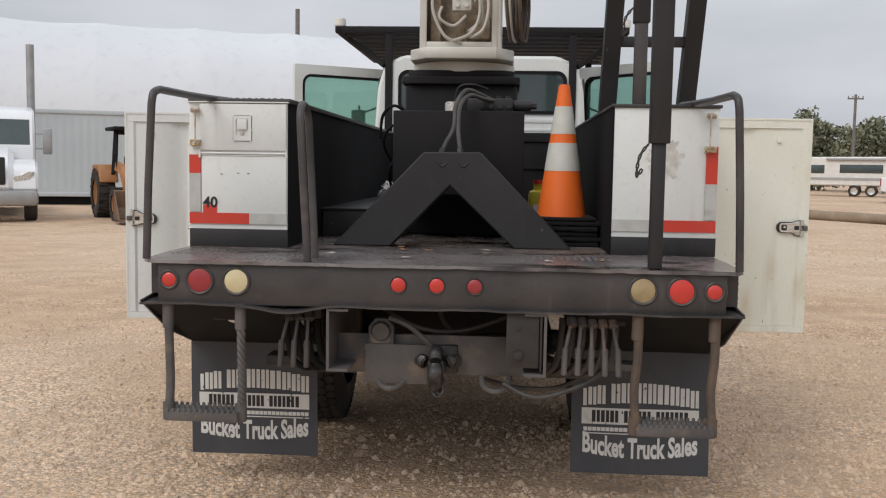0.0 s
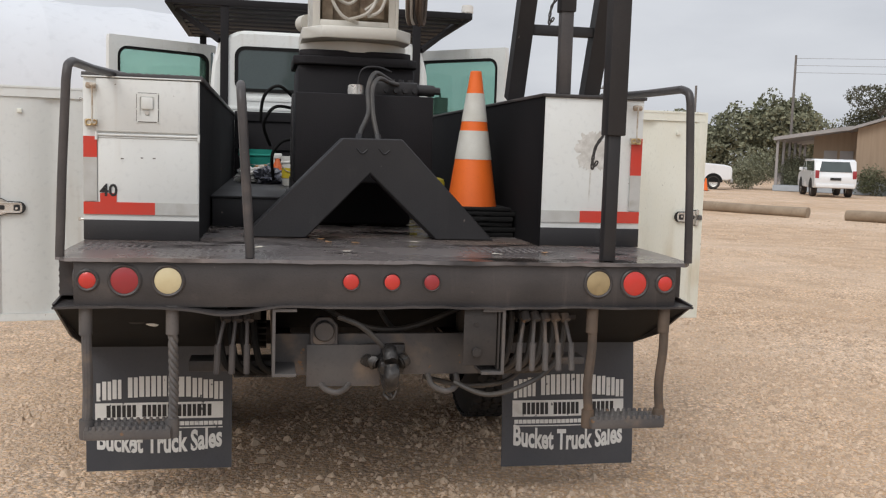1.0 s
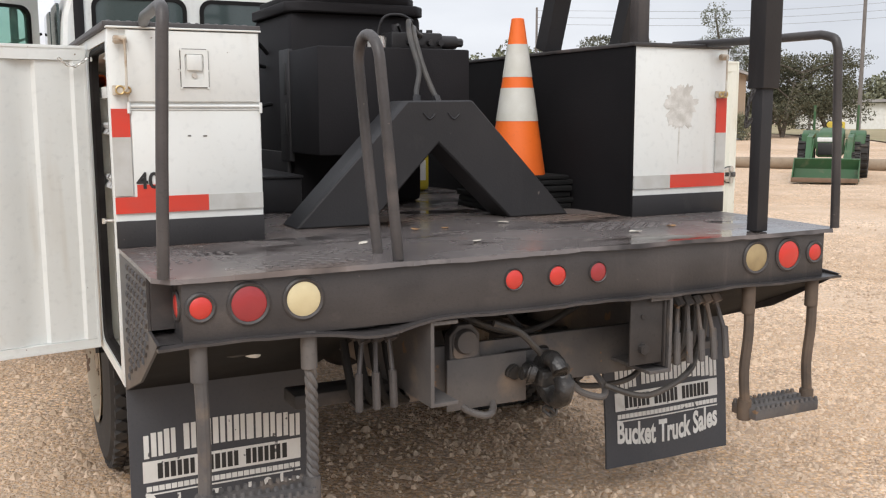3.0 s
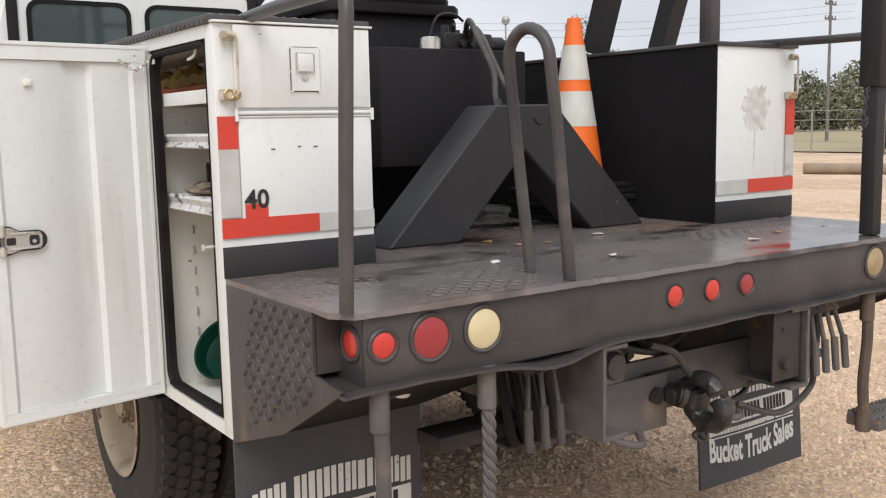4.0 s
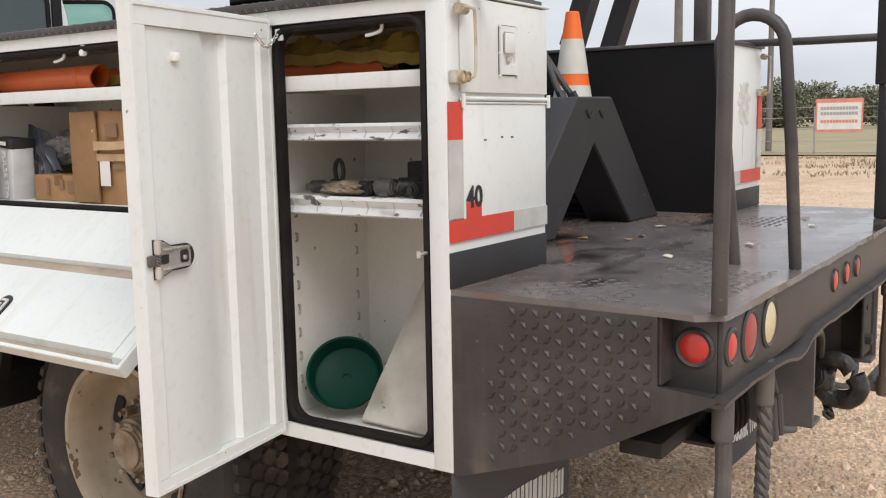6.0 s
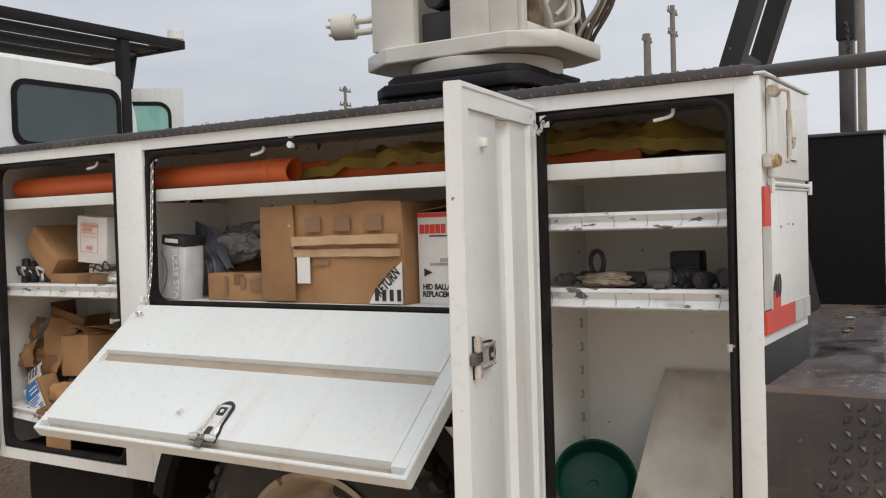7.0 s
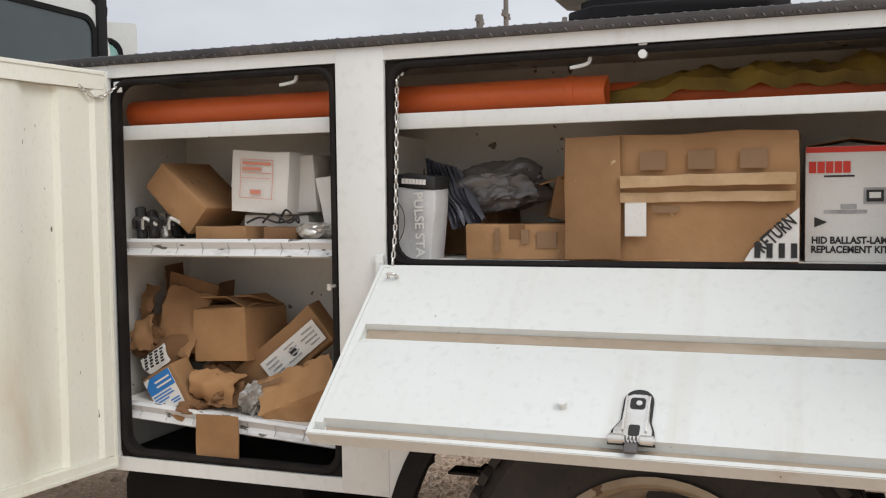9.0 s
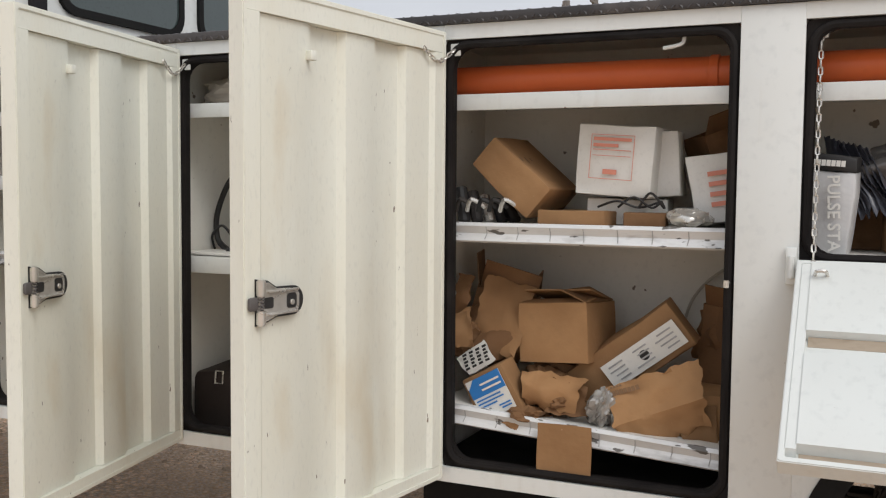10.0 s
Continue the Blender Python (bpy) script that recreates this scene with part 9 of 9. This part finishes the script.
def skid_steer(x, y, az):
    t = thing("skid_steer_loader", "white skid steer loader with a dark cage and attachment", "loader", m=Matrix.Translation((x, y, 0)) @ pose(0, 0, 0, 0, 0, 90 - az))
    b = B()
    box(b, (-2.9, -0.8, 0.35), (-1.0, 0.8, 1.2), 0.05)
    prism(b, [(-2.9, 1.0), (-2.9, 1.9), (-2.2, 1.9), (-1.0, 1.2), (-1.0, 1.0)], -0.8, -0.55, "y", 0.03)
    prism(b, [(-2.9, 1.0), (-2.9, 1.9), (-2.2, 1.9), (-1.0, 1.2), (-1.0, 1.0)], 0.55, 0.8, "y", 0.03)
    part("body", b, WHITE, t)
    b = B()
    for s in (-1, 1):
        tube(b, [(-0.95, s * 0.5, 0.8), (-1.05, s * 0.5, 2.0), (-2.4, s * 0.5, 2.05), (-2.5, s * 0.5, 1.2)], 0.05, square=True)
    box(b, (-2.4, -0.55, 2.0), (-1.0, 0.55, 2.10), 0.03)
    box(b, (-2.4, -0.45, 0.8), (-2.3, 0.45, 1.35), 0.02)
    part("cage", b, INK, t)
    b = B()
    ring_plate(b, rounded(-0.55, 0.62, 0.55, 2.08, 0.1), rounded(-0.40, 1.36, 0.40, 1.94, 0.08), -1.04, -0.94, "x")
    part("cab_front", b, INK, t, "black cab front with a window")
    b = B()
    for z in (0.80, 0.95, 1.10, 1.25):
        rod(b, (-0.92, -0.4, z), (-0.92, 0.4, z), 0.02, 6)
    part("front_grille", b, RUBBER, t)
    b = B()
    box(b, (-1.9, -0.3, 0.7), (-1.5, 0.3, 0.85), 0.04)
    box(b, (-2.1, -0.3, 0.8), (-1.95, 0.3, 1.4), 0.05)
    part("seat", b, RUBBER, t)
    for s in (-1, 1):
        b = B()
        tube(b, [(-2.6, s * 0.72, 1.8), (-1.2, s * 0.72, 1.3), (-0.55, s * 0.6, 0.6)], 0.06, square=True)
        part("lift_arm", b, WHITE, t)
        for xx in (-1.35, -2.45):
            tractor_wheel(t, xx, s * 0.85, 0.40, 0.3, WHITE)
    b = B()
    prism(b, [(0.0, 0.04), (-0.55, 0.04), (-0.62, 0.12), (-0.55, 0.80), (-0.42, 0.82), (-0.42, 0.78), (-0.50, 0.75), (-0.56, 0.14), (-0.52, 0.08), (0.0, 0.07)], -0.9, 0.9, "y")
    for yy in (-0.9, -0.34, 0.34, 0.9):
        prism(b, [(0.0, 0.04), (-0.55, 0.05), (-0.56, 0.80), (-0.42, 0.80), (-0.12, 0.25)], yy - 0.025, yy + 0.025, "y")
    rod(b, (-0.5, 0.2, 0.92), (-0.5, 0.85, 0.92), 0.10, 12)
    part("attachment", b, material("sun_bleached_steel", (0.095, 0.08, 0.072), 0.7, 0.1, (0.14, 0.115, 0.1), 3.0, 0.002, 20), t, "dusty dark steel attachment")


def far_tractor(x, y, az):
    t = thing("farm_tractor", "grey and yellow farm tractor with large tyres", "tractor", m=Matrix.Translation((x, y, 0)) @ pose(0, 0, 0, 0, 0, 90 - az))
    b = B()
    box(b, (-1.4, -0.5, 0.9), (1.2, 0.5, 1.7), 0.1)
    part("hood", b, FENCEWIRE, t)
    b = B()
    box(b, (-2.4, -0.6, 1.0), (-1.3, 0.6, 2.2), 0.1)
    part("seat_platform", b, TRACYEL, t)
    for s in (-1, 1):
        tractor_wheel(t, -1.7, s * 0.9, 0.8, 0.5, LOADTAN)
        tractor_wheel(t, 0.9, s * 0.8, 0.5, 0.35, LOADTAN)


def semi_truck(x, y, az):
    """White highway tractor, nose first."""
    t = thing("semi_truck", "white highway tractor with a sloped hood and chrome mirror", "truck", m=Matrix.Translation((x, y, 0)) @ pose(0, 0, 0, 0, 0, 90 - az))
    b = B()
    prism(b, [(0.0, 0.75), (-0.03, 1.15), (-0.18, 1.42), (-0.55, 1.62), (-1.55, 1.98), (-1.55, 0.75)], -0.62, 0.62, "y", 0.14)
    part("hood", b, CARWHITE, t)
    b = B()
    prism(b, [(-1.5, 0.9), (-1.5, 1.95), (-1.95, 2.75), (-2.3, 2.95), (-3.6, 3.1), (-3.6, 0.9)], -1.15, 1.15, "y", 0.06)
    part("cab", b, CARWHITE, t)
    b = B()
    prism(b, [(-1.52, 2.0), (-1.90, 2.68), (-1.94, 2.66), (-1.56, 1.98)], -1.02, 1.02, "y")
    part("windscreen", b, GLASSD, t)
    b = B()
    box(b, (0.1, -1.18, 0.42), (-0.35, 1.18, 0.82), 0.10)
    part("bumper", b, FENCEWIRE, t)
    b = B()
    box(b, (0.02, -0.42, 0.95), (-0.06, 0.42, 1.65), 0.04)
    part("grille", b, INK, t)
    for s in (-1, 1):
        b = B()
        prism(b, [(0.62, 1.02), (0.98, 1.10), (1.10, 1.30), (0.95, 1.30), (0.60, 1.14)], -0.26, -0.10, "x", 0.02, m=Matrix.Diagonal((1, s, 1, 1)))
        part("headlamp", b, CHROME, t, "bright headlamp")
        b = B()
        prism(b, [(-0.06, 0.8), (-0.14, 1.18), (-0.40, 1.42), (-0.9, 1.58), (-1.5, 1.62), (-1.5, 0.8), (-1.35, 0.8), (-1.3, 0.95), (-1.05, 1.1), (-0.65, 1.1), (-0.38, 0.95), (-0.34, 0.8)], s * 0.55, s * 1.18, "y", 0.06)
        part("fender", b, CARWHITE, t)
        wheel_at(t, -0.85, s * 1.0, 0.5, 0.3)
        b = B()
        box(b, (-1.55, s * 1.35, 1.75), (-1.75, s * 1.58, 2.45), 0.03)
        rod(b, (-1.65, s * 1.15, 1.9), (-1.65, s * 1.4, 1.9), 0.02, 8)
        rod(b, (-1.65, s * 1.15, 2.3), (-1.65, s * 1.4, 2.3), 0.02, 8)
        part("wing_mirror", b, FENCEWIRE, t)
        b = B()
        rod(b, (-3.8, s * 1.1, 0.8), (-3.8, s * 1.1, 4.9), 0.11, 12)
        part("exhaust_pipe", b, FENCEWIRE, t)
    b = B()
    box(b, (-9.0, -1.1, 0.55), (-3.6, 1.1, 0.9), 0.03)
    part("frame", b, RUBBER, t)


def trailer_and_tent():
    d = Vector((0.93, 0.37, 0)).normalized()
    m = Matrix.Translation((-14.9, 30.3, 0)) @ pose(0, 0, 0, 0, 0, math.degrees(math.atan2(d.y, d.x)))
    t = thing("box_container", "pale blue-grey corrugated box container on a low frame", "container", m=m)
    b = B()
    prof, n = [], 44
    for i in range(n):
        x = -6.1 + 12.2 * i / n
        w = 12.2 / n
        prof += [(x, 0.0), (x + w * 0.35, 0.0), (x + w * 0.5, 0.008), (x + w * 0.85, 0.008)]
    prism(b, prof + [(6.1, 0.0), (6.1, 2.5), (-6.1, 2.5)], 0.45, 3.30, "z")
    part("body", b, BOXBLUE, t)
    b = B()
    box(b, (-6.15, -0.04, 3.30), (6.15, 2.54, 3.45), 0.02)
    box(b, (-6.15, -0.04, 0.30), (6.15, 0.1, 0.46), 0.02)
    part("rail", b, BOXBLUE, t)
    b = B()
    box(b, (-6.0, 0.2, 0.0), (6.0, 2.3, 0.30))
    part("frame", b, RUBBER, t)
    # barrel-roofed fabric shelter
    d = Vector((0.935, 0.355, 0)).normalized()
    m = Matrix.Translation((-14.0, 53.0, 0)) @ pose(0, 0, 0, 0, 0, math.degrees(math.atan2(d.y, d.x)))
    t = thing("fabric_shelter", "large white fabric storage shelter with a rounded roof", "shelter", m=m)
    for k in range(7):
        b = B()
        x0, x1 = -22 + 6.0 * k, -16 + 6.0 * k
        rows = []
        for i in range(25):
            a = radians(180 * i / 24)
            y, z = 9.0 - 9.0 * math.cos(a), 10.6 * math.sin(a) ** 0.8
            rows.append([b.verts.new((x, y + 0.0, z - sag)) for x, sag in ((x0, 0), (x0 + 1.5, 0.12), (x0 + 3, 0.16), (x0 + 4.5, 0.12), (x1, 0))])
        for p, q in zip(rows, rows[1:]):
            for j in range(4):
                b.faces.new((p[j], p[j + 1], q[j + 1], q[j]))
        part("roof_panel", b, TENT, t, smooth=60)
    b = B()
    for x in (-22, 20):
        prism(b, [(9 - 9 * math.cos(radians(180 * i / 24)), 10.6 * math.sin(radians(180 * i / 24)) ** 0.8 - 0.05) for i in range(25)], x, x + 0.05, "x")
    part("end_wall", b, TENT, t)


def fence_line():
    f = thing("wire_fence", "chain wire fence on thin metal posts", "fence")
    p0, p1 = Vector((38, -14, 0)), Vector((34.5, 26, 0))
    n = 16
    for i in range(n + 1):
        p = p0.lerp(p1, i / n)
        b = B()
        rod(b, p, p + Vector((0, 0, 1.9)), 0.035, 8)
        part("post", b, FENCEWIRE, f)
    for z in (0.1, 0.55, 1.0, 1.45, 1.85):
        b = B()
        tube(b, [p0 + Vector((0, 0, z)), p1 + Vector((0, 0, z))], 0.012, 5)
        part("wire", b, FENCEWIRE, f)
    s = thing("fence_sign", "white sign with a red edge and small print on a fence", "sign", m=Matrix.Translation((36.0, 7.6, 1.55)) @ pose(0, 0, 0, 0, 0, -90))
    b = B()
    box(b, (-0.86, -0.02, -0.66), (0.86, 0.0, 0.62))
    part("board", b, PALERED, s)
    b = B()
    box(b, (-0.80, -0.026, -0.56), (0.80, -0.021, 0.46))
    part("face", b, PAPER, s)
    for i, z in enumerate((0.25, 0.05, -0.25)):
        b = B()
        glyph_bars(b, -0.68, 0.68, z - 0.06, z + 0.06, 12, y=-0.028, depth=0.001)
        part("print_line", b, (GREYINK, GREYINK, PALERED)[i], s)


def grass_strip():
    b = B()
    far = [(60, 70), (160, 130), (260, -60), (90, -40), (36.5, -30), (35, 10), (36, 26), (46, 38), (52, 52)]
    b.faces.new([b.verts.new((x, y, 0.05)) for x, y in far])
    single("grass", b, DRYGRASS, "dry yellow roadside grass", "grass", kind="structure")
    rs = np.random.RandomState(3)
    vs, fs = [], []
    for (x0, y0, x1, y1, n) in ((22, 2, 34, 12, 2500), (24, -8, 34, 3, 1500)):
        for _ in range(n):
            x, y = rs.uniform(x0, x1), rs.uniform(y0, y1)
            if noise.noise(Vector((x * 0.5, y * 0.5, 3))) < 0.0:
                continue
            for k in range(3):
                a = rs.uniform(0, 6.28)
                h, w = rs.uniform(0.04, 0.13), 0.015
                i = len(vs)
                dx, dy = math.cos(a), math.sin(a)
                vs += [(x - dy * w, y + dx * w, 0.0), (x + dy * w, y - dx * w, 0.0), (x + dx * h * 0.6, y + dy * h * 0.6, h)]
                fs.append((i, i + 1, i + 2))
    tagged(new("grass_tufts", mesh_from("grass_tufts", vs, fs, DRYGRASS)), "sparse dry grass tufts on the dirt", "grass", kind="stuff")


def gravel():
    """Loose stones, the larger ones near the truck."""
    rs = np.random.RandomState(11)
    tones = material("gravel_stone", (0.52, 0.378, 0.262), 0.9, 0, (0.62, 0.485, 0.365), 14.0, 0.001, 120, (0.3, (0.3, 0.22, 0.15), 9.0), island=0.2)
    base = np.array([(1, 0, 0), (0.5, 0.87, 0), (-0.5, 0.87, 0), (-1, 0, 0), (-0.5, -0.87, 0), (0.5, -0.87, 0), (0.35, 0.2, 0.75), (-0.4, 0.1, 0.7), (0, -0.4, 0.65)])
    faces = [(0, 1, 6), (1, 2, 7, 6), (2, 3, 7), (3, 4, 8, 7), (4, 5, 8), (5, 0, 6, 8), (6, 7, 8)]
    vs, fs = [], []
    for x0, y0, x1, y1, n, s0, s1 in ((-2.6, -1.6, 3.2, 4.5, 26000, 0.004, 0.016), (0.5, -2.5, 8, 9, 22000, 0.006, 0.022), (-8, -2, -1.2, 9, 9000, 0.006, 0.02), (6, 2, 18, 22, 9000, 0.012, 0.035), (-3, -1.5, 6, 5, 900, 0.02, 0.04), (-1.5, -2.2, 7, 6, 9000, 0.010, 0.03), (0.3, -1.8, 4.5, 3.5, 15000, 0.006, 0.02)):
        p = np.column_stack([rs.uniform(x0, x1, n), rs.uniform(y0, y1, n)])
        for q in p:
            if noise.noise(Vector((q[0] * 0.8, q[1] * 0.8, 5))) + 0.5 * noise.noise(Vector((q[0] * 3, q[1] * 3, 1))) < rs.uniform(-0.7, 0.35):
                continue
            s = s0 + (s1 - s0) * rs.uniform() ** 2.5
            a = rs.uniform(0, 6.28)
            c, sn = math.cos(a), math.sin(a)
            v = base * s * rs.uniform(0.7, 1.25, (9, 3))
            v = np.column_stack([v[:, 0] * c - v[:, 1] * sn * 0.8 + q[0], v[:, 0] * sn + v[:, 1] * c * 0.8 + q[1], v[:, 2] - s * 0.12 - 0.008])
            i = len(vs)
            vs += v.tolist()
            fs += [tuple(i + k for k in f) for f in faces]
    tagged(new("gravel", mesh_from("gravel", vs, fs, tones)), "loose tan and grey gravel stones", "gravel", kind="stuff")


house()
log(8.4, 32.9, 15.6, 22.6, 0.17)
log(16.3, 21.7, 21.1, 15.0, 0.17)
log(21.4, 14.6, 24.5, 8.0, 0.16)
passenger_vehicle("pickup", 24.0, 50.3, 114, "white crew cab pickup truck parked on the drive")
passenger_vehicle("suv", 28.7, 42.5, 22, "white sport utility vehicle parked beside a porch")
compact_tractor(15.3, 12.75, 232)
skid_steer(20.0, 9.2, 246)
far_tractor(42, 22.5, 120)
backhoe(-8.55, 20.1, 146)
semi_truck(-12.72, 19.2, 152)
trailer_and_tent()
fence_line()
grass_strip()
for x, y, s in ((22.6, 46.4, 1), (23.4, 45.6, 2)):
    k = thing("traffic_cone", "small orange traffic cone on the drive", "traffic cone", (x, y, 0), group="cones on the drive")
    b = B()
    box(b, (-0.18, -0.18, 0), (0.18, 0.18, 0.03), 0.01)
    part("base", b, RUBBER, k)
    b = B()
    lathe(b, [(0.14, 0.03), (0.03, 0.7), (0.0, 0.7)], (0, 0, 0), "z", 16)
    part("body", b, CONEOR, k)
tree(46.0, 62.0, 7.4, 4.0, 41, "broad live oak behind a house", 0.14, 9000, MESQUITE, low=0.55)
tree(43.5, 47.5, 8.2, 2.3, 42, "tall sparse tree beside a house", 0.09, 3600, PALELEAF, low=0.5, airy=1.3)
tree(45.5, 43.6, 5.4, 3.1, 43, "low spreading mesquite tree", 0.11, 9000, MESQUITE, trunks=3, low=0.25)
tree(50.0, 44.0, 5.2, 2.9, 44, "low spreading mesquite tree", 0.11, 8000, MESQUITE, trunks=3, low=0.25)
for i, (x, y, w, h) in enumerate(((29.5, 51.5, 3.0, 2.6), (31.4, 50.5, 2.4, 2.2))):
    bush(x, y, w, h, 60 + i, "dense olive shrub beside the drive", FARLEAF, 1400, 0.12)
woods("far_woods", 8, 31, 92, 6.0, 8.6, 71, 16000, "far belt of olive green trees")
woods("low_woods", 31, 54, 120, 4.0, 5.6, 73, 11000, "low far belt of scrub trees")
woods("distant_woods", 52, 100, 120, 4.5, 7.5, 72, 26000, "distant belt of olive trees")
for az, d, h, r in ((50.6, 60, 10.4, 0.13), (56.6, 64, 8.8, 0.11), (59.6, 42, 8.6, 0.12), (69.6, 40, 10.4, 0.15), (73.4, 42, 9.5, 0.14), (79.4, 30, 9.5, 0.15), (47.8, 80, 5.2, 0.12)):
    pole(-1.5 + d * math.sin(radians(az)), -1.0 + d * math.cos(radians(az)), h, r, 2)
pole(37.2, 14.5, 9.6, 0.22, 1)
pole(32.9, 53.4, 8.6, 0.10, 0, "thin weathered utility pole")
pole(24.7, 66.0, 7.2, 0.13, 1)
pole(31.3, 64.4, 7.3, 0.12, 0, "thin weathered utility pole")
lp = thing("yard_post", "thin grey wooden post with a flat cap", "post", (30.0, 11.3, 0))
b = B()
rod(b, (0, 0, 0), (0, 0, 2.6), 0.09, 10)
part("post", b, POLEWOOD, lp)
b = B()
box(b, (-0.3, -0.3, 2.6), (0.3, 0.3, 2.72), 0.02)
part("cap", b, FENCEWIRE, lp)
b = B()
rod(b, (-16.2, 70.0, 0), (-16.2, 70.0, 13.6), 0.17, 10)
single("flue_pole", b, POLEWOOD, "dark tall post behind a shelter", "post")
wm = thing("water_tower", "small round tank on a thin mast", "water tower", (58.4, 74.8, 0))
b = B()
rod(b, (0, 0, 0), (0, 0, 11.5), 0.09, 8)
part("mast", b, FENCEWIRE, wm)
b = B()
lathe(b, [(0.0, 11.35), (0.30, 11.45), (0.42, 11.75), (0.40, 12.0), (0.25, 12.2), (0.0, 12.25)], (0, 0, 0), "z", 16)
part("tank", b, FENCEWIRE, wm)
for k in range(3):
    b = B()
    p, q = Vector((32.9, 53.4, 8.4 - 0.45 * k)), Vector((62.0, 39.0, 9.6 - 0.5 * k))
    tube(b, curve_points([p, (p + q) / 2 - Vector((0, 0, 0.6)), q], 10), 0.014, 5)
    single("power_line", b, FENCEWIRE, "thin grey overhead power line", "cable", group="power lines")
sh = thing("far_shed", "low pale shed with a flat roof", "shed", m=Matrix.Translation((72, 62, 0)) @ pose(0, 0, 0, 0, 0, -40))
b = B()
box(b, (-4, -2, 0), (4, 2, 2.4))
part("wall", b, PAPER, sh)
b = B()
box(b, (-5, -2.6, 2.5), (5, 2.6, 2.75))
part("roof", b, ROOF, sh)
tr = thing("camper_trailer", "long pale camper trailer with dark windows and an awning", "trailer", m=Matrix.Translation((25.6, 66.0, 0)) @ pose(0, 0, 0, 0, 0, -22))
b = B()
prism(b, [(-5.2, 0.75), (-5.4, 1.6), (-4.6, 2.75), (5.2, 2.85), (5.2, 0.75)], -1.15, 1.15, "y", 0.08)
part("body", b, PAPER, tr)
for x0, x1, z0, z1 in ((-3.6, -2.6, 1.6, 2.2), (-1.6, 1.2, 1.65, 2.25), (2.2, 3.8, 1.6, 2.2)):
    b = B()
    box(b, (x0, -1.18, z0), (x1, -1.14, z1), 0.02)
    part("window", b, GLASSD, tr)
b = B()
box(b, (-4.9, -1.19, 1.15), (5.0, -1.15, 1.32))
part("stripe", b, GREYINK, tr)
b = B()
rod(b, (-2.5, -1.25, 2.62), (4.2, -1.25, 2.62), 0.09, 10)
part("awning", b, GREYINK, tr)
b = B()
box(b, (1.5, -0.5, 2.85), (2.5, 0.5, 3.1), 0.06)
part("roof_unit", b, PAPER, tr)
for xx in (-0.6, 0.5):
    wheel_at(tr, xx, -1.0, 0.4, 0.25)
    wheel_at(tr, xx, 1.0, 0.4, 0.25)
gravel()
